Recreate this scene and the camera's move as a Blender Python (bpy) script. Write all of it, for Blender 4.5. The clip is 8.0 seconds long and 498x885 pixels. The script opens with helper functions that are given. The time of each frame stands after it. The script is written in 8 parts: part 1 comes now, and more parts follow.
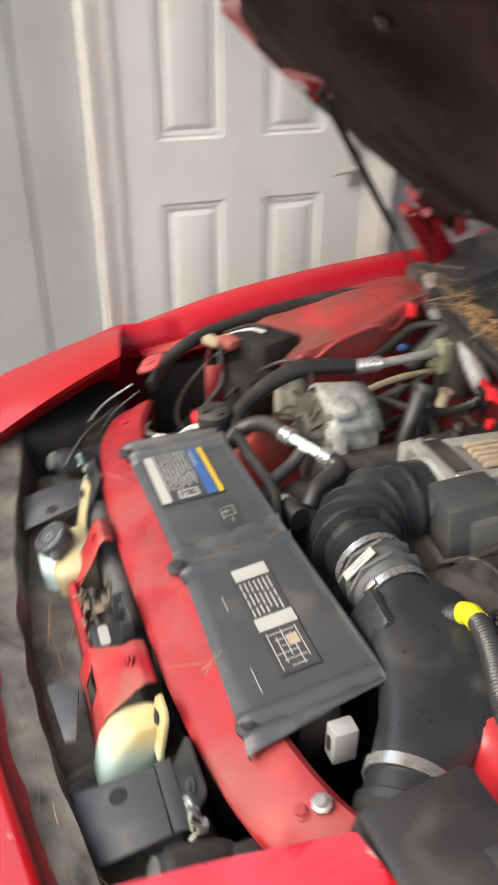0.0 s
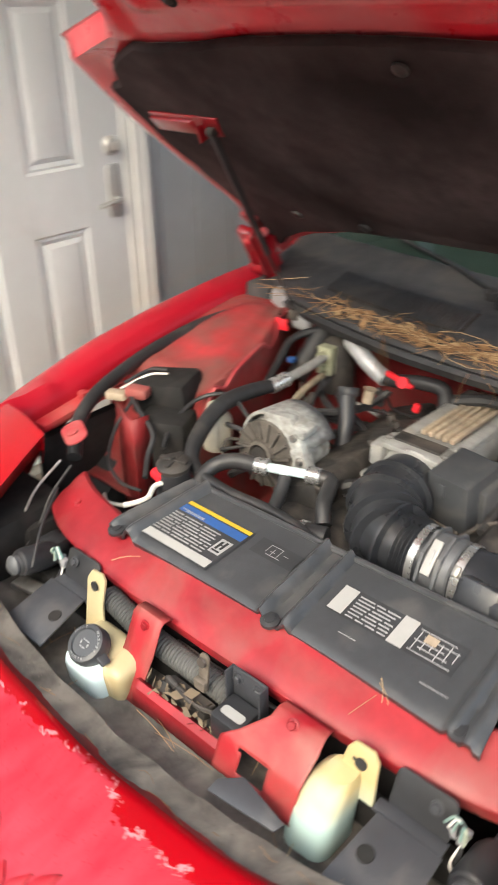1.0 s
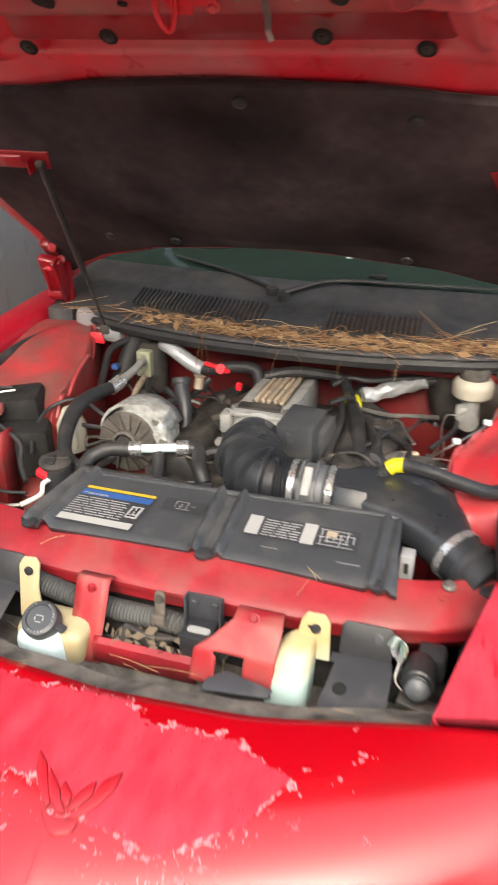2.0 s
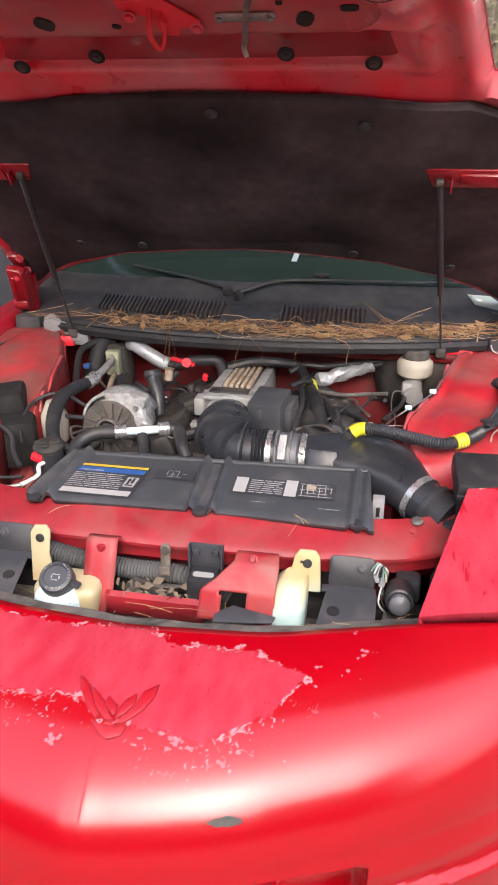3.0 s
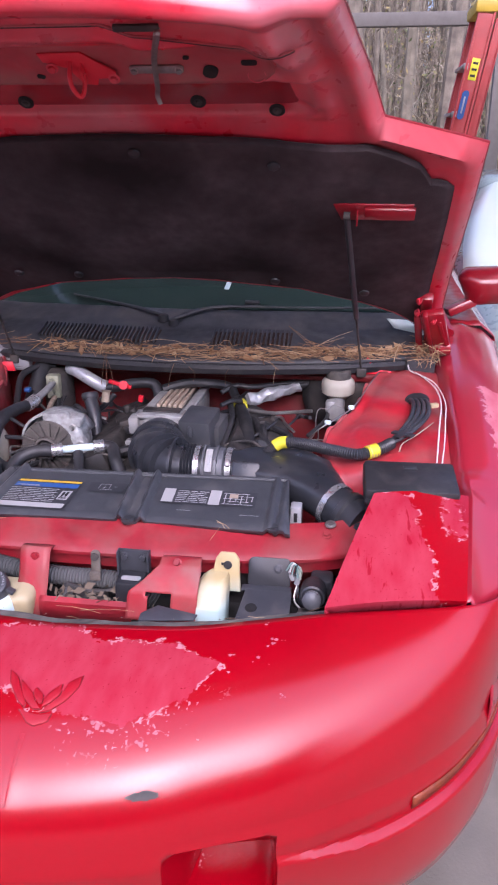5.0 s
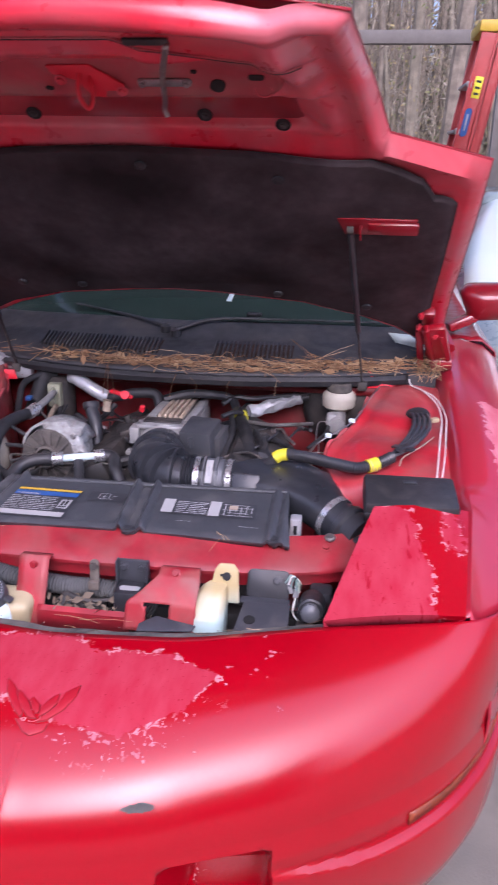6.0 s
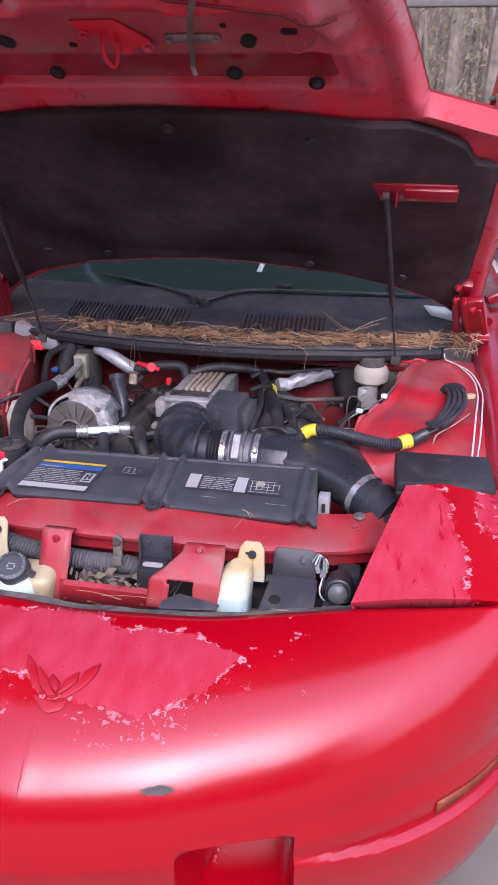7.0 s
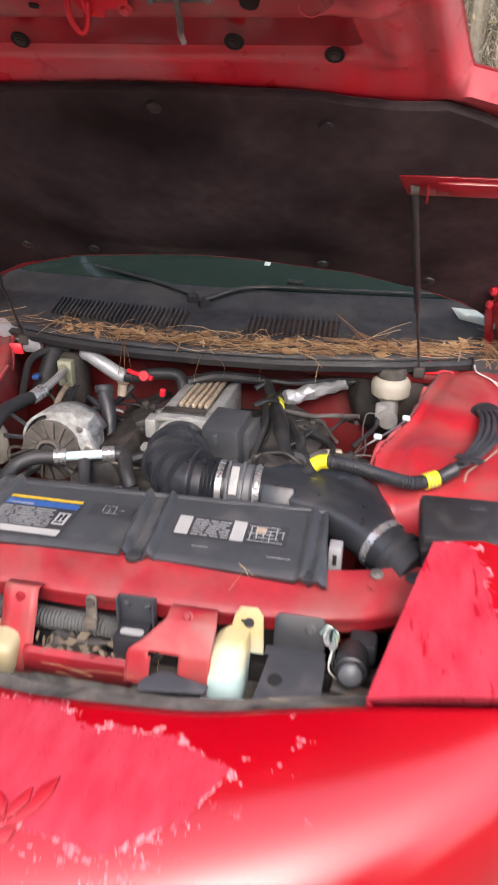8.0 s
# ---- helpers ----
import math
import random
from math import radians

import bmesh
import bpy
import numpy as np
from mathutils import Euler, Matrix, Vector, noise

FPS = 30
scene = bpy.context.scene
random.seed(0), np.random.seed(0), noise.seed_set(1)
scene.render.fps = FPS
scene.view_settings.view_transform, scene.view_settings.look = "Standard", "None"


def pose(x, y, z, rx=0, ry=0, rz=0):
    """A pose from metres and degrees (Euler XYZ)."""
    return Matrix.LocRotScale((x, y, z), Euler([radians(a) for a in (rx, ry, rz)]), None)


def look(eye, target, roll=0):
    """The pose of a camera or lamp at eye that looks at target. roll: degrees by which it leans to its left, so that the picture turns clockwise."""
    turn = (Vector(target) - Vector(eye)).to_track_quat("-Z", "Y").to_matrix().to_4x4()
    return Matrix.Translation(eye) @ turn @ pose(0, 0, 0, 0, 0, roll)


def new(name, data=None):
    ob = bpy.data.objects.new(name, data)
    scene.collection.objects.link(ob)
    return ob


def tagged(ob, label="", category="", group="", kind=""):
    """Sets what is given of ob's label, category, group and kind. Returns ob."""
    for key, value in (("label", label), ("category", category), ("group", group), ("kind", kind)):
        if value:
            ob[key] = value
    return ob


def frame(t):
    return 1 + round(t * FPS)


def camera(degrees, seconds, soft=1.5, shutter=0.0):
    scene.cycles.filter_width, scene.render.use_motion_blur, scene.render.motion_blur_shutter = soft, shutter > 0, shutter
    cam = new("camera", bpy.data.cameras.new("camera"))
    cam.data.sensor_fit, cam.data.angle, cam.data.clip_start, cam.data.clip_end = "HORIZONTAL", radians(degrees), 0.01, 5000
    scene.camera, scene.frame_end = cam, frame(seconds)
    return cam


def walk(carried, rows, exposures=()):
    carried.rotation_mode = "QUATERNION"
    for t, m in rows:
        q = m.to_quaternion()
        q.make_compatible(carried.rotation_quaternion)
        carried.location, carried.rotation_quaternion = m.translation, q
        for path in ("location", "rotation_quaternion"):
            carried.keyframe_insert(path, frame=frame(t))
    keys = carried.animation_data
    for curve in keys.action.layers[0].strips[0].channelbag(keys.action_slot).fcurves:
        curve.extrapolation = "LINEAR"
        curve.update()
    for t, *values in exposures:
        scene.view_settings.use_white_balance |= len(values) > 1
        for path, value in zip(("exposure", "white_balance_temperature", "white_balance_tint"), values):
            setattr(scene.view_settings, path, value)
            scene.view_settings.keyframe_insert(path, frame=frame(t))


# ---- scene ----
cam = camera(35.9, 8.0, soft=1.7, shutter=0.8)
PATH = [
    (0, (0.977, 0.275, 1.577), (-0.634, 0.854, 0.544), 0.4),
    (0.5, (0.842, -0.005, 1.601), (-0.538, 1.062, 0.621), 2.4),
    (0.6, (0.799, -0.050, 1.603), (-0.536, 1.065, 0.615), 2.0),
    (0.8, (0.712, -0.118, 1.603), (-0.570, 1.055, 0.598), -0.4),
    (1, (0.633, -0.199, 1.619), (-0.529, 1.083, 0.616), -0.7),
    (1.2, (0.568, -0.277, 1.616), (-0.460, 1.128, 0.634), -1.0),
    (1.5, (0.483, -0.428, 1.576), (-0.327, 1.139, 0.634), -0.7),
    (2, (0.488, -0.627, 1.599), (-0.048, 1.082, 0.711), 0.5),
    (2.2, (0.517, -0.692, 1.583), (0.009, 1.038, 0.716), 0.3),
    (3.5, (0.376, -0.931, 1.553), (0.09, 0.878, 0.751), 0.1),
    (4, (0.446, -0.959, 1.555), (0.155, 0.849, 0.752), 0.5),
    (4.5, (0.479, -0.983, 1.561), (0.209, 0.846, 0.797), 0.4),
    (4.7, (0.507, -0.986, 1.566), (0.248, 0.848, 0.812), -0.1),
    (5.8, (0.539, -0.992, 1.568), (0.297, 0.864, 0.863), 0.7),
    (6, (0.522, -0.991, 1.568), (0.268, 0.861, 0.857), 1.0),
    (6.5, (0.492, -0.979, 1.557), (0.21, 0.859, 0.821), 1.3),
    (7, (0.521, -0.942, 1.55), (0.194, 0.873, 0.776), 0.8),
    (7.5, (0.54, -0.826, 1.558), (0.178, 0.967, 0.75), 0.4),
    (8, (0.49, -0.655, 1.573), (0.14, 1.124, 0.728), 1.1),
]
walk(cam, [(t, look(eye, target, roll)) for t, eye, target, roll in PATH],
     exposures=[(0.0, 1.76, 6500, 2), (1.0, 1.80, 6500, 3), (2.2, 1.79, 6450, 6), (3.5, 1.51, 5750, 20), (4.5, 1.40, 5350, 31), (6.5, 1.34, 5300, 32), (7.2, 1.39, 5300, 30), (7.6, 1.50, 5500, 24), (8.0, 1.65, 6000, 13)])

# ---- light ----
world = bpy.data.worlds.new("sky_light")
scene.world = world
world.use_nodes = True
wn = world.node_tree
sky = wn.nodes.new("ShaderNodeTexSky")
sky.sky_type = "NISHITA"
sky.sun_disc = False
sky.sun_elevation, sky.sun_rotation = radians(42), radians(168)
sky.air_density, sky.dust_density, sky.ozone_density = 1.0, 6.0, 1.0
wn.nodes["Background"].inputs["Strength"].default_value = 0.12
wn.links.new(sky.outputs["Color"], wn.nodes["Background"].inputs["Color"])
sun = new("sun", bpy.data.lights.new("sun", "SUN"))
sun.data.energy, sun.data.angle, sun.data.color = 0.72, radians(150), (1.0, 0.985, 0.97)
sun.matrix_world = look((0.3, -3.9, 3.8), (0.0, 0.3, 0.7))


# ---- materials ----
def mat(name, col, rough=0.5, metal=0.0, var=0.25, scale=9.0, bump=0.15, bscale=160.0, dust=0.0, dust_col=(0.30, 0.25, 0.19), dscale=6.0, coat=0.0, coat_rough=0.12, spec=0.5):
    m = bpy.data.materials.new(name)
    m.use_nodes = True
    nt = m.node_tree
    b = nt.nodes["Principled BSDF"]
    link = nt.links.new
    tc = nt.nodes.new("ShaderNodeTexCoord")

    def noise_tex(sc, detail=5.0, distort=0.0):
        n = nt.nodes.new("ShaderNodeTexNoise")
        n.inputs["Scale"].default_value, n.inputs["Detail"].default_value, n.inputs["Distortion"].default_value = sc, detail, distort
        link(tc.outputs["Object"], n.inputs["Vector"])
        return n.outputs["Fac"]

    def remap(src, a, bb, c, d):
        r = nt.nodes.new("ShaderNodeMapRange")
        for i, v in enumerate((a, bb, c, d)):
            r.inputs[i + 1].default_value = v
        link(src, r.inputs[0])
        return r.outputs[0]

    def mix(fac, a, bb):
        x = nt.nodes.new("ShaderNodeMix")
        x.data_type = "RGBA"
        link(fac, x.inputs["Factor"])
        for sock, v in (("A", a), ("B", bb)):
            s = [i for i in x.inputs if i.name == sock and i.type == "RGBA"][0]
            if isinstance(v, tuple):
                s.default_value = (*v[:3], 1)
            else:
                link(v, s)
        return [o for o in x.outputs if o.type == "RGBA"][0]

    lo = tuple(c * (1 - var) for c in col)
    hi = tuple(min(1.0, c * (1 + var)) for c in col)
    c1 = mix(remap(noise_tex(scale), 0.3, 0.7, 0, 1), lo, hi)
    c2 = mix(remap(noise_tex(scale * 7, 3.0), 0.35, 0.75, 0, 0.35), c1, lo)
    if dust > 0:
        c2 = mix(remap(noise_tex(dscale, 8.0, 0.6), 0.62 - 0.35 * dust, 0.85 - 0.2 * dust, 0, min(1.0, 0.45 + dust * 0.5)), c2, dust_col)
    link(c2, b.inputs["Base Color"])
    rr = remap(noise_tex(scale * 3), 0.3, 0.7, max(0.03, rough - 0.1), min(1, rough + 0.12))
    link(rr, b.inputs["Roughness"])
    b.inputs["Metallic"].default_value = metal
    b.inputs["Specular IOR Level"].default_value = spec
    b.inputs["Coat Weight"].default_value, b.inputs["Coat Roughness"].default_value = coat, coat_rough
    if bump > 0:
        bp = nt.nodes.new("ShaderNodeBump")
        bp.inputs["Strength"].default_value, bp.inputs["Distance"].default_value = bump, 0.002
        link(noise_tex(bscale, 4.0), bp.inputs["Height"])
        link(bp.outputs["Normal"], b.inputs["Normal"])
    return m


def paint_with_wear(name, low, flakes, reds=((0.32, 0.0001, 0.0050), (0.37, 0.0002, 0.0066)), pinks=((0.37, 0.016, 0.034), (0.46, 0.055, 0.080)), slits=0.72):
    """Red clear-coated paint whose clear coat has peeled off in ragged patches; low and flakes shape the patches."""
    m = bpy.data.materials.new(name)
    m.use_nodes = True
    nt = m.node_tree
    b = nt.nodes["Principled BSDF"]
    link = nt.links.new
    tc = nt.nodes.new("ShaderNodeTexCoord")
    sep = nt.nodes.new("ShaderNodeSeparateXYZ")
    link(tc.outputs["Object"], sep.inputs[0])

    def op(kind, a, bb=None, c=None):
        n = nt.nodes.new("ShaderNodeMath")
        n.operation = kind
        for i, v in enumerate((a, bb, c)):
            if v is None:
                continue
            if isinstance(v, (int, float)):
                n.inputs[i].default_value = v
            else:
                link(v, n.inputs[i])
        return n.outputs[0]

    def noise_tex(sc, detail=6.0, distort=0.0):
        n = nt.nodes.new("ShaderNodeTexNoise")
        n.inputs["Scale"].default_value, n.inputs["Detail"].default_value, n.inputs["Distortion"].default_value = sc, detail, distort
        link(tc.outputs["Object"], n.inputs["Vector"])
        return n.outputs["Fac"]

    def mix(fac, a, bb):
        x = nt.nodes.new("ShaderNodeMix")
        x.data_type = "RGBA"
        link(fac, x.inputs["Factor"])
        for sock, v in (("A", a), ("B", bb)):
            s = [i for i in x.inputs if i.name == sock and i.type == "RGBA"][0]
            if isinstance(v, tuple):
                s.default_value = (*v, 1)
            else:
                link(v, s)
        return [o for o in x.outputs if o.type == "RGBA"][0]

    def step(src, a, bb):
        r = nt.nodes.new("ShaderNodeMapRange")
        r.inputs[1].default_value, r.inputs[2].default_value = a, bb
        link(src, r.inputs[0])
        return r.outputs[0]

    x, y = sep.outputs[0], sep.outputs[1]
    rag = op("MULTIPLY", op("SUBTRACT", noise_tex(13, 4.0, 0.4), 0.5), 0.060)
    rag = op("ADD", rag, op("MULTIPLY", op("SUBTRACT", noise_tex(48, 6.0, 1.2), 0.5), 0.040))
    rag = op("ADD", rag, op("MULTIPLY", op("SUBTRACT", noise_tex(170, 4.0, 0.8), 0.5), 0.014))
    d = op("ADD", low(op, x, y), rag)
    patch = step(d, 0.0, 0.0015)
    rim = op("MULTIPLY", step(d, -0.0065, -0.0050), op("SUBTRACT", 1.0, step(d, -0.0005, 0.0010)))
    rim = op("MULTIPLY", rim, step(noise_tex(42, 5.0), 0.50, 0.56))
    near = op("MULTIPLY", step(d, -0.060, -0.030), op("SUBTRACT", 1.0, step(d, -0.008, 0.0)))
    spots = op("MULTIPLY", near, step(noise_tex(72, 5.0, 1.5), flakes, flakes + 0.008))
    spots = op("MULTIPLY", spots, step(y, 0.060, 0.035))
    light = op("MAXIMUM", rim, spots)
    red = mix(step(noise_tex(3.0, 3.0), 0.3, 0.7), reds[0], reds[1])
    streak = nt.nodes.new("ShaderNodeMapping")
    streak.inputs["Scale"].default_value = (18.0, 7.0, 7.0)
    link(tc.outputs["Object"], streak.inputs["Vector"])
    wash = nt.nodes.new("ShaderNodeTexNoise")
    wash.inputs["Scale"].default_value, wash.inputs["Detail"].default_value = 1.6, 8.0
    link(streak.outputs["Vector"], wash.inputs["Vector"])
    pink = mix(step(wash.outputs["Fac"], 0.25, 0.80), pinks[0], pinks[1])
    pink = mix(step(noise_tex(240, 3.0), 0.66, 0.72), pink, (0.26, 0.006, 0.016))
    slit_map = nt.nodes.new("ShaderNodeMapping")
    slit_map.inputs["Scale"].default_value = (75.0, 16.0, 16.0)
    link(tc.outputs["Object"], slit_map.inputs["Vector"])
    slit = nt.nodes.new("ShaderNodeTexNoise")
    slit.inputs["Scale"].default_value, slit.inputs["Detail"].default_value, slit.inputs["Distortion"].default_value = 1.0, 4.0, 0.5
    link(slit_map.outputs["Vector"], slit.inputs["Vector"])
    pink = mix(op("MULTIPLY", step(slit.outputs["Fac"], slits, slits + 0.03), 0.8), pink, (0.30, 0.004, 0.014))
    base = mix(patch, red, pink)
    base = mix(light, base, (0.54, 0.22, 0.24))
    link(base, b.inputs["Base Color"])
    bare = op("MAXIMUM", patch, light)
    link(op("ADD", op("MULTIPLY", bare, 0.22), 0.36), b.inputs["Roughness"])
    link(op("SUBTRACT", 0.95, op("MULTIPLY", bare, 0.72)), b.inputs["Coat Weight"])
    b.inputs["Coat Roughness"].default_value = 0.18
    b.inputs["Coat IOR"].default_value = 1.62
    b.inputs["Specular IOR Level"].default_value = 0.05
    bp = nt.nodes.new("ShaderNodeBump")
    bp.inputs["Strength"].default_value, bp.inputs["Distance"].default_value = 0.25, 0.0015
    link(op("SUBTRACT", op("MULTIPLY", noise_tex(4.0, 2.0), 0.6), op("MULTIPLY", patch, 0.3)), bp.inputs["Height"])
    link(bp.outputs["Normal"], b.inputs["Normal"])
    return m


def ramp_up(op, x, a, b):
    """0 below a, 1 above b."""
    return op("MINIMUM", op("MAXIMUM", op("DIVIDE", op("SUBTRACT", x, a), b - a), 0.0), 1.0)


def bumper_patch(op, x, y):
    lower = op("SUBTRACT", 0.004, op("MULTIPLY", ramp_up(op, x, 0.050, 0.085), 0.036))
    lower = op("ADD", lower, op("MULTIPLY", ramp_up(op, x, 0.185, 0.212), 0.030))
    lower = op("ADD", lower, op("MULTIPLY", ramp_up(op, x, 0.230, 0.285), 0.040))
    lower = op("ADD", lower, op("MULTIPLY", ramp_up(op, x, 0.285, 0.322), 0.060))
    upper = op("SUBTRACT", 0.160, op("MULTIPLY", ramp_up(op, x, 0.02, 0.12), 0.026))
    upper = op("SUBTRACT", upper, op("MULTIPLY", ramp_up(op, x, 0.26, 0.325), 0.030))
    return op("MINIMUM", op("MINIMUM", op("SUBTRACT", y, lower), op("SUBTRACT", upper, y)), op("MULTIPLY", op("SUBTRACT", 0.325, x), 0.9))


def lid_patch(op, x, y):
    a = op("SUBTRACT", op("SUBTRACT", 0.712, x), op("MULTIPLY", op("SUBTRACT", y, 0.25), 0.17))
    b = op("SUBTRACT", op("SUBTRACT", x, op("MULTIPLY", y, 0.27)), 0.434)
    main = op("MINIMUM", op("MINIMUM", a, b), op("SUBTRACT", 0.53, y))
    px, py = op("DIVIDE", op("SUBTRACT", x, 0.752), 0.030), op("DIVIDE", op("SUBTRACT", y, 0.49), 0.060)
    bits = op("MULTIPLY", op("SUBTRACT", 0.75, op("ADD", op("MULTIPLY", px, px), op("MULTIPLY", py, py))), 0.012)
    return op("MAXIMUM", main, bits)


def fender_patch(op, x, y):
    return op("MULTIPLY", op("MINIMUM", op("SUBTRACT", x, 0.888), op("SUBTRACT", 1.15, y)), 0.9)


M = {}
M["bumper"] = paint_with_wear("worn_red_bumper_paint", bumper_patch, 0.635)
M["lid"] = paint_with_wear("worn_red_lid_paint", lid_patch, 0.70, slits=0.63)
M["fender"] = paint_with_wear("worn_red_fender_paint", fender_patch, 0.70, ((0.35, 0.016, 0.030), (0.41, 0.022, 0.040)), ((0.50, 0.10, 0.13), (0.60, 0.22, 0.25)))
M["side_red"] = mat("plain_red_fender_paint", (0.38, 0.004, 0.018), 0.45, var=0.1, scale=3.0, coat=0.3, coat_rough=0.25, bump=0.02)
M["red"] = mat("red_car_paint", (0.30, 0.0012, 0.009), 0.38, var=0.1, coat=1.0, coat_rough=0.14, bump=0.02)
# pink dust colour also stands in for glare on the hood's underside
M["hood_red"] = mat("red_hood_inner_paint", (0.74, 0.018, 0.040), 0.34, var=0.18, coat=0.8, coat_rough=0.2, dust=0.62, dust_col=(0.60, 0.20, 0.22), dscale=4.0, bump=0.05)
M["bay_red"] = mat("dusty_red_bay_paint", (0.42, 0.012, 0.022), 0.46, var=0.3, dust=0.62, dust_col=(0.26, 0.125, 0.105), dscale=6.0, bump=0.08, coat=0.3, coat_rough=0.3)
M["bar_red"] = mat("dusty_red_crossbar_paint", (0.29, 0.012, 0.020), 0.5, var=0.3, dust=0.42, dust_col=(0.24, 0.10, 0.085), dscale=7.0, bump=0.06)
M["badge_red"] = mat("badge_red_paint", (0.37, 0.004, 0.014), 0.45, var=0.1, coat=0.12, coat_rough=0.2, bump=0.02)
# darker copy of the red: shade in recesses is put into the colour
M["dark_red"] = mat("red_darkened_for_shade", (0.20, 0.012, 0.014), 0.6, var=0.3, dust=0.4, dust_col=(0.10, 0.07, 0.06))
M["bright_red"] = mat("red_plastic", (0.75, 0.02, 0.035), 0.4, var=0.1)
M["pad"] = mat("hood_insulation_felt", (0.058, 0.046, 0.049), 0.95, var=0.6, scale=5.0, bump=0.5, bscale=240.0, dust=0.12, dust_col=(0.055, 0.045, 0.04), dscale=3.0, spec=0.15)
M["plastic"] = mat("black_plastic", (0.031, 0.032, 0.036), 0.40, var=0.3, dust=0.30, dust_col=(0.09, 0.085, 0.08), dscale=10.0, bump=0.12)
M["cover"] = mat("grey_black_cover_plastic", (0.052, 0.055, 0.061), 0.38, var=0.18, dust=0.25, dust_col=(0.16, 0.15, 0.14), dscale=9.0, bump=0.12, bscale=400)
M["duct"] = mat("black_rubber_duct", (0.026, 0.028, 0.033), 0.34, var=0.25, dust=0.22, dust_col=(0.10, 0.095, 0.09), dscale=12.0, bump=0.06)
M["rubber"] = mat("black_rubber_hose", (0.026, 0.026, 0.028), 0.46, var=0.3, dust=0.22, dust_col=(0.10, 0.09, 0.08), dscale=14.0)
M["deflector"] = mat("dusty_grey_deflector", (0.052, 0.048, 0.045), 0.75, var=0.5, scale=22.0, dust=0.85, dust_col=(0.21, 0.19, 0.165), dscale=17.0, bump=0.7, bscale=90.0)
M["dirty_black"] = mat("dusty_black_metal", (0.030, 0.028, 0.027), 0.6, var=0.4, dust=0.6, dust_col=(0.12, 0.10, 0.085), dscale=14.0, bump=0.3)
M["grimy"] = mat("dust_caked_metal", (0.085, 0.075, 0.066), 0.75, var=0.4, scale=30.0, dust=0.5, dust_col=(0.15, 0.13, 0.11), dscale=20.0, bump=0.4)
M["strap"] = mat("grey_brown_strap_steel", (0.16, 0.135, 0.11), 0.65, metal=0.2, var=0.4, scale=40.0, dust=0.4, dust_col=(0.10, 0.08, 0.065), dscale=30.0)
M["grey_hose"] = mat("dust_greyed_hose", (0.075, 0.078, 0.078), 0.6, var=0.3, dust=0.5, dust_col=(0.15, 0.145, 0.135), dscale=9.0)
M["bracket_red"] = mat("dust_caked_red_bracket", (0.36, 0.014, 0.024), 0.5, var=0.25, dust=0.72, dust_col=(0.22, 0.135, 0.105), dscale=9.0, bump=0.1)
M["tower_left"] = mat("grime_caked_red_bay_paint", (0.36, 0.016, 0.024), 0.6, var=0.35, dust=0.85, dust_col=(0.17, 0.085, 0.07), dscale=8.0, bump=0.15)
M["engine_dark"] = mat("oily_dark_metal", (0.018, 0.017, 0.017), 0.6, var=0.5, scale=20.0, dust=0.6, dust_col=(0.10, 0.088, 0.078), dscale=18.0, bump=0.5, bscale=60.0)
M["pitted_alu"] = mat("pitted_pale_aluminium", (0.40, 0.41, 0.40), 0.62, metal=0.15, var=0.35, scale=60.0, dust=0.6, dust_col=(0.19, 0.17, 0.145), dscale=28.0, bump=1.0, bscale=120.0)
M["valve"] = mat("pale_greenish_alloy", (0.36, 0.37, 0.26), 0.5, metal=0.2, var=0.25, scale=40.0, dust=0.3, dust_col=(0.18, 0.16, 0.12), dscale=30.0)
# near-black: shade of the bay, holes and gaps is put into the colour
M["cavity"] = mat("near_black_with_recess_shade", (0.008, 0.0075, 0.0075), 0.8, var=0.5, dust=0.3, dust_col=(0.028, 0.022, 0.02), dscale=12.0)
M["grey_plate"] = mat("grey_black_steel_plate", (0.050, 0.052, 0.060), 0.42, var=0.2, dust=0.35, dust_col=(0.13, 0.12, 0.115), dscale=12.0)
M["alu"] = mat("dull_cast_aluminium", (0.35, 0.35, 0.34), 0.5, metal=0.25, var=0.2, scale=30.0, dust=0.35, dust_col=(0.34, 0.31, 0.26), dscale=16.0, bump=0.35)
M["silver"] = mat("bright_steel_clamp", (0.50, 0.50, 0.50), 0.28, metal=0.75, var=0.12, scale=30.0, bump=0.05)
M["steel"] = mat("dull_steel", (0.40, 0.39, 0.37), 0.42, metal=0.9, var=0.25, scale=30.0, dust=0.3, dust_col=(0.20, 0.16, 0.12), dscale=25.0)
M["foil"] = mat("crumpled_foil_sleeve", (0.46, 0.47, 0.48), 0.36, metal=0.3, var=0.15, scale=40.0, bump=0.8, bscale=60.0)
M["rusty"] = mat("tan_corroded_metal", (0.42, 0.34, 0.25), 0.6, metal=0.1, var=0.3, scale=25.0, dust=0.3, dust_col=(0.25, 0.15, 0.08), dscale=25.0)
M["tank"] = mat("yellowed_translucent_plastic", (0.46, 0.40, 0.24), 0.42, var=0.12, scale=8.0, dust=0.40, dust_col=(0.50, 0.31, 0.12), dscale=7.0, bump=0.05)
M["teal"] = mat("teal_wire_insulation", (0.20, 0.36, 0.34), 0.5, var=0.25, scale=40.0, dust=0.2)
M["meter"] = mat("grey_meter_housing", (0.13, 0.135, 0.145), 0.45, metal=0.2, var=0.2, scale=30.0, dust=0.25, dust_col=(0.2, 0.19, 0.18), dscale=20.0)
M["tank_low"] = mat("aqua_tinted_tank_plastic", (0.40, 0.50, 0.43), 0.42, var=0.15, scale=7.0, dust=0.3, dust_col=(0.52, 0.42, 0.24), dscale=6.0, bump=0.04)
M["tank_clear"] = mat("pale_blue_fluid_plastic", (0.60, 0.74, 0.76), 0.35, var=0.1, bump=0.03)
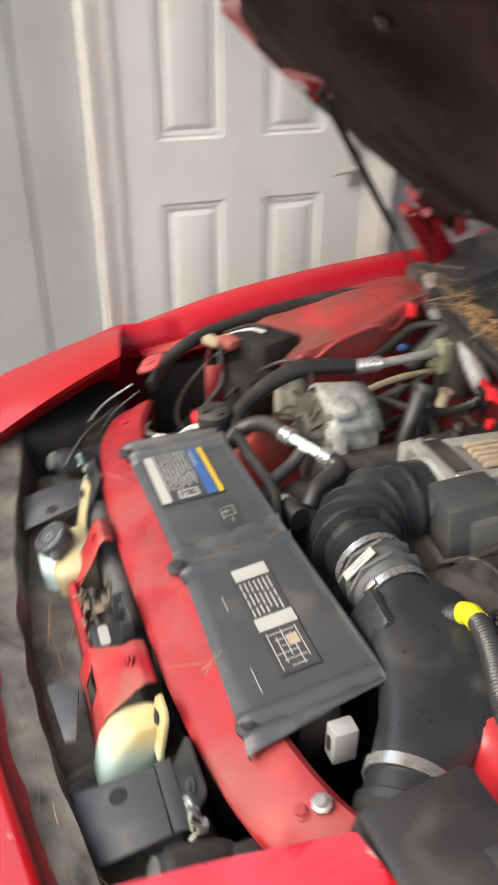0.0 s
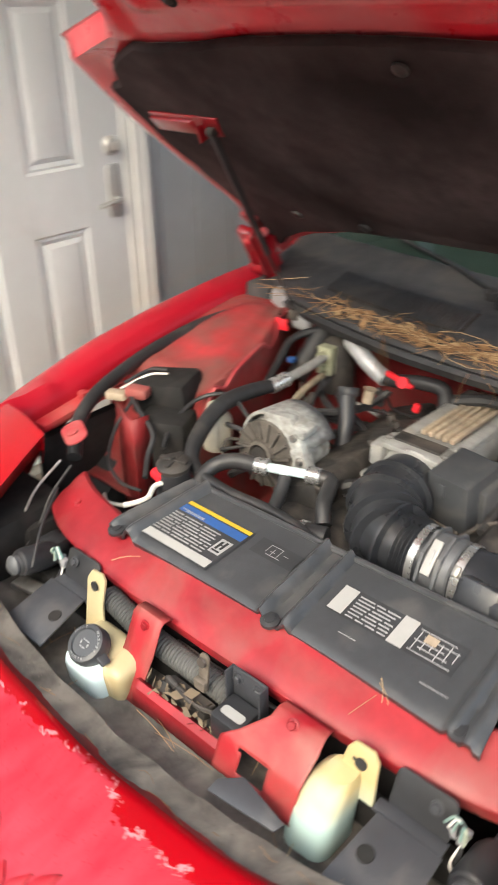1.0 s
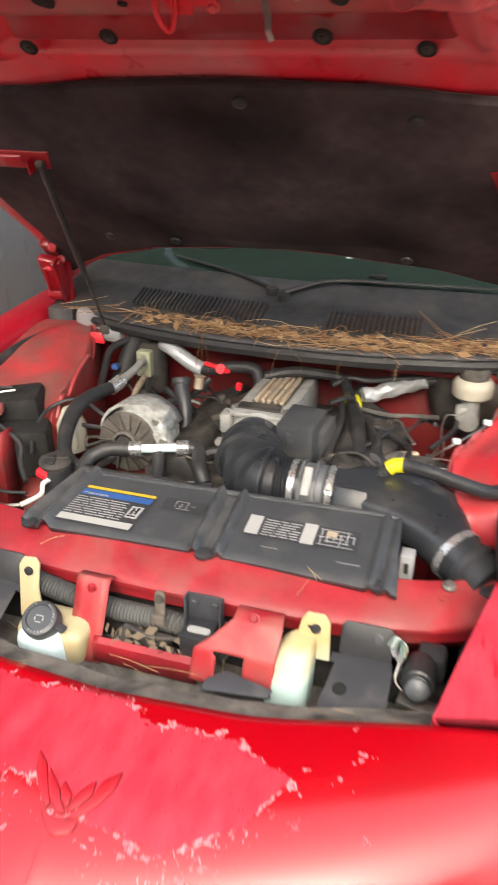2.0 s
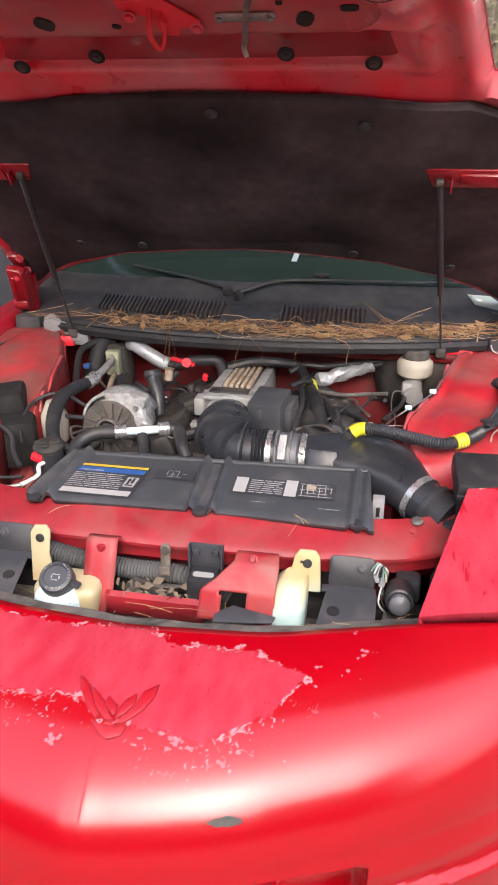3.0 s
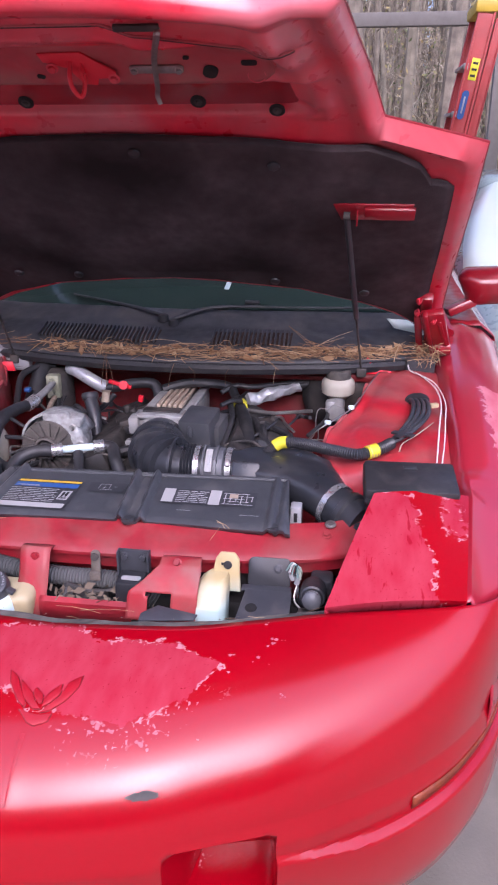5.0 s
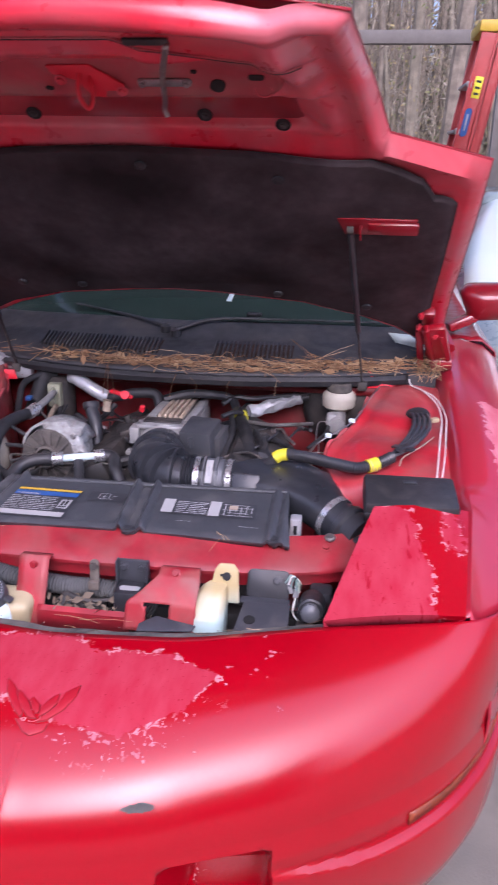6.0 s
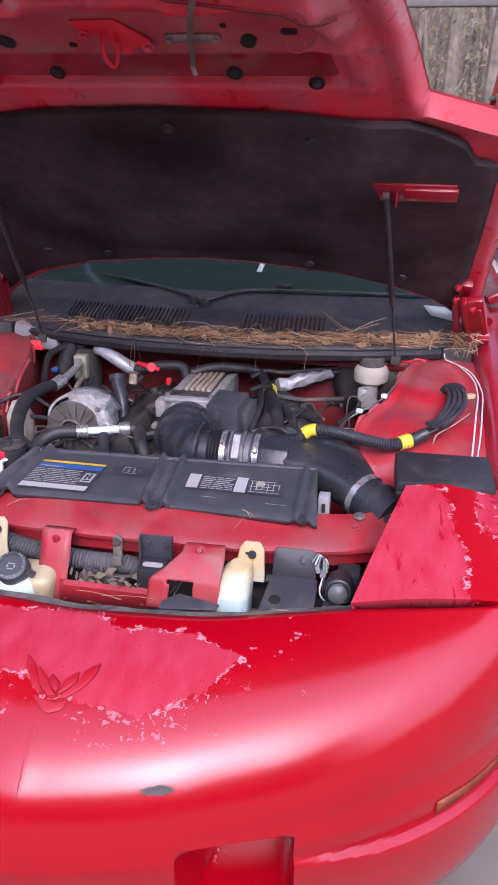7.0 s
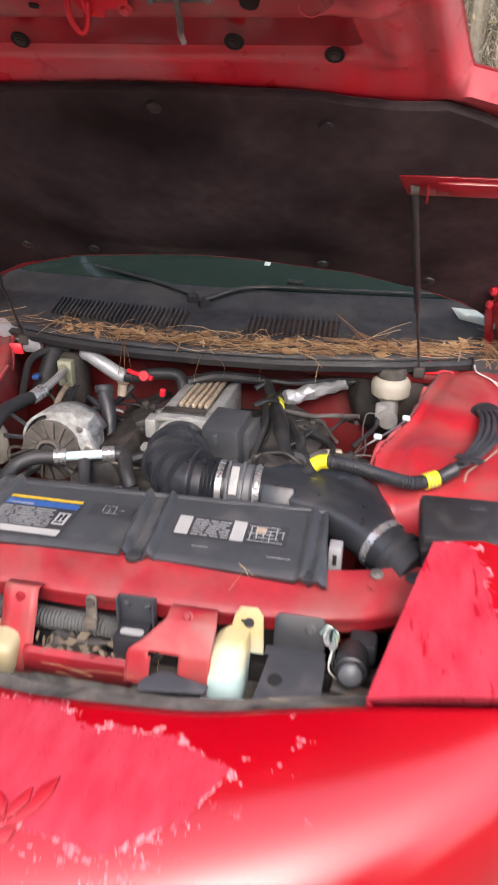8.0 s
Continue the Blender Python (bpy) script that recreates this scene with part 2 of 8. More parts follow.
M["white"] = mat("white_label", (0.36, 0.36, 0.35), 0.5, var=0.06, dust=0.12, dust_col=(0.5, 0.47, 0.42))
M["faint"] = mat("faded_label_print", (0.34, 0.345, 0.35), 0.5, var=0.2)
M["pot"] = mat("dirty_white_pot_plastic", (0.47, 0.44, 0.36), 0.45, var=0.12, dust=0.4, dust_col=(0.40, 0.34, 0.25), dscale=16.0)
M["frame_red"] = mat("dust_filmed_red_frame", (0.44, 0.05, 0.06), 0.5, var=0.25, dust=0.65, dust_col=(0.30, 0.15, 0.13), dscale=9.0, bump=0.1)
M["grey_label"] = mat("grey_label", (0.33, 0.33, 0.34), 0.5, var=0.1)
M["dark_label"] = mat("dark_label", (0.040, 0.042, 0.047), 0.42, var=0.2)
M["blue"] = mat("blue_label", (0.03, 0.09, 0.27), 0.45, var=0.1)
M["yellow"] = mat("yellow_label", (0.52, 0.35, 0.03), 0.45, var=0.08)
M["tape"] = mat("yellow_tape", (0.72, 0.66, 0.02), 0.45, var=0.08)
M["ink"] = mat("black_print_and_hole_shade", (0.02, 0.02, 0.022), 0.6, var=0.1, bump=0)
M["vent_dirt"] = mat("brown_dirt_in_vents", (0.050, 0.026, 0.017), 0.9, var=0.5, scale=25.0)
M["cowl"] = mat("weathered_black_cowl_plastic", (0.044, 0.045, 0.050), 0.55, var=0.25, dust=0.35, dust_col=(0.12, 0.11, 0.10), dscale=8.0, bump=0.2)
M["wire_white"] = mat("white_wire", (0.75, 0.74, 0.70), 0.45, var=0.1)
M["orange"] = mat("amber_lens", (0.20, 0.036, 0.005), 0.4, var=0.35, scale=30.0, coat=0.2, coat_rough=0.2, dust=0.4, dust_col=(0.25, 0.05, 0.03), dscale=20.0)
M["flake"] = mat("pale_pink_paint_flakes", (0.45, 0.12, 0.145), 0.6, var=0.3, scale=60.0, bump=0)
M["needles"] = mat("dry_pine_needles", (0.42, 0.23, 0.10), 0.7, var=0.45, scale=60.0, bump=0.1)
nt = M["needles"].node_tree
geo, ramp = nt.nodes.new("ShaderNodeNewGeometry"), nt.nodes.new("ShaderNodeValToRGB")
ramp.color_ramp.elements[0].color, ramp.color_ramp.elements[1].color = (0.15, 0.08, 0.04, 1), (0.50, 0.36, 0.20, 1)
e = ramp.color_ramp.elements.new(0.55)
e.color = (0.30, 0.165, 0.075, 1)
nt.links.new(geo.outputs["Random Per Island"], ramp.inputs["Fac"])
nt.links.new(ramp.outputs["Color"], nt.nodes["Principled BSDF"].inputs["Base Color"])
M["wall"] = mat("grey_painted_siding", (0.40, 0.425, 0.44), 0.6, var=0.07, scale=3.0, dust=0.1, dust_col=(0.32, 0.33, 0.33), bump=0.35, bscale=60.0)
M["door"] = mat("white_painted_door", (0.76, 0.775, 0.775), 0.42, var=0.05, scale=4.0, dust=0.1, dust_col=(0.6, 0.6, 0.58), bump=0.08)
M["trim"] = mat("white_painted_trim", (0.80, 0.79, 0.76), 0.5, var=0.05, dust=0.12, dust_col=(0.6, 0.57, 0.52), bump=0.1)
M["nickel"] = mat("satin_nickel", (0.60, 0.59, 0.56), 0.38, metal=0.55, var=0.1, bump=0.02)
M["concrete"] = mat("grey_concrete", (0.195, 0.170, 0.135), 0.85, var=0.2, scale=2.5, dust=0.3, dust_col=(0.18, 0.17, 0.15), dscale=3.0, bump=0.5, bscale=120)
M["earth"] = mat("leaf_litter_ground", (0.15, 0.115, 0.08), 0.95, var=0.45, scale=3.0, bump=0.8, bscale=30, dust=0.4, dust_col=(0.26, 0.20, 0.13))
M["twig"] = mat("grey_tan_twigs", (0.28, 0.235, 0.16), 0.9, var=0.45, scale=2.0, bump=0)
M["bark"] = mat("grey_brown_bark", (0.19, 0.16, 0.12), 0.95, var=0.4, scale=5.0, bump=0.9, bscale=25)
M["pale_bark"] = mat("pale_grey_bark", (0.23, 0.20, 0.145), 0.95, var=0.3, scale=5.0, bump=0.6, bscale=25)
M["leaf"] = mat("dull_leaves", (0.17, 0.16, 0.07), 0.8, var=0.5, scale=4.0, bump=0)
M["beam"] = mat("grey_painted_beam", (0.135, 0.122, 0.105), 0.7, var=0.12, bump=0.2)
M["post"] = mat("pale_painted_post", (0.60, 0.60, 0.61), 0.6, var=0.08, scale=4.0, dust=0.2, dust_col=(0.36, 0.34, 0.31), bump=0.2)
M["roof"] = mat("carport_roof_sheet", (0.45, 0.44, 0.42), 0.8, var=0.2, bump=0.2)
M["fibre"] = mat("red_fibreglass", (0.36, 0.035, 0.03), 0.5, var=0.15, dust=0.15, dust_col=(0.4, 0.2, 0.17))
M["tyre"] = mat("tyre_rubber", (0.03, 0.03, 0.031), 0.8, var=0.3, bump=0.3)
for key, cols in (("twig", ((0.11, 0.085, 0.055), (0.22, 0.18, 0.115), (0.34, 0.30, 0.22))), ("leaf", ((0.07, 0.09, 0.03), (0.17, 0.17, 0.06), (0.30, 0.22, 0.09)))):
    nt = M[key].node_tree
    geo, ramp = nt.nodes.new("ShaderNodeNewGeometry"), nt.nodes.new("ShaderNodeValToRGB")
    ramp.color_ramp.elements[0].color, ramp.color_ramp.elements[1].color = (*cols[0], 1), (*cols[2], 1)
    e = ramp.color_ramp.elements.new(0.5)
    e.color = (*cols[1], 1)
    nt.links.new(geo.outputs["Random Per Island"], ramp.inputs["Fac"])
    nt.links.new(ramp.outputs["Color"], nt.nodes["Principled BSDF"].inputs["Base Color"])
M["pale_car"] = mat("pale_green_car_paint", (0.30, 0.38, 0.36), 0.3, var=0.05, coat=1.0, bump=0.01)


def stained_tank(name, low, high, z0, z1):
    """Translucent plastic, tinted by its fluid below and gone yellow above."""
    m = mat(name, high, 0.42, var=0.1, bump=0.04)
    nt = m.node_tree
    tc = nt.nodes.new("ShaderNodeTexCoord")
    sep = nt.nodes.new("ShaderNodeSeparateXYZ")
    nt.links.new(tc.outputs["Object"], sep.inputs[0])
    nz = nt.nodes.new("ShaderNodeTexNoise")
    nz.inputs["Scale"].default_value = 14.0
    nt.links.new(tc.outputs["Object"], nz.inputs["Vector"])
    wob = nt.nodes.new("ShaderNodeMath")
    wob.operation = "MULTIPLY_ADD"
    wob.inputs[1].default_value = 0.07
    nt.links.new(nz.outputs["Fac"], wob.inputs[0])
    nt.links.new(sep.outputs[2], wob.inputs[2])
    ramp = nt.nodes.new("ShaderNodeValToRGB")
    span = nt.nodes.new("ShaderNodeMapRange")
    span.inputs[1].default_value, span.inputs[2].default_value = z0 + 0.035, z1 + 0.035
    nt.links.new(wob.outputs[0], span.inputs[0])
    nt.links.new(span.outputs[0], ramp.inputs["Fac"])
    ramp.color_ramp.elements[0].color, ramp.color_ramp.elements[1].color = (*low, 1), (*high, 1)
    e = ramp.color_ramp.elements.new(0.55)
    e.color = (0.52, 0.50, 0.34, 1)
    nt.links.new(ramp.outputs["Color"], nt.nodes["Principled BSDF"].inputs["Base Color"])
    return m


M["tank_stain"] = stained_tank("fluid_stained_tank_plastic", (0.42, 0.56, 0.53), (0.50, 0.40, 0.20), 0.655, 0.715)


def glass_mat(name, tint, rough=0.02, dark=0.85):
    m = bpy.data.materials.new(name)
    m.use_nodes = True
    nt = m.node_tree
    b = nt.nodes["Principled BSDF"]
    b.inputs["Base Color"].default_value = (*tint, 1)
    b.inputs["Roughness"].default_value = rough
    b.inputs["IOR"].default_value = 1.5
    b.inputs["Transmission Weight"].default_value = dark
    b.inputs["Specular IOR Level"].default_value = 0.35
    return m


M["glass"] = glass_mat("tinted_windscreen_glass", (0.030, 0.055, 0.048), 0.09, 0.25)
# pale tint carries the sky's reflection in the glass colour
M["clear"] = glass_mat("pale_glass_with_sky_in_colour", (0.78, 0.90, 0.86), 0.05, 0.15)


# ---- mesh helpers ----
def finish(bm, smooth=True, angle=38):
    me = bpy.data.meshes.new("mesh")
    bmesh.ops.remove_doubles(bm, verts=bm.verts, dist=1e-6)
    bmesh.ops.recalc_face_normals(bm, faces=bm.faces)
    bm.to_mesh(me)
    bm.free()
    if smooth:
        me.shade_smooth()
        me.set_sharp_from_angle(angle=radians(angle))
    return me


def part(name, bm, material, parent, label="", angle=38, solid=0.0):
    ob = new(name, finish(bm, angle=angle))
    ob.data.materials.append(M[material])
    ob.parent = parent
    if label:
        ob["label"] = label
    if solid:
        mod = ob.modifiers.new("thickness", "SOLIDIFY")
        mod.thickness, mod.offset = solid, -1
    return ob


def thing(name, label, category, group="", kind=""):
    return tagged(new(name), label, category, group, kind)


def join(*bms):
    out = bms[0]
    for b in bms[1:]:
        me = bpy.data.meshes.new("tmp")
        b.to_mesh(me)
        b.free()
        out.from_mesh(me)
        bpy.data.meshes.remove(me)
    return out


def box(c, s, bevel=0.004, rot=(0, 0, 0), seg=2, taper=1.0):
    bm = bmesh.new()
    bmesh.ops.create_cube(bm, size=1)
    for v in bm.verts:
        k = taper if v.co.z > 0 else 1.0
        v.co = Vector((v.co.x * s[0] * k, v.co.y * s[1] * k, v.co.z * s[2]))
    if bevel > 0:
        bmesh.ops.bevel(bm, geom=bm.edges[:], offset=min(bevel, 0.45 * min(s)), segments=seg, affect="EDGES", profile=0.5)
    bmesh.ops.transform(bm, matrix=pose(*c, *rot), verts=bm.verts)
    return bm


def spline(pts, n=6):
    """Catmull-Rom points through pts."""
    pts = [Vector(p) for p in pts]
    if len(pts) < 3 or n < 2:
        return pts
    out = []
    ext = [pts[0] * 2 - pts[1]] + pts + [pts[-1] * 2 - pts[-2]]
    for i in range(1, len(ext) - 2):
        a, b, c, d = ext[i - 1 : i + 3]
        for k in range(n):
            t = k / n
            out.append(0.5 * (2 * b + (c - a) * t + (2 * a - 5 * b + 4 * c - d) * t * t + (3 * b - a - 3 * c + d) * t**3))
    out.append(pts[-1])
    return out


def rings(bm, loops, close=True, caps=True):
    vs = [[bm.verts.new(p) for p in lp] for lp in loops]
    n = len(vs[0])
    for a, b in zip(vs, vs[1:]):
        for i in range(n if close else n - 1):
            j = (i + 1) % n
            bm.faces.new((a[i], a[j], b[j], b[i]))
    if caps and close:
        bm.faces.new(vs[0])
        bm.faces.new(vs[-1])
    return bm


def tube(pts, r, n=10, sub=6, flat=1.0, corr=0.0, pitch=0.006):
    """A tube along a smooth path; r a number or one radius per point; corr: height of its rings, pitch apart."""
    path = spline(pts, sub)
    if corr:
        length = sum((b - a).length for a, b in zip(path, path[1:]))
        want = max(8, int(length / pitch * 2))
        fine, acc, k = [], 0.0, 0
        step = length / want
        fine.append(path[0])
        need = step
        for a, b in zip(path, path[1:]):
            seg = (b - a).length
            while seg > 1e-9 and acc + seg >= need:
                fine.append(a.lerp(b, (need - acc) / seg))
                need += step
            acc += seg
        path = fine
    radii = [r] * len(path)
    if isinstance(r, (list, tuple)):
        radii = []
        for i in range(len(path)):
            f = i / (len(path) - 1) * (len(r) - 1)
            k = min(int(f), len(r) - 2)
            radii.append(r[k] + (r[k + 1] - r[k]) * (f - k))
    if corr:
        radii = [q + (corr if i % 2 else 0.0) for i, q in enumerate(radii)]
    loops, up = [], Vector((0, 0, 1))
    side = None
    for i, p in enumerate(path):
        d = (path[min(i + 1, len(path) - 1)] - path[max(i - 1, 0)]).normalized()
        if side is None:
            side = d.cross(up)
            if side.length < 0.2:
                side = d.cross(Vector((1, 0, 0)))
        side = (side - d * side.dot(d)).normalized()
        nor = side.cross(d).normalized()
        loops.append([p + radii[i] * (math.cos(a) * side + flat * math.sin(a) * nor) for a in (2 * math.pi * k / n for k in range(n))])
    return rings(bmesh.new(), loops)


def lathe(profile, c, axis=(0, 0, 1), n=24, caps=True):
    """A turned shape: profile of (radius, height) along axis from c."""
    ax = Vector(axis).normalized()
    u = ax.orthogonal().normalized()
    w = ax.cross(u)
    c = Vector(c)
    loops = [[c + ax * h + r * (math.cos(a) * u + math.sin(a) * w) for a in (2 * math.pi * k / n for k in range(n))] for r, h in profile]
    return rings(bmesh.new(), loops, caps=caps)


def grid(rows):
    return rings(bmesh.new(), rows, close=False, caps=False)


def prism(outline, depth, m, bevel=0.002, seg=2):
    """A flat outline in x, y drawn out along z by depth, then moved by m."""
    bm = bmesh.new()
    f = bm.faces.new([bm.verts.new((x, y, 0)) for x, y in outline])
    ext = bmesh.ops.extrude_face_region(bm, geom=[f])
    bmesh.ops.translate(bm, verts=[v for v in ext["geom"] if isinstance(v, bmesh.types.BMVert)], vec=(0, 0, depth))
    bmesh.ops.recalc_face_normals(bm, faces=bm.faces)
    if bevel:
        bmesh.ops.bevel(bm, geom=bm.edges[:], offset=bevel, segments=seg, affect="EDGES", profile=0.5, clamp_overlap=True)
    bmesh.ops.transform(bm, matrix=m, verts=bm.verts)
    return bm


def rounded(w, h, r, n=5):
    """A rounded rectangle about the origin."""
    out = []
    for cx, cy, a0 in ((w / 2 - r, h / 2 - r, 0), (-w / 2 + r, h / 2 - r, 90), (-w / 2 + r, -h / 2 + r, 180), (w / 2 - r, -h / 2 + r, 270)):
        out += [(cx + r * math.cos(radians(a0 + 90 * k / n)), cy + r * math.sin(radians(a0 + 90 * k / n))) for k in range(n + 1)]
    return out


def lerp(a, b, t):
    return a + (b - a) * t


def table(keys, x):
    """Piecewise cubic-smooth value of a table of (x, value...) rows."""
    x = min(max(x, keys[0][0]), keys[-1][0])
    for a, b in zip(keys, keys[1:]):
        if x <= b[0]:
            t = (x - a[0]) / (b[0] - a[0])
            return [lerp(p, q, t) for p, q in zip(a[1:], b[1:])]


def smooth_table(keys, x, reach=0.05):
    vals = [table(keys, x + d) for d in (-reach, -reach / 2, 0, reach / 2, reach)]
    return [sum(c) / len(c) for c in zip(*vals)]


def bolt(c, axis, r=0.008, h=0.006):
    ax = Vector(axis).normalized()
    return join(lathe([(r * 1.45, 0), (r * 1.45, h * 0.25), (r * 1.2, h * 0.35)], c, ax, 14), lathe([(r, h * 0.3), (r, h), (r * 0.85, h * 1.15)], c, ax, 6))


def clamp_band(c, axis, r, w=0.012, t=0.0025):
    ax = Vector(axis).normalized()
    band = lathe([(r, -w / 2), (r + t, -w / 2), (r + t, w / 2), (r, w / 2)], c, ax, 28, caps=False)
    return band


def obox(a, b, across, up, w, h, bevel=0.004):
    """A bar from a to b with width w along across."""
    a, b = Vector(a), Vector(b)
    d = (b - a)
    x = Vector(across).normalized()
    y = d.normalized()
    z = x.cross(y).normalized()
    x = y.cross(z)
    bm = box((0, 0, 0), (w, d.length, h), bevel)
    m = Matrix((x, y, z)).transposed().to_4x4()
    m.translation = (a + b) / 2
    bmesh.ops.transform(bm, matrix=m, verts=bm.verts)
    return bm


# ---- setting: floor, wall with door, carport, woods ----
floor = tagged(new("floor", finish(box((0.35, 0.4, -0.06), (5.6, 10.0, 0.12), 0.006))), "grey dusty concrete slab under the red car", "floor", kind="structure")
floor.data.materials.append(M["concrete"])


def ground_sheet():
    n = 60
    rows = []
    for j in range(n + 1):
        v = (j / n * 2 - 1)
        y = 180 * v * abs(v) ** 1.5
        row = []
        for i in range(n + 1):
            u = (i / n * 2 - 1)
            x = 180 * u * abs(u) ** 1.5
            away = max(0.0, math.hypot(x, y) - 9)
            row.append((x, y, -0.10 + 0.12 * noise.noise((x * 0.3, y * 0.3, 0)) * min(1, away / 6) + 0.018 * max(0.0, y - 14)))
        rows.append(row)
    ob = tagged(new("ground", finish(grid(rows))), "brown leaf litter on the ground round the carport", "ground", kind="structure")
    ob.data.materials.append(M["earth"])


ground_sheet()

WALL_X = -1.69
wall = tagged(new("wall_west", finish(join(
    box((WALL_X - 0.09, 0.27, 1.25), (0.12, 0.80, 2.5), 0),
    box((WALL_X - 0.09, 3.55, 1.25), (0.12, 3.52, 2.5), 0),
    box((WALL_X - 0.09, 1.23, 2.32), (0.12, 1.12, 0.36), 0),
    box((WALL_X - 0.09, 1.23, 0.0), (0.12, 1.12, 0.08), 0)))), "grey grooved vertical siding of the house wall", "wall", kind="structure")
wall.data.materials.append(M["wall"])


def siding():
    """Vertical boards with a narrow recessed groove between them."""
    edges = [0.467 - 0.2635 * k for k in range(2, -1, -1)] + [0.672]
    spans = list(zip(edges, edges[1:])) + [(1.80, 1.87)] + [(1.87 + 0.2 * k, 2.07 + 0.2 * k) for k in range(16)]
    for a, b in spans:
        part("siding_board", box((WALL_X - 0.02, (a + b) / 2, 1.25), (0.022, b - a - 0.007, 2.5), 0.003, seg=1), "wall", wall)


def door_leaf():
    d = tagged(new("door_1"), "white painted six-panel house door, closed", "door", kind="structure")
    y0, y1, z0, z1 = 0.772, 1.695, 0.05, 2.09
    px = WALL_X - 0.005
    cols = [(0.905, 1.130), (1.285, 1.510)]
    rows_z = [(0.27, 0.898), (1.108, 1.63), (1.76, 1.97)]
    # leaf built as stiles and rails round the panels
    bars = [(y0, cols[0][0]), (cols[0][1], cols[1][0]), (cols[1][1], y1)]
    for a, b in bars:
        part("stile", box((px - 0.022, (a + b) / 2, (z0 + z1) / 2), (0.044, b - a, z1 - z0), 0.0015, seg=1), "door", d)
    zs = [(z0, rows_z[0][0]), (rows_z[0][1], rows_z[1][0]), (rows_z[1][1], rows_z[2][0]), (rows_z[2][1], z1)]
    for a, b in cols:
        for c, e in zs:
            part("rail", box((px - 0.022, (a + b) / 2, (c + e) / 2), (0.0435, b - a + 0.001, e - c), 0.0015, seg=1), "door", d)
        for c, e in rows_z:
            # sunk moulding and raised field
            w, h = b - a, e - c
            loops = []
            for inset, depth in ((0.0, 0.000), (0.008, -0.010), (0.016, -0.006), (0.030, -0.012), (0.046, -0.003), (0.050, -0.002)):
                loops.append([(px + depth, a + inset, c + inset), (px + depth, b - inset, c + inset), (px + depth, b - inset, e - inset), (px + depth, a + inset, e - inset)])
            bm = rings(bmesh.new(), loops, caps=False)
            bm.faces.new([bm.verts.new(p) for p in loops[-1]])
            bmesh.ops.recalc_face_normals(bm, faces=bm.faces)
            part("panel", bm, "door", d, angle=15)
    yk = 1.642
    part("deadbolt", join(lathe([(0.032, 0), (0.032, 0.012), (0.026, 0.022), (0.012, 0.026)], (px, yk, 1.165), (1, 0, 0), 24), box((px + 0.034, yk, 1.165), (0.02, 0.006, 0.03), 0.002)), "nickel", d, "satin nickel deadbolt")
    plate = part("handle_plate", prism([(y + yk, z + 1.005) for y, z in rounded(0.058, 0.19, 0.018)], 0.010, Matrix(((0, 0, 1, px), (1, 0, 0, 0), (0, 1, 0, 0), (0, 0, 0, 1))), 0.003), "nickel", d, "satin nickel handle plate")
    part("lever", join(lathe([(0.013, 0), (0.013, 0.045)], (px, yk, 0.975), (1, 0, 0), 16), tube([(px + 0.04, yk, 0.975), (px + 0.045, yk - 0.04, 0.977), (px + 0.04, yk - 0.095, 0.968)], [0.010, 0.009, 0.008], 10)), "nickel", plate, "satin nickel lever")
    fr = tagged(new("door_frame"), "white painted door casing and jambs", "door frame", kind="structure")
    part("casing", join(box((WALL_X + 0.004, 0.694, 1.09), (0.03, 0.044, 2.18), 0.006), box((WALL_X + 0.010, 0.682, 1.09), (0.03, 0.016, 2.18), 0.005)), "trim", fr)
    part("casing", join(box((WALL_X + 0.004, 1.766, 1.09), (0.03, 0.062, 2.18), 0.006), box((WALL_X + 0.010, 1.788, 1.09), (0.03, 0.018, 2.18), 0.005)), "trim", fr)
    part("head_casing", box((WALL_X + 0.004, 1.235, 2.16), (0.03, 1.0, 0.07), 0.006), "trim", fr)
    part("jamb", box((WALL_X - 0.02, 0.744, 1.07), (0.05, 0.055, 2.1), 0.003), "trim", fr)
    part("jamb", box((WALL_X - 0.02, 1.716, 1.07), (0.05, 0.038, 2.1), 0.003), "trim", fr)
    part("threshold", box((WALL_X - 0.01, 1.23, 0.025), (0.12, 0.93, 0.046), 0.006), "steel", fr)


door_leaf()

# roof out of view; its edges are set by the sky light it blocks
ceiling = tagged(new("ceiling", finish(box((-0.05, 2.15, 2.62), (3.3, 4.1, 0.08), 0.004))), "unseen carport roof sized to hold back sky light", "ceiling", kind="structure")
ceiling.data.materials.append(M["roof"])


def post(x, y, w=0.10, h=2.6):
    p = thing("carport_post", "pale grey painted timber carport post", "post", "carport posts", "structure")
    part("shaft", box((x, y, h / 2), (w, w, h), 0.006), "post", p)
    part("base", box((x, y, 0.03), (w + 0.05, w + 0.05, 0.06), 0.006), "steel", p)


post(1.86, 6.5, 0.15)
lean_to = tagged(new("lean_to_roof", finish(prism([(1.17, 5.20), (1.94, 6.20), (5.2, 7.6), (5.2, 4.95), (1.0, 4.95)], 0.10, pose(0, 0, 2.60), 0))), "dark sheet roof of the lean-to beside the car", "roof", kind="structure")
lean_to.data.materials.append(M["cavity"])
fence_post = thing("carport_beam", "grey painted beam of a frame behind the car", "beam", kind="structure")
part("beam", box((0.6, 8.2, 2.70), (5.2, 0.12, 0.13), 0.006), "beam", fence_post)
part("upright", box((1.90, 8.2, 1.30), (0.13, 0.12, 2.7), 0.006), "beam", fence_post)
part("upright", box((-1.9, 8.2, 1.30), (0.13, 0.12, 2.7), 0.006), "beam", fence_post)


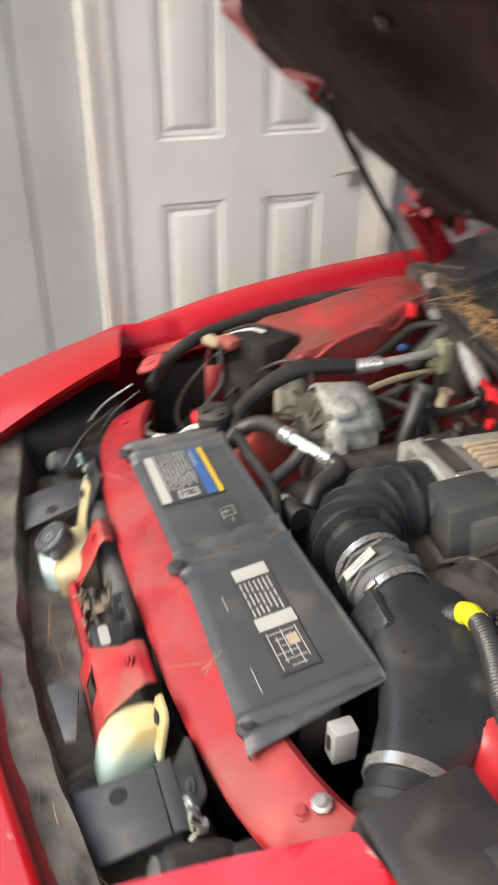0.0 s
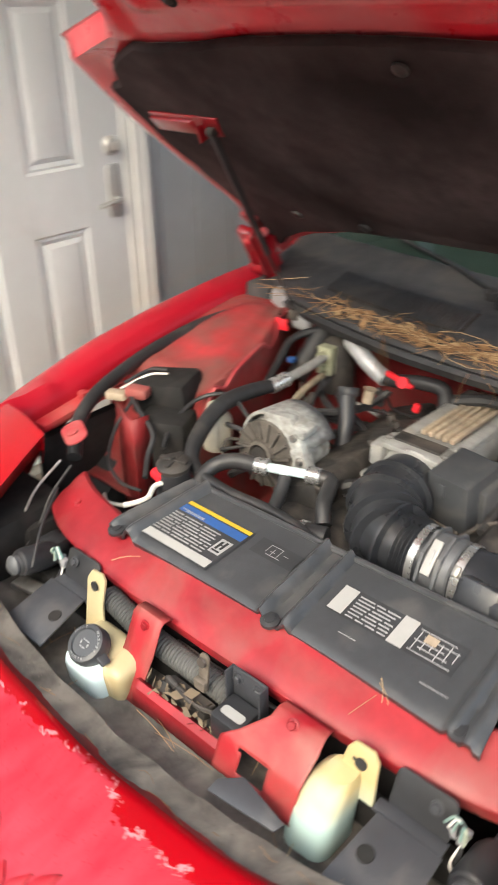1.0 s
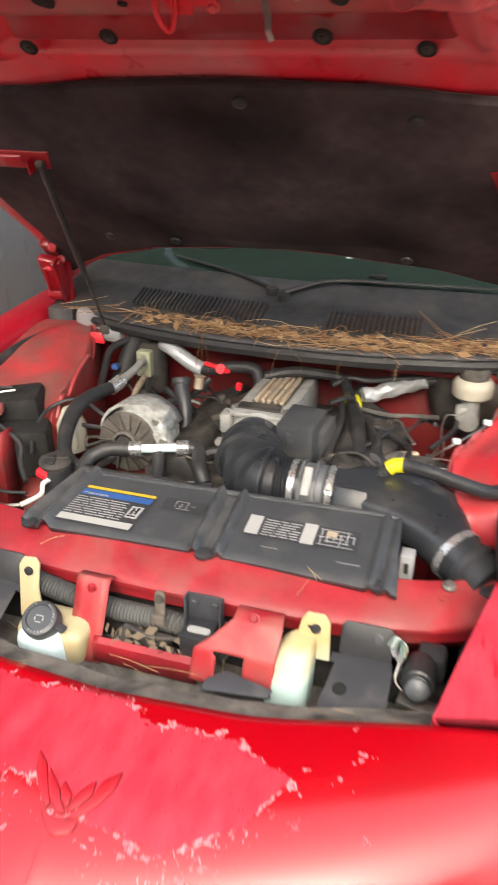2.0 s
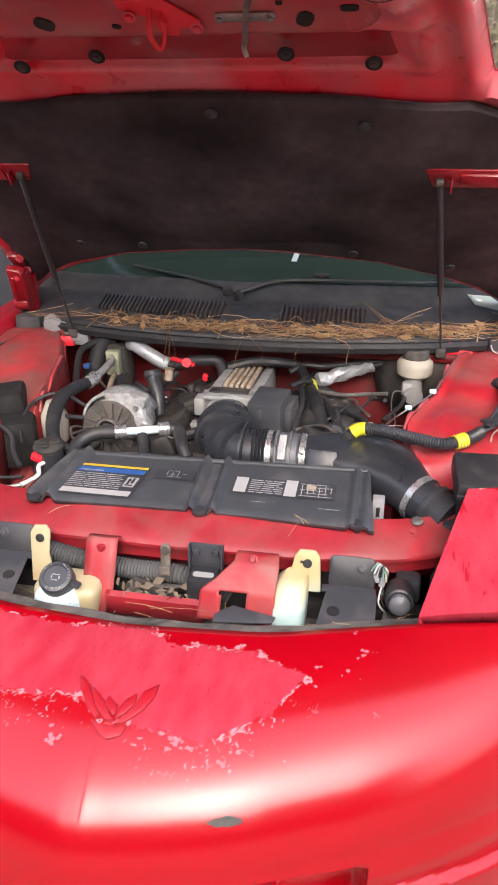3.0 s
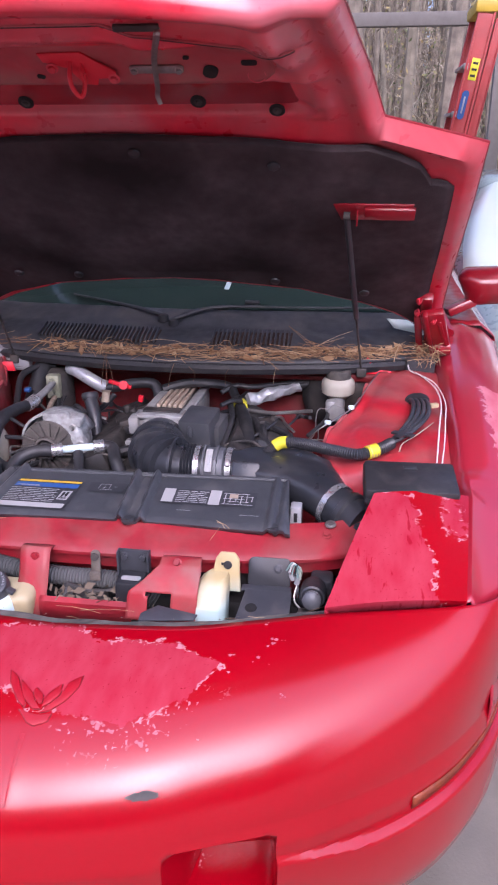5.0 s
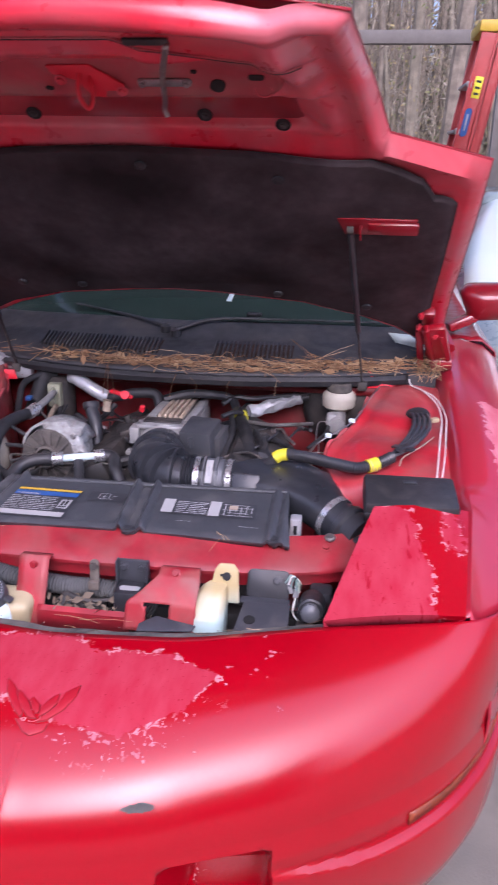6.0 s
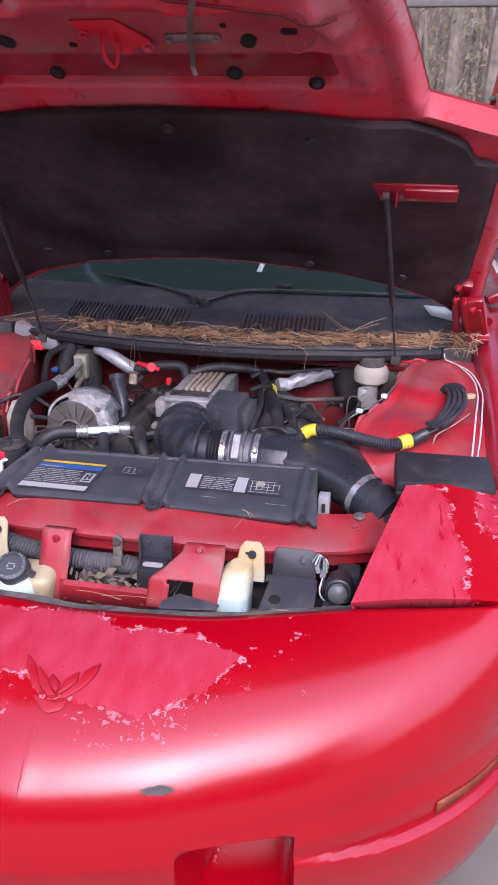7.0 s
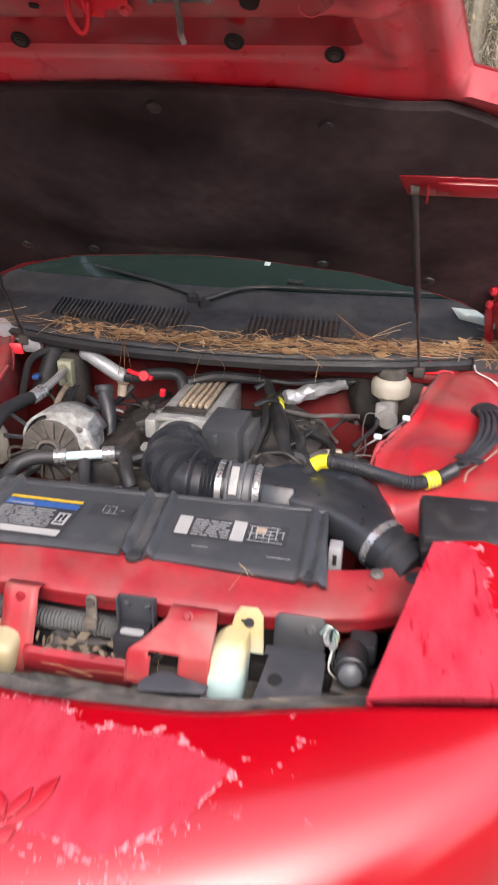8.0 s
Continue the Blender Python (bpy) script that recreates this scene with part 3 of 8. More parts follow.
def tree(x, y, r, h, material, seed):
    rnd = random.Random(seed)
    t = thing("tree", "bare slender tree trunk with thin twigs in the woods", "tree", "trees of the woods")
    lean = rnd.uniform(-0.4, 0.4)
    z0 = 0.018 * max(0.0, y - 14) - 0.25
    pts = [(x + lean * k * k * 0.3 + rnd.uniform(-0.06, 0.06) * k, y + rnd.uniform(-0.05, 0.05) * k, z0 + h * k / 4) for k in range(5)]
    part("trunk", tube(pts, [r * 1.25, r, r * 0.85, r * 0.6, r * 0.25], 8, 3), material, t)
    limb = bmesh.new()
    leaves = bmesh.new()
    for k in range(rnd.randint(5, 9)):
        f = rnd.uniform(0.12, 0.95)
        i = min(3, int(f * 4))
        p = Vector(pts[i]).lerp(Vector(pts[i + 1]), f * 4 - i)
        a = rnd.uniform(0, 6.28)
        ln = rnd.uniform(0.6, 1.9) * (1 - 0.5 * f)
        q = p + Vector((math.cos(a) * ln, math.sin(a) * ln, rnd.uniform(0.1, 0.8) * ln))
        mid = p.lerp(q, 0.5) + Vector((0, 0, rnd.uniform(-0.1, 0.15)))
        limb = join(limb, tube([p, mid, q], [r * 0.22, r * 0.13, 0.006], 5, 2))
        for _ in range(rnd.randint(4, 14)):
            c = mid.lerp(q, rnd.random()) + Vector([rnd.gauss(0, 0.14) for _ in range(3)])
            s = rnd.uniform(0.02, 0.05)
            u = Vector([rnd.gauss(0, 1) for _ in range(3)]).normalized() * s
            w = u.orthogonal().normalized() * s * 0.6
            leaves.faces.new([leaves.verts.new(v) for v in (c - u, c + w, c + u, c - w)])
    tagged(part("limb_spray", limb, material, t), kind="stuff")
    tagged(part("foliage", leaves, "leaf", t, "few dull yellow-green leaves"), kind="stuff")


rnd = random.Random(4)
for k in range(95):
    d = rnd.uniform(14, 46)
    a = rnd.uniform(-0.30, 0.62) + 0.02
    tree(0.5 + d * math.tan(a), d, rnd.uniform(0.04, 0.15) * (1.25 if k % 6 == 0 else 1), rnd.uniform(8, 15), "pale_bark" if rnd.random() < 0.4 else "bark", k)


def near_leaves(bm, c, spread, count, r, size):
    for _ in range(count):
        p = c + Vector((r.gauss(0, spread), r.gauss(0, spread), r.gauss(0, spread * 0.6)))
        u = Vector([r.gauss(0, 1) for _ in range(3)]).normalized() * size * r.uniform(0.5, 1.2)
        w = u.orthogonal().normalized() * u.length * 0.55
        bm.faces.new([bm.verts.new(v) for v in (p - u, p + w, p + u, p - w)])


def sky_blocking_woods():
    """Unseen woods added in front of and beside the car to block low sky light."""
    r = random.Random(31)
    ob = tagged(new("sky_blocking_woods"), "unseen woods added to block low sky light", "woods", kind="stuff")
    trunks, lv = bmesh.new(), bmesh.new()
    for k in range(190):
        ang = r.uniform(radians(185), radians(310))
        d = r.uniform(20, 31)
        x, y = 0.5 + d * math.cos(ang), d * math.sin(ang)
        rad, h = r.uniform(0.08, 0.2), r.uniform(8, 10.5)
        loops = [[(x + q * math.cos(i * 1.571) + 0.3 * f, y + q * math.sin(i * 1.571), h * f - 0.3) for i in range(4)] for q, f in ((rad, 0), (rad * 0.8, 0.5), (rad * 0.25, 1.0))]
        rings(trunks, loops, caps=False)
        for _ in range(12):
            f = r.uniform(0.15, 1.0)
            near_leaves(lv, Vector((x, y, h * f)), 1.3 * (1.2 - 0.6 * f), 16, r, 0.52)
    part("trunks", trunks, "bark", ob)
    part("crowns", lv, "leaf", ob)


sky_blocking_woods()


def far_woods():
    """Countless far trunks and brush behind the nearer trees."""
    r2 = random.Random(9)
    bm = bmesh.new()
    for k in range(1700):
        d = r2.uniform(38, 75)
        a = r2.uniform(-0.5, 0.8)
        x, y, r, h = 0.5 + d * math.tan(a), d, r2.uniform(0.04, 0.16), r2.uniform(11, 20)
        z0 = 0.018 * (y - 14) - 0.4
        loops = [[(x + q * math.cos(i * 1.571) + 0.2 * f, y + q * math.sin(i * 1.571), z0 + h * f) for i in range(4)] for q, f in ((r, 0), (r * 0.8, 0.5), (r * 0.3, 1.0))]
        rings(bm, loops, caps=False)
    ob = tagged(new("far_woods"), "dense far woods of bare grey trunks", "woods", kind="stuff")
    part("trunks", bm, "bark", ob)
    lv = bmesh.new()
    for k in range(42000):
        d = r2.uniform(18, 70)
        a = r2.uniform(-0.35, 0.7)
        c = Vector((0.5 + d * math.tan(a), d, 0.018 * (d - 14) + abs(r2.gauss(0, 5.0))))
        s = r2.uniform(0.05, 0.16) * d / 35
        u = Vector([r2.gauss(0, 1) for _ in range(2)] + [r2.gauss(0, 2.2)]).normalized() * s * 1.6
        w = u.orthogonal().normalized() * s * 0.2
        lv.faces.new([lv.verts.new(v) for v in (c - u, c + w, c + u, c - w)])
    for k in range(30000):
        d = r2.uniform(62, 82)
        a = r2.uniform(-0.35, 0.75)
        c = Vector((0.5 + d * math.tan(a), d, 0.018 * (d - 14) + r2.uniform(-0.5, 11.0)))
        u = Vector((r2.gauss(0, 1.0), r2.gauss(0, 0.5), r2.gauss(0, 1.2))).normalized() * r2.uniform(0.15, 0.55)
        w = u.orthogonal().normalized() * r2.uniform(0.06, 0.20)
        lv.faces.new([lv.verts.new(v) for v in (c - u, c + w, c + u, c - w)])
    part("brush", lv, "twig", ob)
    gr = bmesh.new()
    for k in range(900):
        d = r2.uniform(16, 50)
        a = r2.uniform(-0.3, 0.65)
        near_leaves(gr, Vector((0.5 + d * math.tan(a), d, 0.018 * d + abs(r2.gauss(0, 4.0)))), 0.5, 16, r2, 0.06)
    part("evergreen_sprays", gr, "leaf", ob, "scattered green and yellow sprays")
    sap = bmesh.new()
    for k in range(420):
        d = r2.uniform(14, 40)
        a = r2.uniform(-0.3, 0.65)
        x, z = 0.5 + d * math.tan(a), 0.018 * max(0.0, d - 14) - 0.2 + max(0.0, r2.gauss(0.6, 1.8))
        p, q = Vector((x, d, z)), Vector((x + r2.gauss(0, 0.9), d + r2.gauss(0, 0.5), z + r2.uniform(0.6, 2.6)))
        s = Vector((0.009 + 0.0003 * d, 0, 0))
        mid = p.lerp(q, 0.5) + Vector((r2.gauss(0, 0.12), 0, 0))
        rings(sap, [[p - s, p + s, p + Vector((0, -0.01, 0))], [mid - s * 0.8, mid + s * 0.8, mid + Vector((0, -0.01, 0))], [q - s * 0.4, q + s * 0.4, q + Vector((0, -0.01, 0))]])
    part("saplings", sap, "pale_bark", ob, "thin pale bare saplings")


far_woods()


def ladder():
    """A stepladder folded shut, leaning a little, seen on its side."""
    l = thing("stepladder", "red fibreglass stepladder, folded, with a yellow top cap, behind the car", "ladder")
    foot, d = Vector((0.863, 5.10, 0.0)), Vector((0.162, 0, 0.987))

    def place(along, across, y=0.0):
        return foot + d * along + Vector((across, y, 0))

    for y in (0.0, 0.46):
        for name, a, w, top in (("front_rail", 0.060, 0.118, 2.38), ("rear_rail", 0.162, 0.066, 2.34)):
            part(name, obox(place(0.0, a, y), place(top, a, y), (1, 0, 0), None, w, 0.030, 0.004), "fibre", l)
            for e in (-1, 1):
                part("rail_flange", obox(place(0.0, a + e * w * 0.44, y - 0.020), place(top, a + e * w * 0.44, y - 0.020), (1, 0, 0), None, w * 0.12, 0.014, 0.002), "fibre", l)
    for k in range(1, 8):
        h = 2.05 - 0.31 * (7 - k)
        part("tread", box(tuple(place(h, 0.022, 0.23)), (0.085, 0.47, 0.022), 0.003), "steel", l)
        part("tread_end", box(tuple(place(h, 0.004, -0.018)), (0.034, 0.012, 0.040), 0.003), "steel", l)
    part("top_cap", box(tuple(place(2.42, 0.10, 0.23)), (0.25, 0.52, 0.075), 0.014), "yellow", l, "yellow plastic top cap")
    y0 = Vector((0, -0.0175, 0))
    yl = part("warning_sticker", obox(place(1.96, 0.066) + y0, place(2.10, 0.066) + y0, (1, 0, 0), None, 0.055, 0.003, 0.001), "tape", l, "small yellow warning sticker")
    for q in range(3):
        part("sticker_bar", obox(place(1.98 + 0.04 * q, 0.066) + y0 * 1.12, place(1.996 + 0.04 * q, 0.066) + y0 * 1.12, (1, 0, 0), None, 0.035, 0.002, 0.0005), "ink", yl)
    m = Matrix((Vector((1, 0, 0)), d, Vector((0, -1, 0)))).transposed().to_4x4()
    m.translation = place(1.80, 0.050) + y0 * 1.05
    bl = part("maker_sticker", prism(rounded(0.048, 0.19, 0.023), 0.002, m, 0), "blue", l, "blue oval sticker")
    part("sticker_bar", obox(place(1.745, 0.050) + y0 * 1.2, place(1.855, 0.050) + y0 * 1.2, (1, 0, 0), None, 0.012, 0.002, 0.0005), "grey_label", bl)


ladder()


def parked_car():
    c = thing("parked_car", "pale green car parked in the open behind", "car")
    x0, x1, dy = 1.15, 2.90, -2.6

    def section(y, zt, inset, zb=0.28):
        a, b = x0 + inset, x1 - inset
        y += dy
        return [(x0 + 0.03, y, zb), (x0, y, 0.55), (a, y, zt - 0.05), (a + 0.10, y, zt), ((a + b) / 2, y, zt + 0.02), (b - 0.10, y, zt), (b, y, zt - 0.05), (x1, y, 0.55), (x1 - 0.03, y, zb)]

    rows = [section(*r) for r in ((5.75, 0.45, 0.12), (5.8, 0.62, 0.06), (6.1, 0.72, 0.03), (6.9, 0.80, 0.03), (7.2, 0.82, 0.03), (9.6, 0.85, 0.03), (10.1, 0.8, 0.05), (10.15, 0.5, 0.08))]
    part("body", grid(rows), "pale_car", c, solid=0.02)
    cab = [section(*r, zb=0.8) for r in ((6.55, 0.78, 0.03), (6.80, 0.96, 0.04), (7.05, 1.10, 0.08), (7.30, 1.20, 0.15), (7.6, 1.27, 0.22), (8.6, 1.30, 0.24), (9.5, 0.9, 0.12))]
    part("cabin_glass", grid([[p for p in r[2:7]] for r in cab]), "clear", c, "pale windscreen glass with the sky's reflection in its colour", solid=0.01)
    part("roof", grid([[(x, y, z + 0.012) for x, y, z in r[2:7]] for r in cab[4:6]]), "pale_car", c, solid=0.02)
    for x in (x0 + 0.1, x1 - 0.1):
        for y in (6.5, 9.3):
            w = part("wheel", lathe([(0.31, -0.09), (0.32, -0.06), (0.32, 0.06), (0.31, 0.09)], (x, y + dy, 0.22), (1, 0, 0), 28), "tyre", c)
            part("rim", lathe([(0.2, -0.1), (0.2, 0.1)], (x, y + dy, 0.22), (1, 0, 0), 20), "steel", w)


parked_car()


# ---- the red car ----
car = thing("car", "red sports coupe with peeling clear coat and its hood propped open", "car")

# bumper cover: top edge, front line and bottom as functions of the way across
EDGE = [(0.0, 0.0, 0.172, 0.714), (0.25, 0.25, 0.186, 0.720), (0.5, 0.5, 0.228, 0.745), (0.64, 0.66, 0.246, 0.757), (0.74, 0.765, 0.262, 0.764), (0.80, 0.825, 0.30, 0.755), (0.88, 0.885, 0.42, 0.735), (1.0, 0.925, 0.66, 0.72)]
FRONT = [(0.0, 0.0, -0.188), (0.12, 0.12, -0.166), (0.25, 0.24, -0.138), (0.5, 0.46, -0.052), (0.64, 0.60, 0.030), (0.74, 0.72, 0.125), (0.80, 0.79, 0.210), (0.88, 0.872, 0.360), (1.0, 0.935, 0.66)]


def bumper_point(u, v):
    """u across from -1 to 1; v from 0 at the top edge through 1 at the front line to 2 at the bottom."""
    a = abs(u)
    sg = 1 if u >= 0 else -1
    ex, ey, ez = smooth_table(EDGE, a, 0.04)
    fx, fy = smooth_table(FRONT, a, 0.05)
    if a < 0.06:
        ex, fx = table(EDGE, a)[0], table(FRONT, a)[0]
    fz = 0.53
    k = a ** 3
    cx, cy, cz = lerp(lerp(ex, fx, 0.6), max(ex, fx), k), fy + lerp(0.030, 0.0, k), lerp(0.700, 0.69, k)
    if v <= 1:
        p = Vector(((1 - v) ** 2 * ex + 2 * v * (1 - v) * cx + v * v * fx, (1 - v) ** 2 * ey + 2 * v * (1 - v) * cy + v * v * fy, (1 - v) ** 2 * ez + 2 * v * (1 - v) * cz + v * v * fz))
        w = min(1.0, max(0.0, (v - 0.35) / 0.3))
    else:
        t = v - 1
        side = min(1.0, max(0.0, (a - 0.34) / 0.30))
        gx, gy = table(FRONT, min(1.0, a + 0.04))
        hx, hy = table(FRONT, max(0.0, a - 0.04))
        run = math.hypot(gx - hx, gy - hy)
        # below the side marker the cover steps out as a ledge and swells
        step_at = 0.13 + 0.13 * side
        ledge = min(1.0, max(0.0, (t - step_at) / 0.035))
        out = side * (ledge * ledge * (3 - 2 * ledge) * 0.016 + 0.022 * min(1.0, max(0.0, t - step_at) / 0.5))
        p = Vector((fx * (1 - 0.05 * t * t * (1 - 0.3 * side)) + out * (gy - hy) / run, fy - 0.012 * min(1.0, t / 0.12) + 0.10 * t * t * (1 - k * (1 - 0.5 * side)) - out * (gx - hx) / run, fz - 0.35 * t))
        w = 1.0
    p.y -= 0.0022 * w * math.exp(-(((p.x * sg - 0.029) / 0.016) ** 2))
    # air inlet sunk in the front
    if 1.0 >= v > 0.6 or v > 1:
        ix = min(1.0, max(0.0, (0.086 - abs(abs(p.x) - 0.357)) / 0.022))
        iz = min(1.0, max(0.0, (0.508 - p.z) / 0.024)) * min(1.0, max(0.0, (p.z - 0.30) / 0.02))
        p.y += 0.15 * ix * iz
    p.x *= sg
    return p


us = [k / 110 for k in range(-110, 111)]
vs = [k / 40 for k in range(0, 25)] + [0.6 + k / 110 for k in range(1, 45)] + [1 + k / 60 for k in range(1, 25)] + [1.4 + k / 15 for k in range(1, 10)]
bumper = part("bumper", grid([[bumper_point(u, v) for u in us] for v in vs]), "bumper", car, "red bumper cover with a large peeled patch of clear coat", solid=0.006)
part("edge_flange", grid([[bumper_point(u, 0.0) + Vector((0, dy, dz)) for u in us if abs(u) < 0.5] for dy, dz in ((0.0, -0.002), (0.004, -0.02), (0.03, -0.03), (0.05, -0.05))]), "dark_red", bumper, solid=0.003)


def on_bumper(x, v, lift=0.003):
    u = 0.0
    lo, hi = -1.0, 1.0
    for _ in range(30):
        u = (lo + hi) / 2
        if bumper_point(u, v).x < x:
            lo = u
        else:
            hi = u
    p = bumper_point(u, v)
    n = (bumper_point(u + 0.004, v) - bumper_point(u - 0.004, v)).cross(bumper_point(u, v - 0.01) - bumper_point(u, v + 0.01)).normalized()
    if n.z < 0:
        n = -n
    return p + n * lift


def bumper_at(x, y, lift):
    """The place on top of the bumper over a spot of the plan."""
    u, v = x, 0.35
    for _ in range(40):
        p = bumper_point(u, v)
        u, v = u + 0.8 * (x - p.x), min(0.9, max(0.02, v + (p.y - y) * 1.1))
    p = bumper_point(u, v)
    n = (bumper_point(u + 0.004, v) - bumper_point(u - 0.004, v)).cross(bumper_point(u, v - 0.01) - bumper_point(u, v + 0.01)).normalized()
    return p + (n if n.z > 0 else -n) * lift


def emblem():
    """A bird badge of plain swept feather shapes, raised off the nose, with a dark gap round each."""
    # outlines in pixels of the camera's view, then laid onto the nose to fit it
    shapes = [
        [(115, 195), (140, 225), (148, 270), (160, 318), (150, 330), (128, 300), (110, 245)],
        [(152, 235), (185, 280), (190, 308), (205, 335), (180, 335), (155, 300), (148, 265)],
        [(200, 262), (222, 290), (215, 315), (205, 320), (192, 300), (188, 278)],
        [(290, 250), (280, 285), (245, 315), (213, 330), (225, 300), (250, 275)],
        [(365, 218), (345, 260), (300, 305), (240, 340), (205, 346), (270, 305), (312, 245)],
        [(135, 335), (175, 352), (205, 357), (243, 350), (225, 375), (180, 388), (160, 378)],
    ]
    feathers = [[(-0.035 + (p - 115) * 0.000497 + (q - 195) * 0.000229, 0.045 + (p - 115) * 0.000056 - (q - 195) * 0.000522) for p, q in f] for f in shapes]

    for f in feathers:
        cx, cy = sum(p[0] for p in f) / len(f), sum(p[1] for p in f) / len(f)
        loop = [Vector((x, y, 0)) for x, y in f]
        loop = [q for a, b, c in zip(loop, loop[1:] + loop[:1], loop[2:] + loop[:2]) for q in (a.lerp(b, 0.9), (a + b * 22 + c) / 24, b.lerp(c, 0.1))]
        for name, material, ks in (("badge_feather", "badge_red", ((1.02, 0.0008), (0.99, 0.0026), (0.88, 0.0032), (0.3, 0.0032))), ("badge_gap", "dark_red", ((1.08, 0.0003), (1.06, 0.0007), (0.4, 0.0007)))):
            bm = bmesh.new()
            vs_ = [[bm.verts.new(bumper_at(cx + (q.x - cx) * k, cy + (q.y - cy) * k, h)) for q in loop] for k, h in ks]
            for a, b in zip(vs_, vs_[1:]):
                for n in range(len(a)):
                    m = (n + 1) % len(a)
                    bm.faces.new((a[n], a[m], b[m], b[n]))
            bm.faces.new(vs_[-1])
            part(name, bm, material, bumper, "raised red feather of the bird badge" if name == "badge_feather" else "")
    # tapering strip laid on for the shade line along the nose crease
    line = [[on_bumper(0.029 + dx * lerp(0.0042, 0.0006, k / 25), 0.46 + 0.012 * k, h) for dx, h in ((-1, 0.0004), (0.0, 0.0010), (1, 0.0004))] for k in range(26)]
    part("crease_shade_strip", grid(line), "badge_red", bumper, "thin strip standing in for the crease's shade below the badge")


emblem()


def side_marker(sg):
    pts, loops = [], []
    for k in range(17):
        f = k / 16
        u = sg * lerp(0.70, 0.905, f)
        h = 0.024 * (1 - f) ** 0.8 + 0.003
        loops.append([bumper_point(u, 1.235) + Vector((sg * 0.004, -0.004 * (1 - f), dz)) for dz in (0.030 - h, 0.030)])
    part("side_marker", grid(loops), "orange", bumper, "cracked amber side marker lens", solid=0.003)


side_marker(1)
side_marker(-1)
chip = bmesh.new()
r5 = random.Random(5)
outline = [on_bumper(0.235 + (0.019 + 0.009 * r5.random()) * math.cos(a), 0.748 + (0.016 + 0.012 * r5.random()) * math.sin(a), 0.0012) for a in [k * 0.3142 for k in range(20)]]
chip.faces.new([chip.verts.new(p) for p in outline])
flakes = bmesh.new()
for k in range(110):
    x0, v0 = r5.gauss(0.385, 0.014), 1.07 + abs(r5.gauss(0.0, 0.13))
    q = on_bumper(x0, min(1.5, v0), 0.003)
    w1 = Vector((r5.gauss(0, 1), r5.gauss(0, 0.5), r5.gauss(0, 1))).normalized() * r5.uniform(0.0015, 0.0045)
    w2 = w1.orthogonal().normalized() * w1.length * r5.uniform(0.3, 0.8)
    flakes.faces.new([flakes.verts.new(c) for c in (q - w1, q + w2, q + w1, q - w2)])


for x0, y0, size, n in ((0.394, 0.200, 0.010, 5), (0.412, 0.154, 0.012, 6), (0.430, 0.158, 0.004, 2), (0.389, 0.116, 0.009, 5), (0.412, 0.106, 0.004, 2), (0.441, 0.056, 0.006, 5), (0.225, -0.054, 0.012, 9), (0.255, -0.007, 0.007, 4), (0.240, -0.035, 0.009, 5), (0.262, -0.030, 0.006, 3), (0.139, -0.040, 0.012, 8), (0.165, -0.045, 0.010, 6), (-0.040, -0.058, 0.014, 9), (0.300, 0.020, 0.005, 2), (0.310, -0.030, 0.004, 2)):
    spot = bmesh.new()
    for k in range(n):
        cx, cy, q = x0 + r5.gauss(0, size * 0.55), y0 + r5.gauss(0, size * 0.45), size * r5.uniform(0.18, 0.38)
        spot.faces.new([spot.verts.new(bumper_at(cx + q * r5.uniform(0.6, 1.2) * math.cos(a), cy + 0.8 * q * r5.uniform(0.6, 1.2) * math.sin(a), 0.0008 + 0.0001 * k)) for a in [j * 0.898 for j in range(7)]])
    part("paint_flake", spot, "flake", bumper)
tagged(part("peeling_flakes", flakes, "flake", bumper, "pale curled flakes of peeling clear coat"), kind="stuff")
part("paint_chip", chip, "dirty_black", bumper, "grey chip down to the plastic")


def headlight_lid(sg):
    """The closed pop-up headlamp lid, a crowned panel with turned-down edges."""
    a, b, c, d = Vector((0.499, 0.236, 0.752)), Vector((0.760, 0.270, 0.768)), Vector((0.792, 0.572, 0.842)), Vector((0.588, 0.530, 0.856))
    rows = []
    n = 14
    for j in range(n + 1):
        t = j / n
        row = []
        for i in range(n + 1):
            s = i / n
            p = a.lerp(b, s).lerp(d.lerp(c, s), t)
            p.z += 0.012 * math.sin(math.pi * t) * 0.6 + 0.008 * math.sin(math.pi * s)
            row.append((sg * p.x, p.y, p.z))
        rows.append(row)

    def drop(row, dx=0, dy=0, dz=-0.035):
        return [(x + sg * dx, y + dy, z + dz) for x, y, z in row]

    rows = [drop(rows[0], 0, 0.01)] + rows + [drop(rows[-1], 0, -0.01)]
    rows = [[(r[0][0] + sg * 0.012, r[0][1], r[0][2] - 0.035)] + list(r) + [(r[-1][0] - sg * 0.01, r[-1][1], r[-1][2] - 0.035)] for r in rows]
    return part("headlight_lid", grid(rows), "lid", car, "red pop-up headlamp lid with peeled clear coat, closed", solid=0.003)


headlight_lid(1)
headlight_lid(-1)

FLANK_R = [(0.27, 0.815), (0.42, 0.885), (0.66, 0.935), (0.9, 0.972), (1.3, 1.01), (1.8, 1.045), (2.2, 1.05)]
CREST = [(0.27, 0.715), (0.42, 0.762), (0.60, 0.815), (0.85, 0.872), (1.10, 0.908), (1.30, 0.926), (1.50, 0.936), (1.75, 0.945), (2.2, 0.955)]


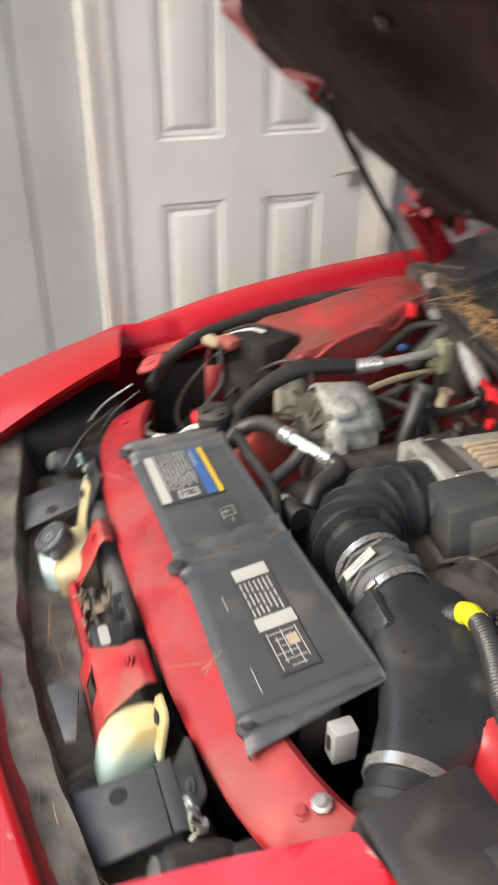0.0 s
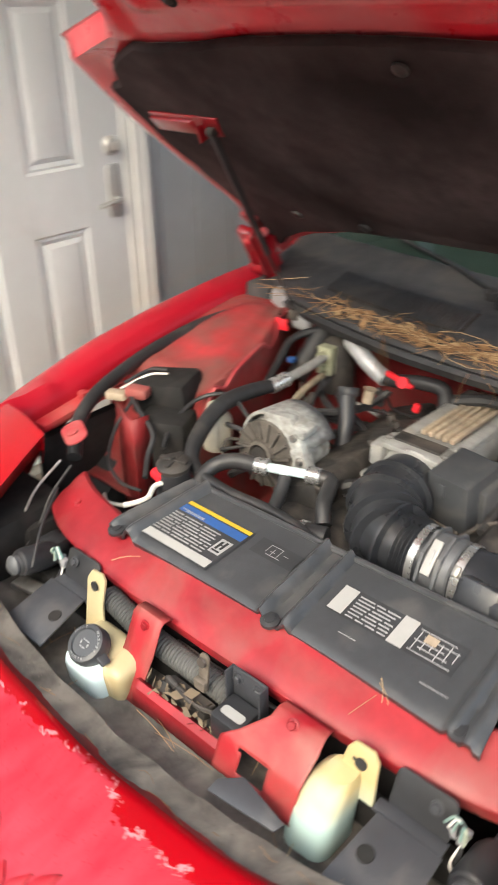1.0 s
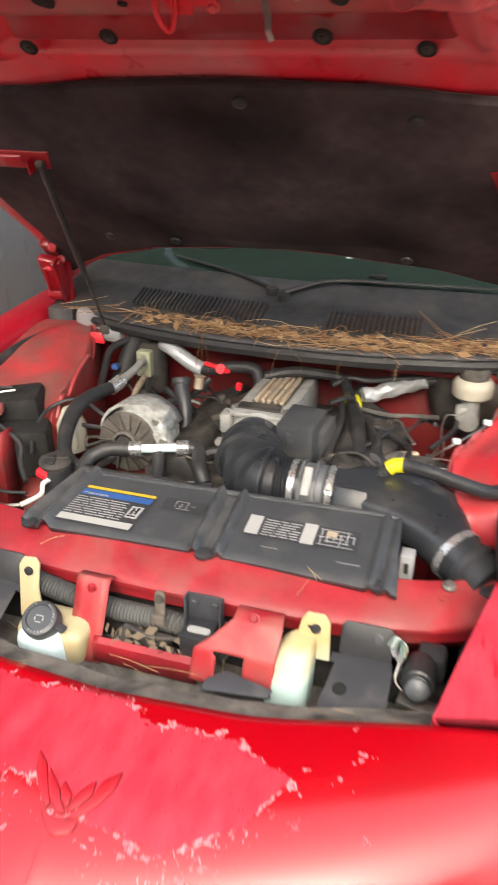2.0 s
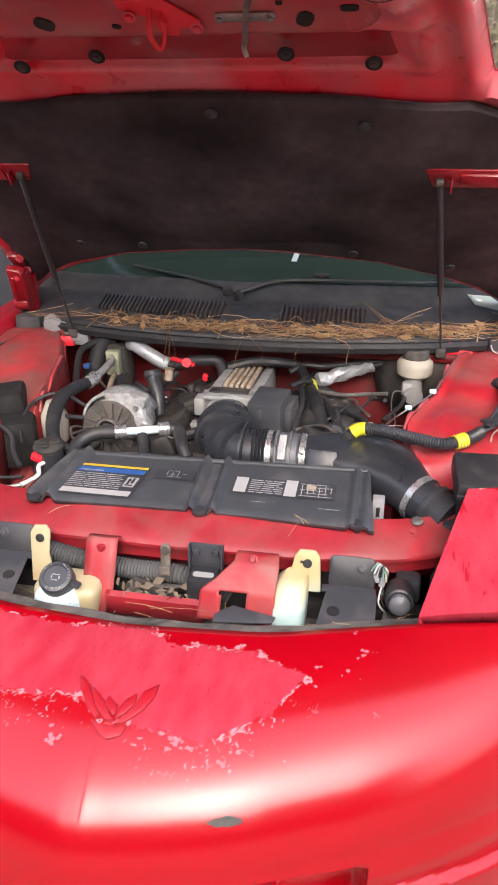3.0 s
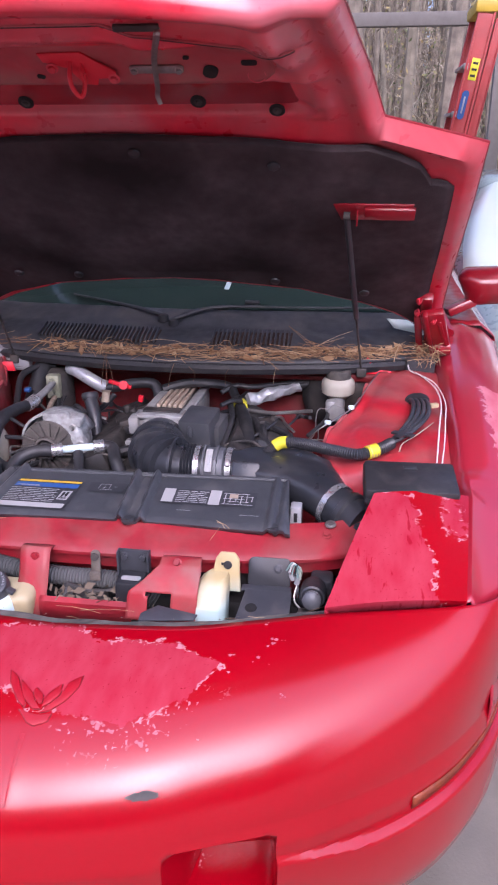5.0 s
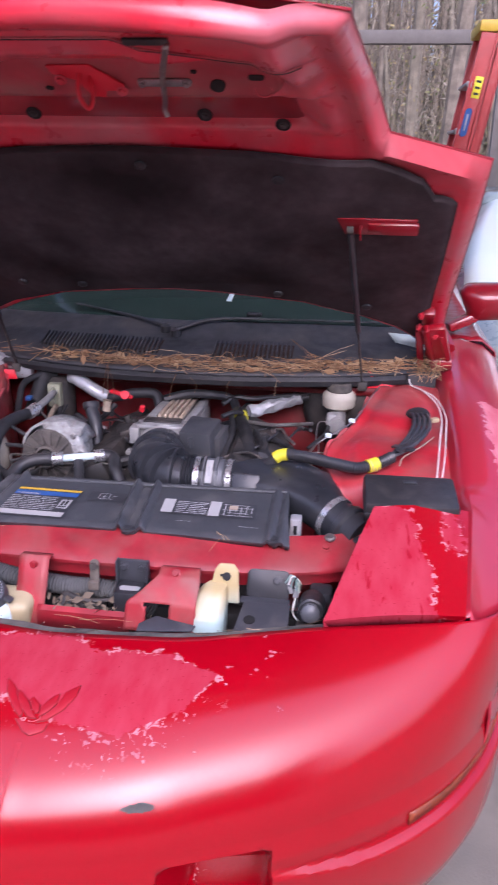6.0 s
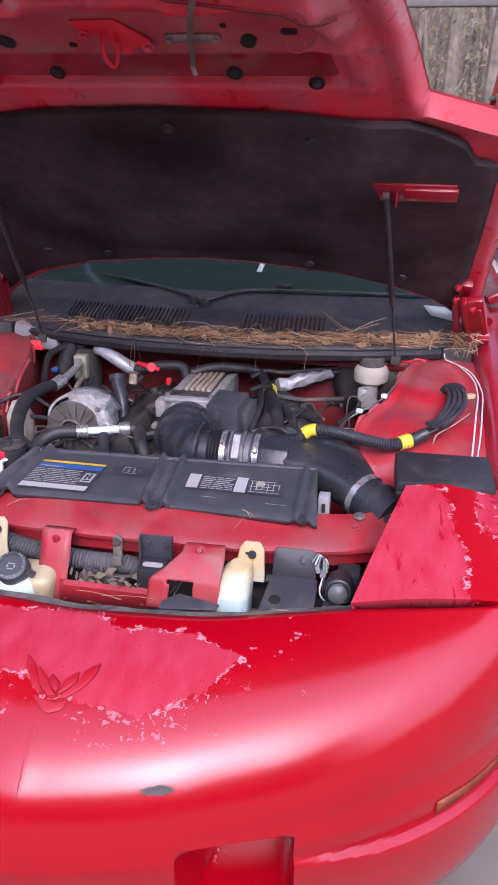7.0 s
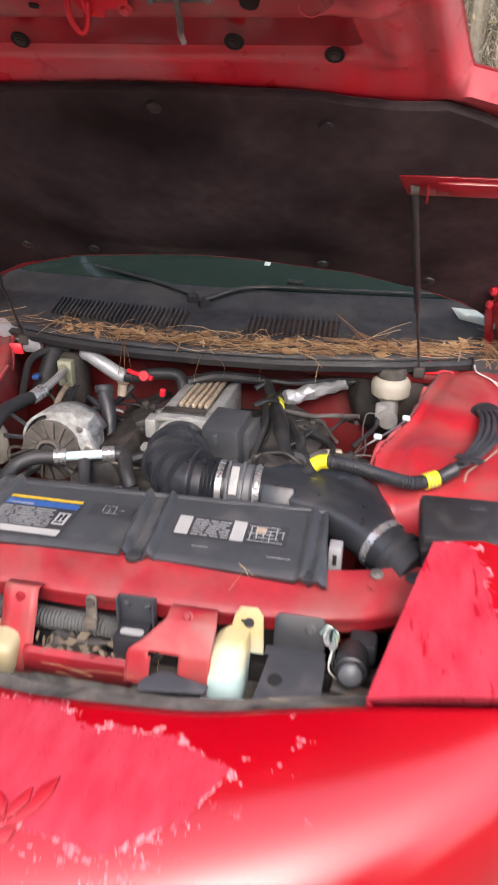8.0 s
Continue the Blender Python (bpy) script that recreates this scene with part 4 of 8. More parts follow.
def fender(sg):
    rows = []
    for k in range(70):
        y = 0.272 + k * (1.80 - 0.272) / 69
        z = smooth_table(CREST, y, 0.06)[0]
        xin = table([(0.27, 0.768), (0.57, 0.800), (0.9, 0.812), (1.5, 0.815), (1.8, 0.82)], y)[0]
        xo = table([(0.27, 0.815), (0.42, 0.885), (0.66, 0.925), (0.9, 0.938), (1.3, 0.935), (1.8, 0.93)], y)[0]
        xo = smooth_table(FLANK_R, y, 0.03)[0] if sg > 0 else xo
        zi = max(z, table([(0.27, 0.768), (0.57, 0.845), (0.62, 0.84), (0.9, 0.87), (1.8, 0.93)], y)[0]) if y < 0.7 else z - 0.004
        arch = 0.0
        r = 0.345
        if abs(y - 0.92) < r:
            arch = 0.32 + math.sqrt(r * r - (y - 0.92) ** 2)
        zb = max(0.24 if y > 0.66 else 0.44, arch)
        span = z - 0.09
        row = [(xin - 0.035, zi - 0.075), (xin - 0.03, zi - 0.03), (xin - 0.012, zi - 0.006), (xin, zi), (lerp(xin, xo, 0.35), z + 0.004), (lerp(xin, xo, 0.7), z - 0.016), (lerp(xin, xo, 0.92), z - 0.055), (xo, z - 0.11)]
        zt = z - 0.11
        for f in (0.2, 0.4, 0.6, 0.8, 1.0):
            zz = lerp(zt, min(zb, zt - 0.02), f)
            row.append((xo + 0.012 * math.sin(f * 3.1), zz))
        rows.append([(sg * x, y, zz) for x, zz in row])
    f = part("fender", grid(rows), "fender" if sg > 0 else "side_red", car, "faded red front fender with peeling clear coat", solid=0.004)
    # rail with lobes just inside the hood hinge
    part("inner_rail", join(obox((sg * 0.755, 0.62, 0.775), (sg * 0.765, 1.45, 0.865), (1, 0, 0), None, 0.05, 0.02, 0.006), *[lathe([(0.012, 0), (0.012, 0.012), (0.006, 0.014)], (sg * 0.757, yy, 0.79 + 0.10 * (yy - 0.62)), (0, 0, 1), 12) for yy in (0.75, 1.0, 1.25)]), "bay_red", f)
    return f


fender(1)
fender(-1)


def body_shell():
    """Doors, quarters, tail, roof and glass of the coupe behind the hood."""
    for sg in (1, -1):
        rows = []
        for k in range(40):
            y = 1.80 + k * 3.0 / 39
            z = table([(1.8, 0.945), (2.4, 0.955), (3.3, 0.96), (4.2, 0.94), (4.8, 0.86)], y)[0]
            xo = table([(1.8, 0.93), (2.6, 0.925), (3.5, 0.94), (4.3, 0.90), (4.65, 0.82), (4.8, 0.66)], y)[0] + (0.115 * min(1.0, (4.9 - y) / 1.5) if sg > 0 else 0.0)
            arch = 0.32 + math.sqrt(max(0.0, 0.35**2 - (y - 3.49) ** 2)) if abs(y - 3.49) < 0.35 else 0.0
            zb = max(0.22, arch)
            row = [(min(xo - 0.12, 0.81), z - 0.002), (xo - 0.07, z), (xo - 0.02, z - 0.04), (xo, z - 0.12)] + [(xo + 0.012 * math.sin(f * 3.1), lerp(z - 0.12, min(zb, z - 0.14), f)) for f in (0.25, 0.5, 0.75, 1.0)]
            rows.append([(sg * x, y, zz) for x, zz in row])
        part("side_panel", grid(rows), "red", car, solid=0.004)
    tail = [[(x * 0.66, 4.80 + 0.05 * (1 - x * x) - 0.02 * abs(zf - 0.5), lerp(0.86, 0.25, zf)) for x in [q / 10 for q in range(-10, 11)]] for zf in (0, 0.15, 0.5, 0.85, 1)]
    part("tail", grid(tail), "red", car, solid=0.004)
    deck = [[(x * w, y, z + 0.02 * (1 - x * x)) for x in [q / 10 for q in range(-10, 11)]] for y, w, z in ((3.9, 0.80, 0.95), (4.3, 0.78, 0.94), (4.7, 0.72, 0.89), (4.82, 0.64, 0.85))]
    part("rear_deck", grid(deck), "red", car, solid=0.004)
    roof = [[(x * w, y, z + 0.035 * (1 - x * x)) for x in [q / 10 for q in range(-10, 11)]] for y, w, z in ((2.32, 0.60, 1.245), (2.5, 0.61, 1.27), (2.9, 0.61, 1.275), (3.15, 0.60, 1.255))]
    part("roof", grid(roof), "red", car, solid=0.01)
    # glass
    ws = [[(x * w, y0 + 0.13 * x * x, z + 0.03 * (1 - x * x)) for x in [q / 12 for q in range(-12, 13)]] for y0, w, z in ((1.44, 0.80, 0.955), (1.75, 0.76, 1.08), (2.05, 0.69, 1.18), (2.32, 0.60, 1.243))]
    g = part("windscreen", grid(ws), "glass", car, "dark tinted windscreen with wipers at rest", solid=0.005)
    # pale patch for the glass corner's sky reflection, placed to fit the camera's view
    corner = [[Vector((0.630, 1.52, 1.019)).lerp(Vector((0.697, 1.52, 1.016)), min(1.0, f * 1.6)).lerp(Vector((0.762, 1.52, 0.974)), max(0.0, f * 1.6 - 1.0) / 0.6), Vector((0.655, 1.51, 0.990)).lerp(Vector((0.759, 1.51, 0.969)), f)] for f in (0, 0.2, 0.4, 0.625, 0.8, 1.0)]
    part("corner_reflection", grid(corner), "clear", g, "pale patch added as the glass corner's reflection", solid=0.004)
    part("sticker", obox((0.080, 1.655, 1.0745), (0.086, 1.735, 1.1055), (1, 0, 0), None, 0.018, 0.002, 0.0005), "tank_clear", g, "small pale sticker on the glass")
    rear = [[(x * w, y, z + 0.03 * (1 - x * x)) for x in [q / 10 for q in range(-10, 11)]] for y, w, z in ((3.15, 0.60, 1.253), (3.6, 0.68, 1.13), (3.92, 0.74, 0.96))]
    part("rear_window", grid(rear), "glass", car, solid=0.005)
    for sg in (1, -1):
        side = [[(sg * lerp(0.85, 0.60, f), lerp(1.72, 2.36, f) if q == 0 else lerp(3.5, 3.1, f) if q == 2 else 2.7, lerp(0.95, 1.25, f)) for f in (0, 0.25, 0.5, 0.75, 1)] for q in (0, 1, 2)]
        part("side_window", grid(side), "glass", car, solid=0.005)
        part("pillar", tube([(sg * 0.84, 1.62, 0.95), (sg * 0.74, 2.0, 1.12), (sg * 0.60, 2.33, 1.255)], 0.022, 8, 6), "red", car)
        part("mirror", mirror_shape(sg), "red", car, "red door mirror housing")
    part("cabin_floor", box((0, 2.9, 0.42), (1.6, 2.4, 0.06), 0.01), "cavity", car)
    part("dashboard", box((0, 1.98, 0.86), (1.46, 0.42, 0.16), 0.05), "plastic", car)
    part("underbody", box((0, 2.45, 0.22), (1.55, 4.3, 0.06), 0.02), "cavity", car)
    for sg in (1, -1):
        for y in (0.92, 3.49):
            w = part("wheel", lathe([(0.22, -0.11), (0.31, -0.11), (0.325, -0.08), (0.325, 0.08), (0.31, 0.11), (0.22, 0.11)], (sg * 0.79, y, 0.325), (1, 0, 0), 36, caps=False), "tyre", car)
            part("rim", lathe([(0.22, -0.10), (0.225, 0.0), (0.22, 0.10), (0.19, 0.09), (0.06, 0.06), (0.03, 0.09)], (sg * 0.79, y, 0.325), (sg, 0, 0), 30), "alu", w)


def mirror_shape(sg):
    bm = bmesh.new()
    loops = []
    for k in range(9):
        f = k / 8
        y = 1.86 + 0.13 * f
        s = [0.0, 0.72, 0.90, 0.98, 1.0, 1.0, 0.99, 0.97, 0.95][k]
        w, h = 0.115 * max(s, 0.35), 0.066 * max(s, 0.3)
        c = Vector((sg * (1.005 + 0.008 * f), y, 1.062))
        loops.append([c + Vector((sg * x * (1 - 0.25 * (z < 0)), 0, z + 0.06 * x)) for x, z in rounded(2 * w, 2 * h, min(w, h) * 0.55, 4)])
    rings(bm, loops)
    stalk = obox((sg * 0.86, 1.90, 0.965), (sg * 0.96, 1.92, 1.01), (0, 1, 0), None, 0.07, 0.035, 0.012)
    return join(bm, stalk)


body_shell()


# ---- the open hood ----
HINGE, ALONG, UNDER = Vector((0, 1.489, 0.928)), Vector((0, -0.747, 0.664)), Vector((0, -0.664, -0.747))


def hood_at(x, s, n=0.0):
    """A place on the raised hood: x across, s up from the hinge, n out of its underside."""
    return HINGE + ALONG * s + UNDER * n + Vector((x, 0, 0))


REAR = [(0.0, 0.372), (0.13, 0.362), (0.36, 0.315), (0.54, 0.225), (0.65, 0.145), (0.72, 0.07), (0.80, 0.0)]


def nose(s):
    return 1.2 * min(0.2, max(0.0, s - 1.0)) ** 2 + 0.48 * max(0.0, s - 1.2)


def crown(x, s=1.0):
    """How far the panel lies off the plane of the hood: bowed across, and falling off at the rear corners."""
    e = (x / 0.8) ** 2
    return -0.012 * (1 - e) - e * (0.020 + 0.045 * min(1.0, max(0.0, (0.72 - s) / 0.42)) ** 1.2)


def hood_skin(sculpt):
    """Columns across; rows from the rear edge to the notch, then the narrower front between the lamps."""
    xs = sorted({round(0.57 * k / 36, 4) for k in range(-36, 37)} | {sg * v for sg in (1, -1) for v in (0.60, 0.64, 0.68, 0.72, 0.75, 0.775, 0.795)})
    bm = bmesh.new()
    rear = []
    for j in range(25):
        t = j / 24
        row = []
        for x in xs:
            s0 = table(REAR, abs(x))[0]
            s1 = 0.988 if abs(x) <= 0.57 else lerp(0.988, 0.908, (abs(x) - 0.57) / 0.225)
            s = lerp(s0, s1, t)
            row.append(hood_at(x, s, nose(s) + sculpt(x, s)))
        rear.append(row)
    rings(bm, rear, close=False, caps=False)
    front = []
    for j in range(91):
        t = j / 90
        row = []
        for x in [v for v in xs if abs(v) <= 0.57]:
            f = abs(x) / 0.57
            tip = 1.49 - 0.09 * f * f
            s = lerp(0.988, tip, t)
            w = lerp(1.0, 0.845, min(1.0, (s - 0.988) / 0.42) ** 0.85)
            row.append(hood_at(x * w, s, nose(s) + sculpt(x * w, s)))
        front.append(row)
    rings(bm, front, close=False, caps=False)
    return bm


def ease(v):
    v = min(1.0, max(0.0, v))
    return v * v * (3 - 2 * v)


def seam_line(a):
    """Where the front reinforcement laps over the latch frame."""
    return lerp(1.392, 1.352, ease((a - 0.10) / 0.045)) - 0.30 * max(0.0, a - 0.15)


def under_form(x, s):
    """Pressed form of the inner panel: rim, sunk band ahead of the pad, raised latch frame."""
    a = abs(x)
    n = 0.0
    if s >= 0.988:
        edge = 0.57 * lerp(1.0, 0.845, min(1.0, (s - 0.988) / 0.42) ** 0.85) - a
    elif a > 0.57:
        edge = min(0.795 - a, lerp(0.988, 0.908, (a - 0.57) / 0.225) - s)
    else:
        edge = min(0.795 - a, math.hypot(0.57 - a, 0.988 - s))
    tip = 1.49 - 0.09 * (a / 0.48) ** 2
    side = edge
    edge = min(edge, tip - s)
    rim = max(0.0, 1 - abs(edge - 0.035) / 0.03)
    n += 0.020 * rim ** 0.7
    if s > 0.99:
        n += 0.030 * max(0.0, 1 - abs(side - 0.125) / 0.05) ** 0.8 * min(1.0, (s - 0.99) / 0.06) * ease((tip - 0.02 - s) / 0.10)
    n -= 0.02 * max(0.0, 1 - edge / 0.02) if edge < 0.02 else 0
    if s > 0.97:
        lim = ease((0.40 - a) / 0.05)
        n += 0.022 * ease((s - 1.128) / 0.022) * lim
        n -= 0.022 * ease((s - 1.008) / 0.030) * ease((1.145 - s) / 0.022) * ease((0.46 - a) / 0.06)
        n -= 0.72 * (nose(s) - nose(1.145)) * ease((s - 1.14) / 0.03) * ease((1.305 - s) / 0.03) * lim
        seam = seam_line(a)
        n += 0.015 * math.exp(-(((s - seam + 0.048) / 0.026) ** 2)) * ease((0.44 - a) / 0.06)
        n += 0.014 * ease((s - seam) / 0.008) * ease((1.47 - s) / 0.05) * ease((0.45 - a) / 0.08)
    return n


hood = part("hood", hood_skin(lambda x, s: crown(x, s) - 0.020), "red", car, "red hood propped wide open", solid=0.004)
part("inner_panel", hood_skin(lambda x, s: crown(x, s) + under_form(x, s)), "hood_red", hood, "glossy red pressed inner panel, dust and pink glare in its colour", angle=60)


def latch_frame():
    """Dust-filmed face of the latch frame, with rounded ends and a dip beside the hook."""
    rows = []
    for k in range(81):
        x = -0.365 + 0.73 * k / 80
        a = abs(x)
        r = 1 - max(0.0, (a - 0.315) / 0.05) ** 2
        dip = 0.026 * ease((0.060 - abs(x - 0.13)) / 0.02)
        lo, hi = 1.215 - 0.066 * math.sqrt(max(0.0, r)), 1.215 + (0.064 - dip) * math.sqrt(max(0.0, r))
        rows.append([hood_at(x, lerp(lo, hi, t / 12), nose(lerp(lo, hi, t / 12)) + under_form(x, lerp(lo, hi, t / 12)) + crown(x, 1.19) + 0.0022) for t in range(13)])
    part("latch_frame", grid(rows), "frame_red", hood, "dust-filmed red face of the latch frame", solid=0.001)
    lip = [hood_at(x, seam_line(abs(x)) + 0.004, nose(seam_line(abs(x))) + under_form(x, seam_line(abs(x)) + 0.010) + crown(x, 1.3) + 0.0005) for x in [-0.40 + 0.02 * q for q in range(41)]]
    part("panel_seam", tube(lip, 0.0022, 6, 2), "frame_red", hood, "chipped edge of the folded sheet")
    part("seam_gap", tube([p - ALONG * 0.005 - UNDER * 0.004 for p in lip], 0.0030, 6, 2), "cavity", hood)


latch_frame()


def hood_pad():
    xs = sorted([k / 40 * 0.735 for k in range(-40, 41)] + [0.455, -0.455, 0.648, -0.648])
    rows = []
    for j in range(97):
        t = j / 96
        row = []
        for x in xs:
            a = abs(x)
            s0 = table(REAR, min(0.8, a))[0] + 0.034
            s1 = table([(0, 0.963), (0.25, 0.953), (0.40, 0.931), (0.508, 0.925), (0.53, 0.930), (0.60, 0.900), (0.655, 0.865), (0.672, 0.815), (0.71, 0.808), (0.735, 0.79)], a)[0]
            s = lerp(s0, s1, t)
            n = 0.014 + 0.0038 * noise.noise((x * 6, s * 8, 2)) + 0.0015 * noise.noise((x * 22, s * 22, 5))
            if j in (0, 96) or a > 0.72:
                n -= 0.009
            # quilted swell
            n += 0.010 * max(0.0, 1 - ((x) / 0.40) ** 4) * max(0.0, 1 - ((s - 0.66) / 0.22) ** 4)
            row.append(hood_at(x, s, n + crown(x, s)))
        rows.append(row)
    bm = grid(rows)
    pad = part("insulation_pad", bm, "pad", hood, "dark felt insulation pad", solid=0.006)
    part("pad_binding", tube([p + UNDER * 0.001 + ALONG * 0.001 for p in rows[-1]], 0.0021, 6, 1), "deflector", pad, "frayed pale edge of the pad")
    return pad


hood_pad()
for sx, ss in ((-0.45, 0.42), (-0.27, 0.42), (0.30, 0.41), (0.55, 0.36), (0.02, 0.925), (0.33, 0.885)):
    part("pad_clip", lathe([(0.014, 0), (0.013, 0.004), (0.006, 0.007)], hood_at(sx, ss, 0.012), UNDER, 16), "rubber", hood)
for sx, ss, r in ((-0.346, 1.040, 0.004), (-0.184, 1.058, -0.002), (0.186, 1.058, -0.002), (0.348, 1.040, 0.004)):
    c = hood_at(sx, ss, r - 0.004)
    part("hood_bolt", join(lathe([(0.0165, 0), (0.0165, 0.002), (0.011, 0.003)], c, UNDER, 20)), "cavity", hood)
    part("bolt_head", bolt(c + UNDER * 0.003, UNDER, 0.0065, 0.004), "dirty_black", hood)


def on_frame(x, s, lift):
    """A place just off the latch frame, and a matrix whose z looks out of its face."""
    rise = (nose(s + 0.006) + under_form(x, s + 0.006) - nose(s - 0.006) - under_form(x, s - 0.006)) / 0.012
    rise = min(0.55, max(-0.2, rise))
    up = (ALONG + UNDER * rise).normalized()
    out = (UNDER - ALONG * rise).normalized()
    c = hood_at(x, s, nose(s) + under_form(x, s) + crown(x, s)) + out * lift
    m = Matrix((Vector((1, 0, 0)), -up, out)).transposed().to_4x4()
    m.translation = c
    return c, m


def dark_slot(x, s, w, h, rot=0.0, n=0.0):
    """A punched hole in the frame, drawn as a flat near-black plate for its shade."""
    c, m = on_frame(x, s, 0.0042 + n)
    out = [(p * math.cos(rot) - q * math.sin(rot), p * math.sin(rot) + q * math.cos(rot)) for p, q in rounded(w, h, min(w, h) * 0.45)]
    part("punched_hole", prism(out, 0.0015, m, 0), "cavity", hood)


for x, s, w, h, rot in ((0.236, 1.182, 0.028, 0.034, 0.4), (0.311, 1.205, 0.030, 0.015, 0.0), (-0.230, 1.182, 0.038, 0.028, 0.5), (-0.098, 1.174, 0.016, 0.010, 0.2), (0.196, 1.220, 0.012, 0.009, 0.0)):
    dark_slot(x, s, w, h, rot)


ring_at = hood_at(0.322, 1.168, nose(1.168) + under_form(0.322, 1.168) + crown(0.322, 1.168) + 0.003)
part("stamped_ring", tube([ring_at + Vector((0.017 * math.cos(q * 0.524), 0, 0)) + ALONG * 0.017 * math.sin(q * 0.524) for q in range(12)], 0.0012, 6, 2), "hood_red", hood, "ring stamped into the latch frame")


def strut_pocket(sg):
    c = hood_at(sg * 0.557, 0.718, 0.004)
    m = Matrix((Vector((1, 0, 0)), -ALONG, UNDER)).transposed().to_4x4()
    m.translation = c
    # plate proud of the pad; its darker red stands for the recess's shade
    p = part("strut_pocket", prism([(-0.095, -0.03), (0.095, -0.03), (0.09, 0.03), (-0.075, 0.03)] if sg > 0 else [(-0.095, -0.03), (0.095, -0.03), (0.075, 0.03), (-0.09, 0.03)], 0.004, m, 0.001), "red", hood, "red plate laid on the pad as the pocket, darkened for shade")
    part("strut_bracket", join(prism([(sg * 0.04 - 0.06, -0.018), (sg * 0.04 + 0.06, -0.018), (sg * 0.04 + 0.06, 0.022), (sg * 0.04 - 0.06, 0.022)], 0.010, m, 0.003), obox(hood_at(sg * 0.520, 0.725, 0.008), hood_at(sg * 0.520, 0.695, 0.022), (1, 0, 0), None, 0.004, 0.03, 0.001)), "red", hood)
    top, low = hood_at(sg * 0.495, 0.712, 0.014), Vector((sg * 0.555, 1.30, 0.90))
    st = part("gas_strut", tube([top, top.lerp(low, 0.60)], 0.0080, 12, 1), "plastic", hood, "black gas strut holding the hood")
    part("strut_rod", tube([top.lerp(low, 0.60), low], 0.0034, 10, 1), "dirty_black", hood)
    part("strut_end", lathe([(0.010, -0.008), (0.010, 0.008)], top, (1, 0, 0), 14), "dirty_black", hood)
    part("strut_foot", box(tuple(low), (0.03, 0.03, 0.03), 0.006), "dirty_black", hood)


strut_pocket(1)
strut_pocket(-1)


def hood_hardware():
    # red striker bracket
    s0 = 1.206
    base = hood_at(-0.016, s0, nose(s0) + under_form(-0.016, s0) - 0.006)
    m = Matrix((Vector((1, 0, 0)), -ALONG, UNDER)).transposed().to_4x4()
    m.translation = base
    br = part("striker_bracket", prism([(-0.068, -0.030), (0.016, -0.032), (0.074, 0.016), (0.068, 0.028), (0.036, 0.030), (0.030, 0.046), (0.004, 0.042), (-0.018, 0.004), (-0.062, -0.010)], 0.005, m, 0.0015), "bright_red", hood, "bright red triangular striker bracket")
    f1 = base + UNDER * 0.004
    hk = tube([f1 + Vector((-0.008, 0, 0)) - ALONG * -0.012, f1 + Vector((-0.010, 0, 0)) - ALONG * 0.005 + UNDER * 0.022, f1 + Vector((-0.008, 0, 0)) - ALONG * 0.024 + UNDER * 0.030, f1 + Vector((0.002, 0, 0)) - ALONG * 0.040 + UNDER * 0.034, f1 + Vector((0.010, 0, 0)) - ALONG * 0.034 + UNDER * 0.026, f1 + Vector((0.014, 0, 0)) - ALONG * 0.012 + UNDER * 0.006], 0.0045, 10, 5)
    gus = bmesh.new()
    rings(gus, [[f1 + Vector((dx, 0, 0)) - ALONG * a + UNDER * b for a, b in ((-0.01, 0.0), (0.035, 0.0), (0.030, 0.022), (0.0, 0.014))] for dx in (0.010, 0.014)])
    part("striker_loop", hk, "bright_red", br)
    part("striker_gusset", gus, "bright_red", br)
    for x, s in ((-0.062, 1.206), (0.05, 1.176)):
        part("bolt", bolt(hood_at(x, s, nose(s) + under_form(x, s) + 0.001), UNDER, 0.008, 0.007), "hood_red", br)
    # safety hook and its plate
    sh = 1.192
    c, m = on_frame(0.135, sh, 0.0035)
    pl = part("hook_plate", prism(rounded(0.105, 0.020, 0.008), 0.004, m, 0.001), "steel", hood, "dull steel plate of the safety hook")
    for dx in (-0.043, 0.043):
        part("bolt", bolt(c + m.to_3x3() @ Vector((dx, 0, 0.004)), m.to_3x3() @ Vector((0, 0, 1)), 0.006, 0.006), "steel", pl)
    pts = [hood_at(x, q, nose(q) + n) for x, q, n in ((0.196, 1.392, 0.030), (0.195, 1.384, 0.042), (0.176, 1.33, 0.040), (0.158, 1.27, 0.036), (0.144, 1.21, 0.034), (0.134, 1.165, 0.034), (0.128, 1.140, 0.038), (0.132, 1.126, 0.048))]
    part("safety_hook", tube(pts, [0.0056, 0.0054, 0.0052, 0.0052, 0.005, 0.0045], 8, 5, flat=0.35), "steel", hood, "bent steel safety hook")
    part("hook_slot", obox(hood_at(0.125, 1.394, nose(1.394) + 0.030), hood_at(0.200, 1.394, nose(1.394) + 0.030), ALONG, None, 0.012, 0.006, 0.002), "dirty_black", hood)


hood_hardware()


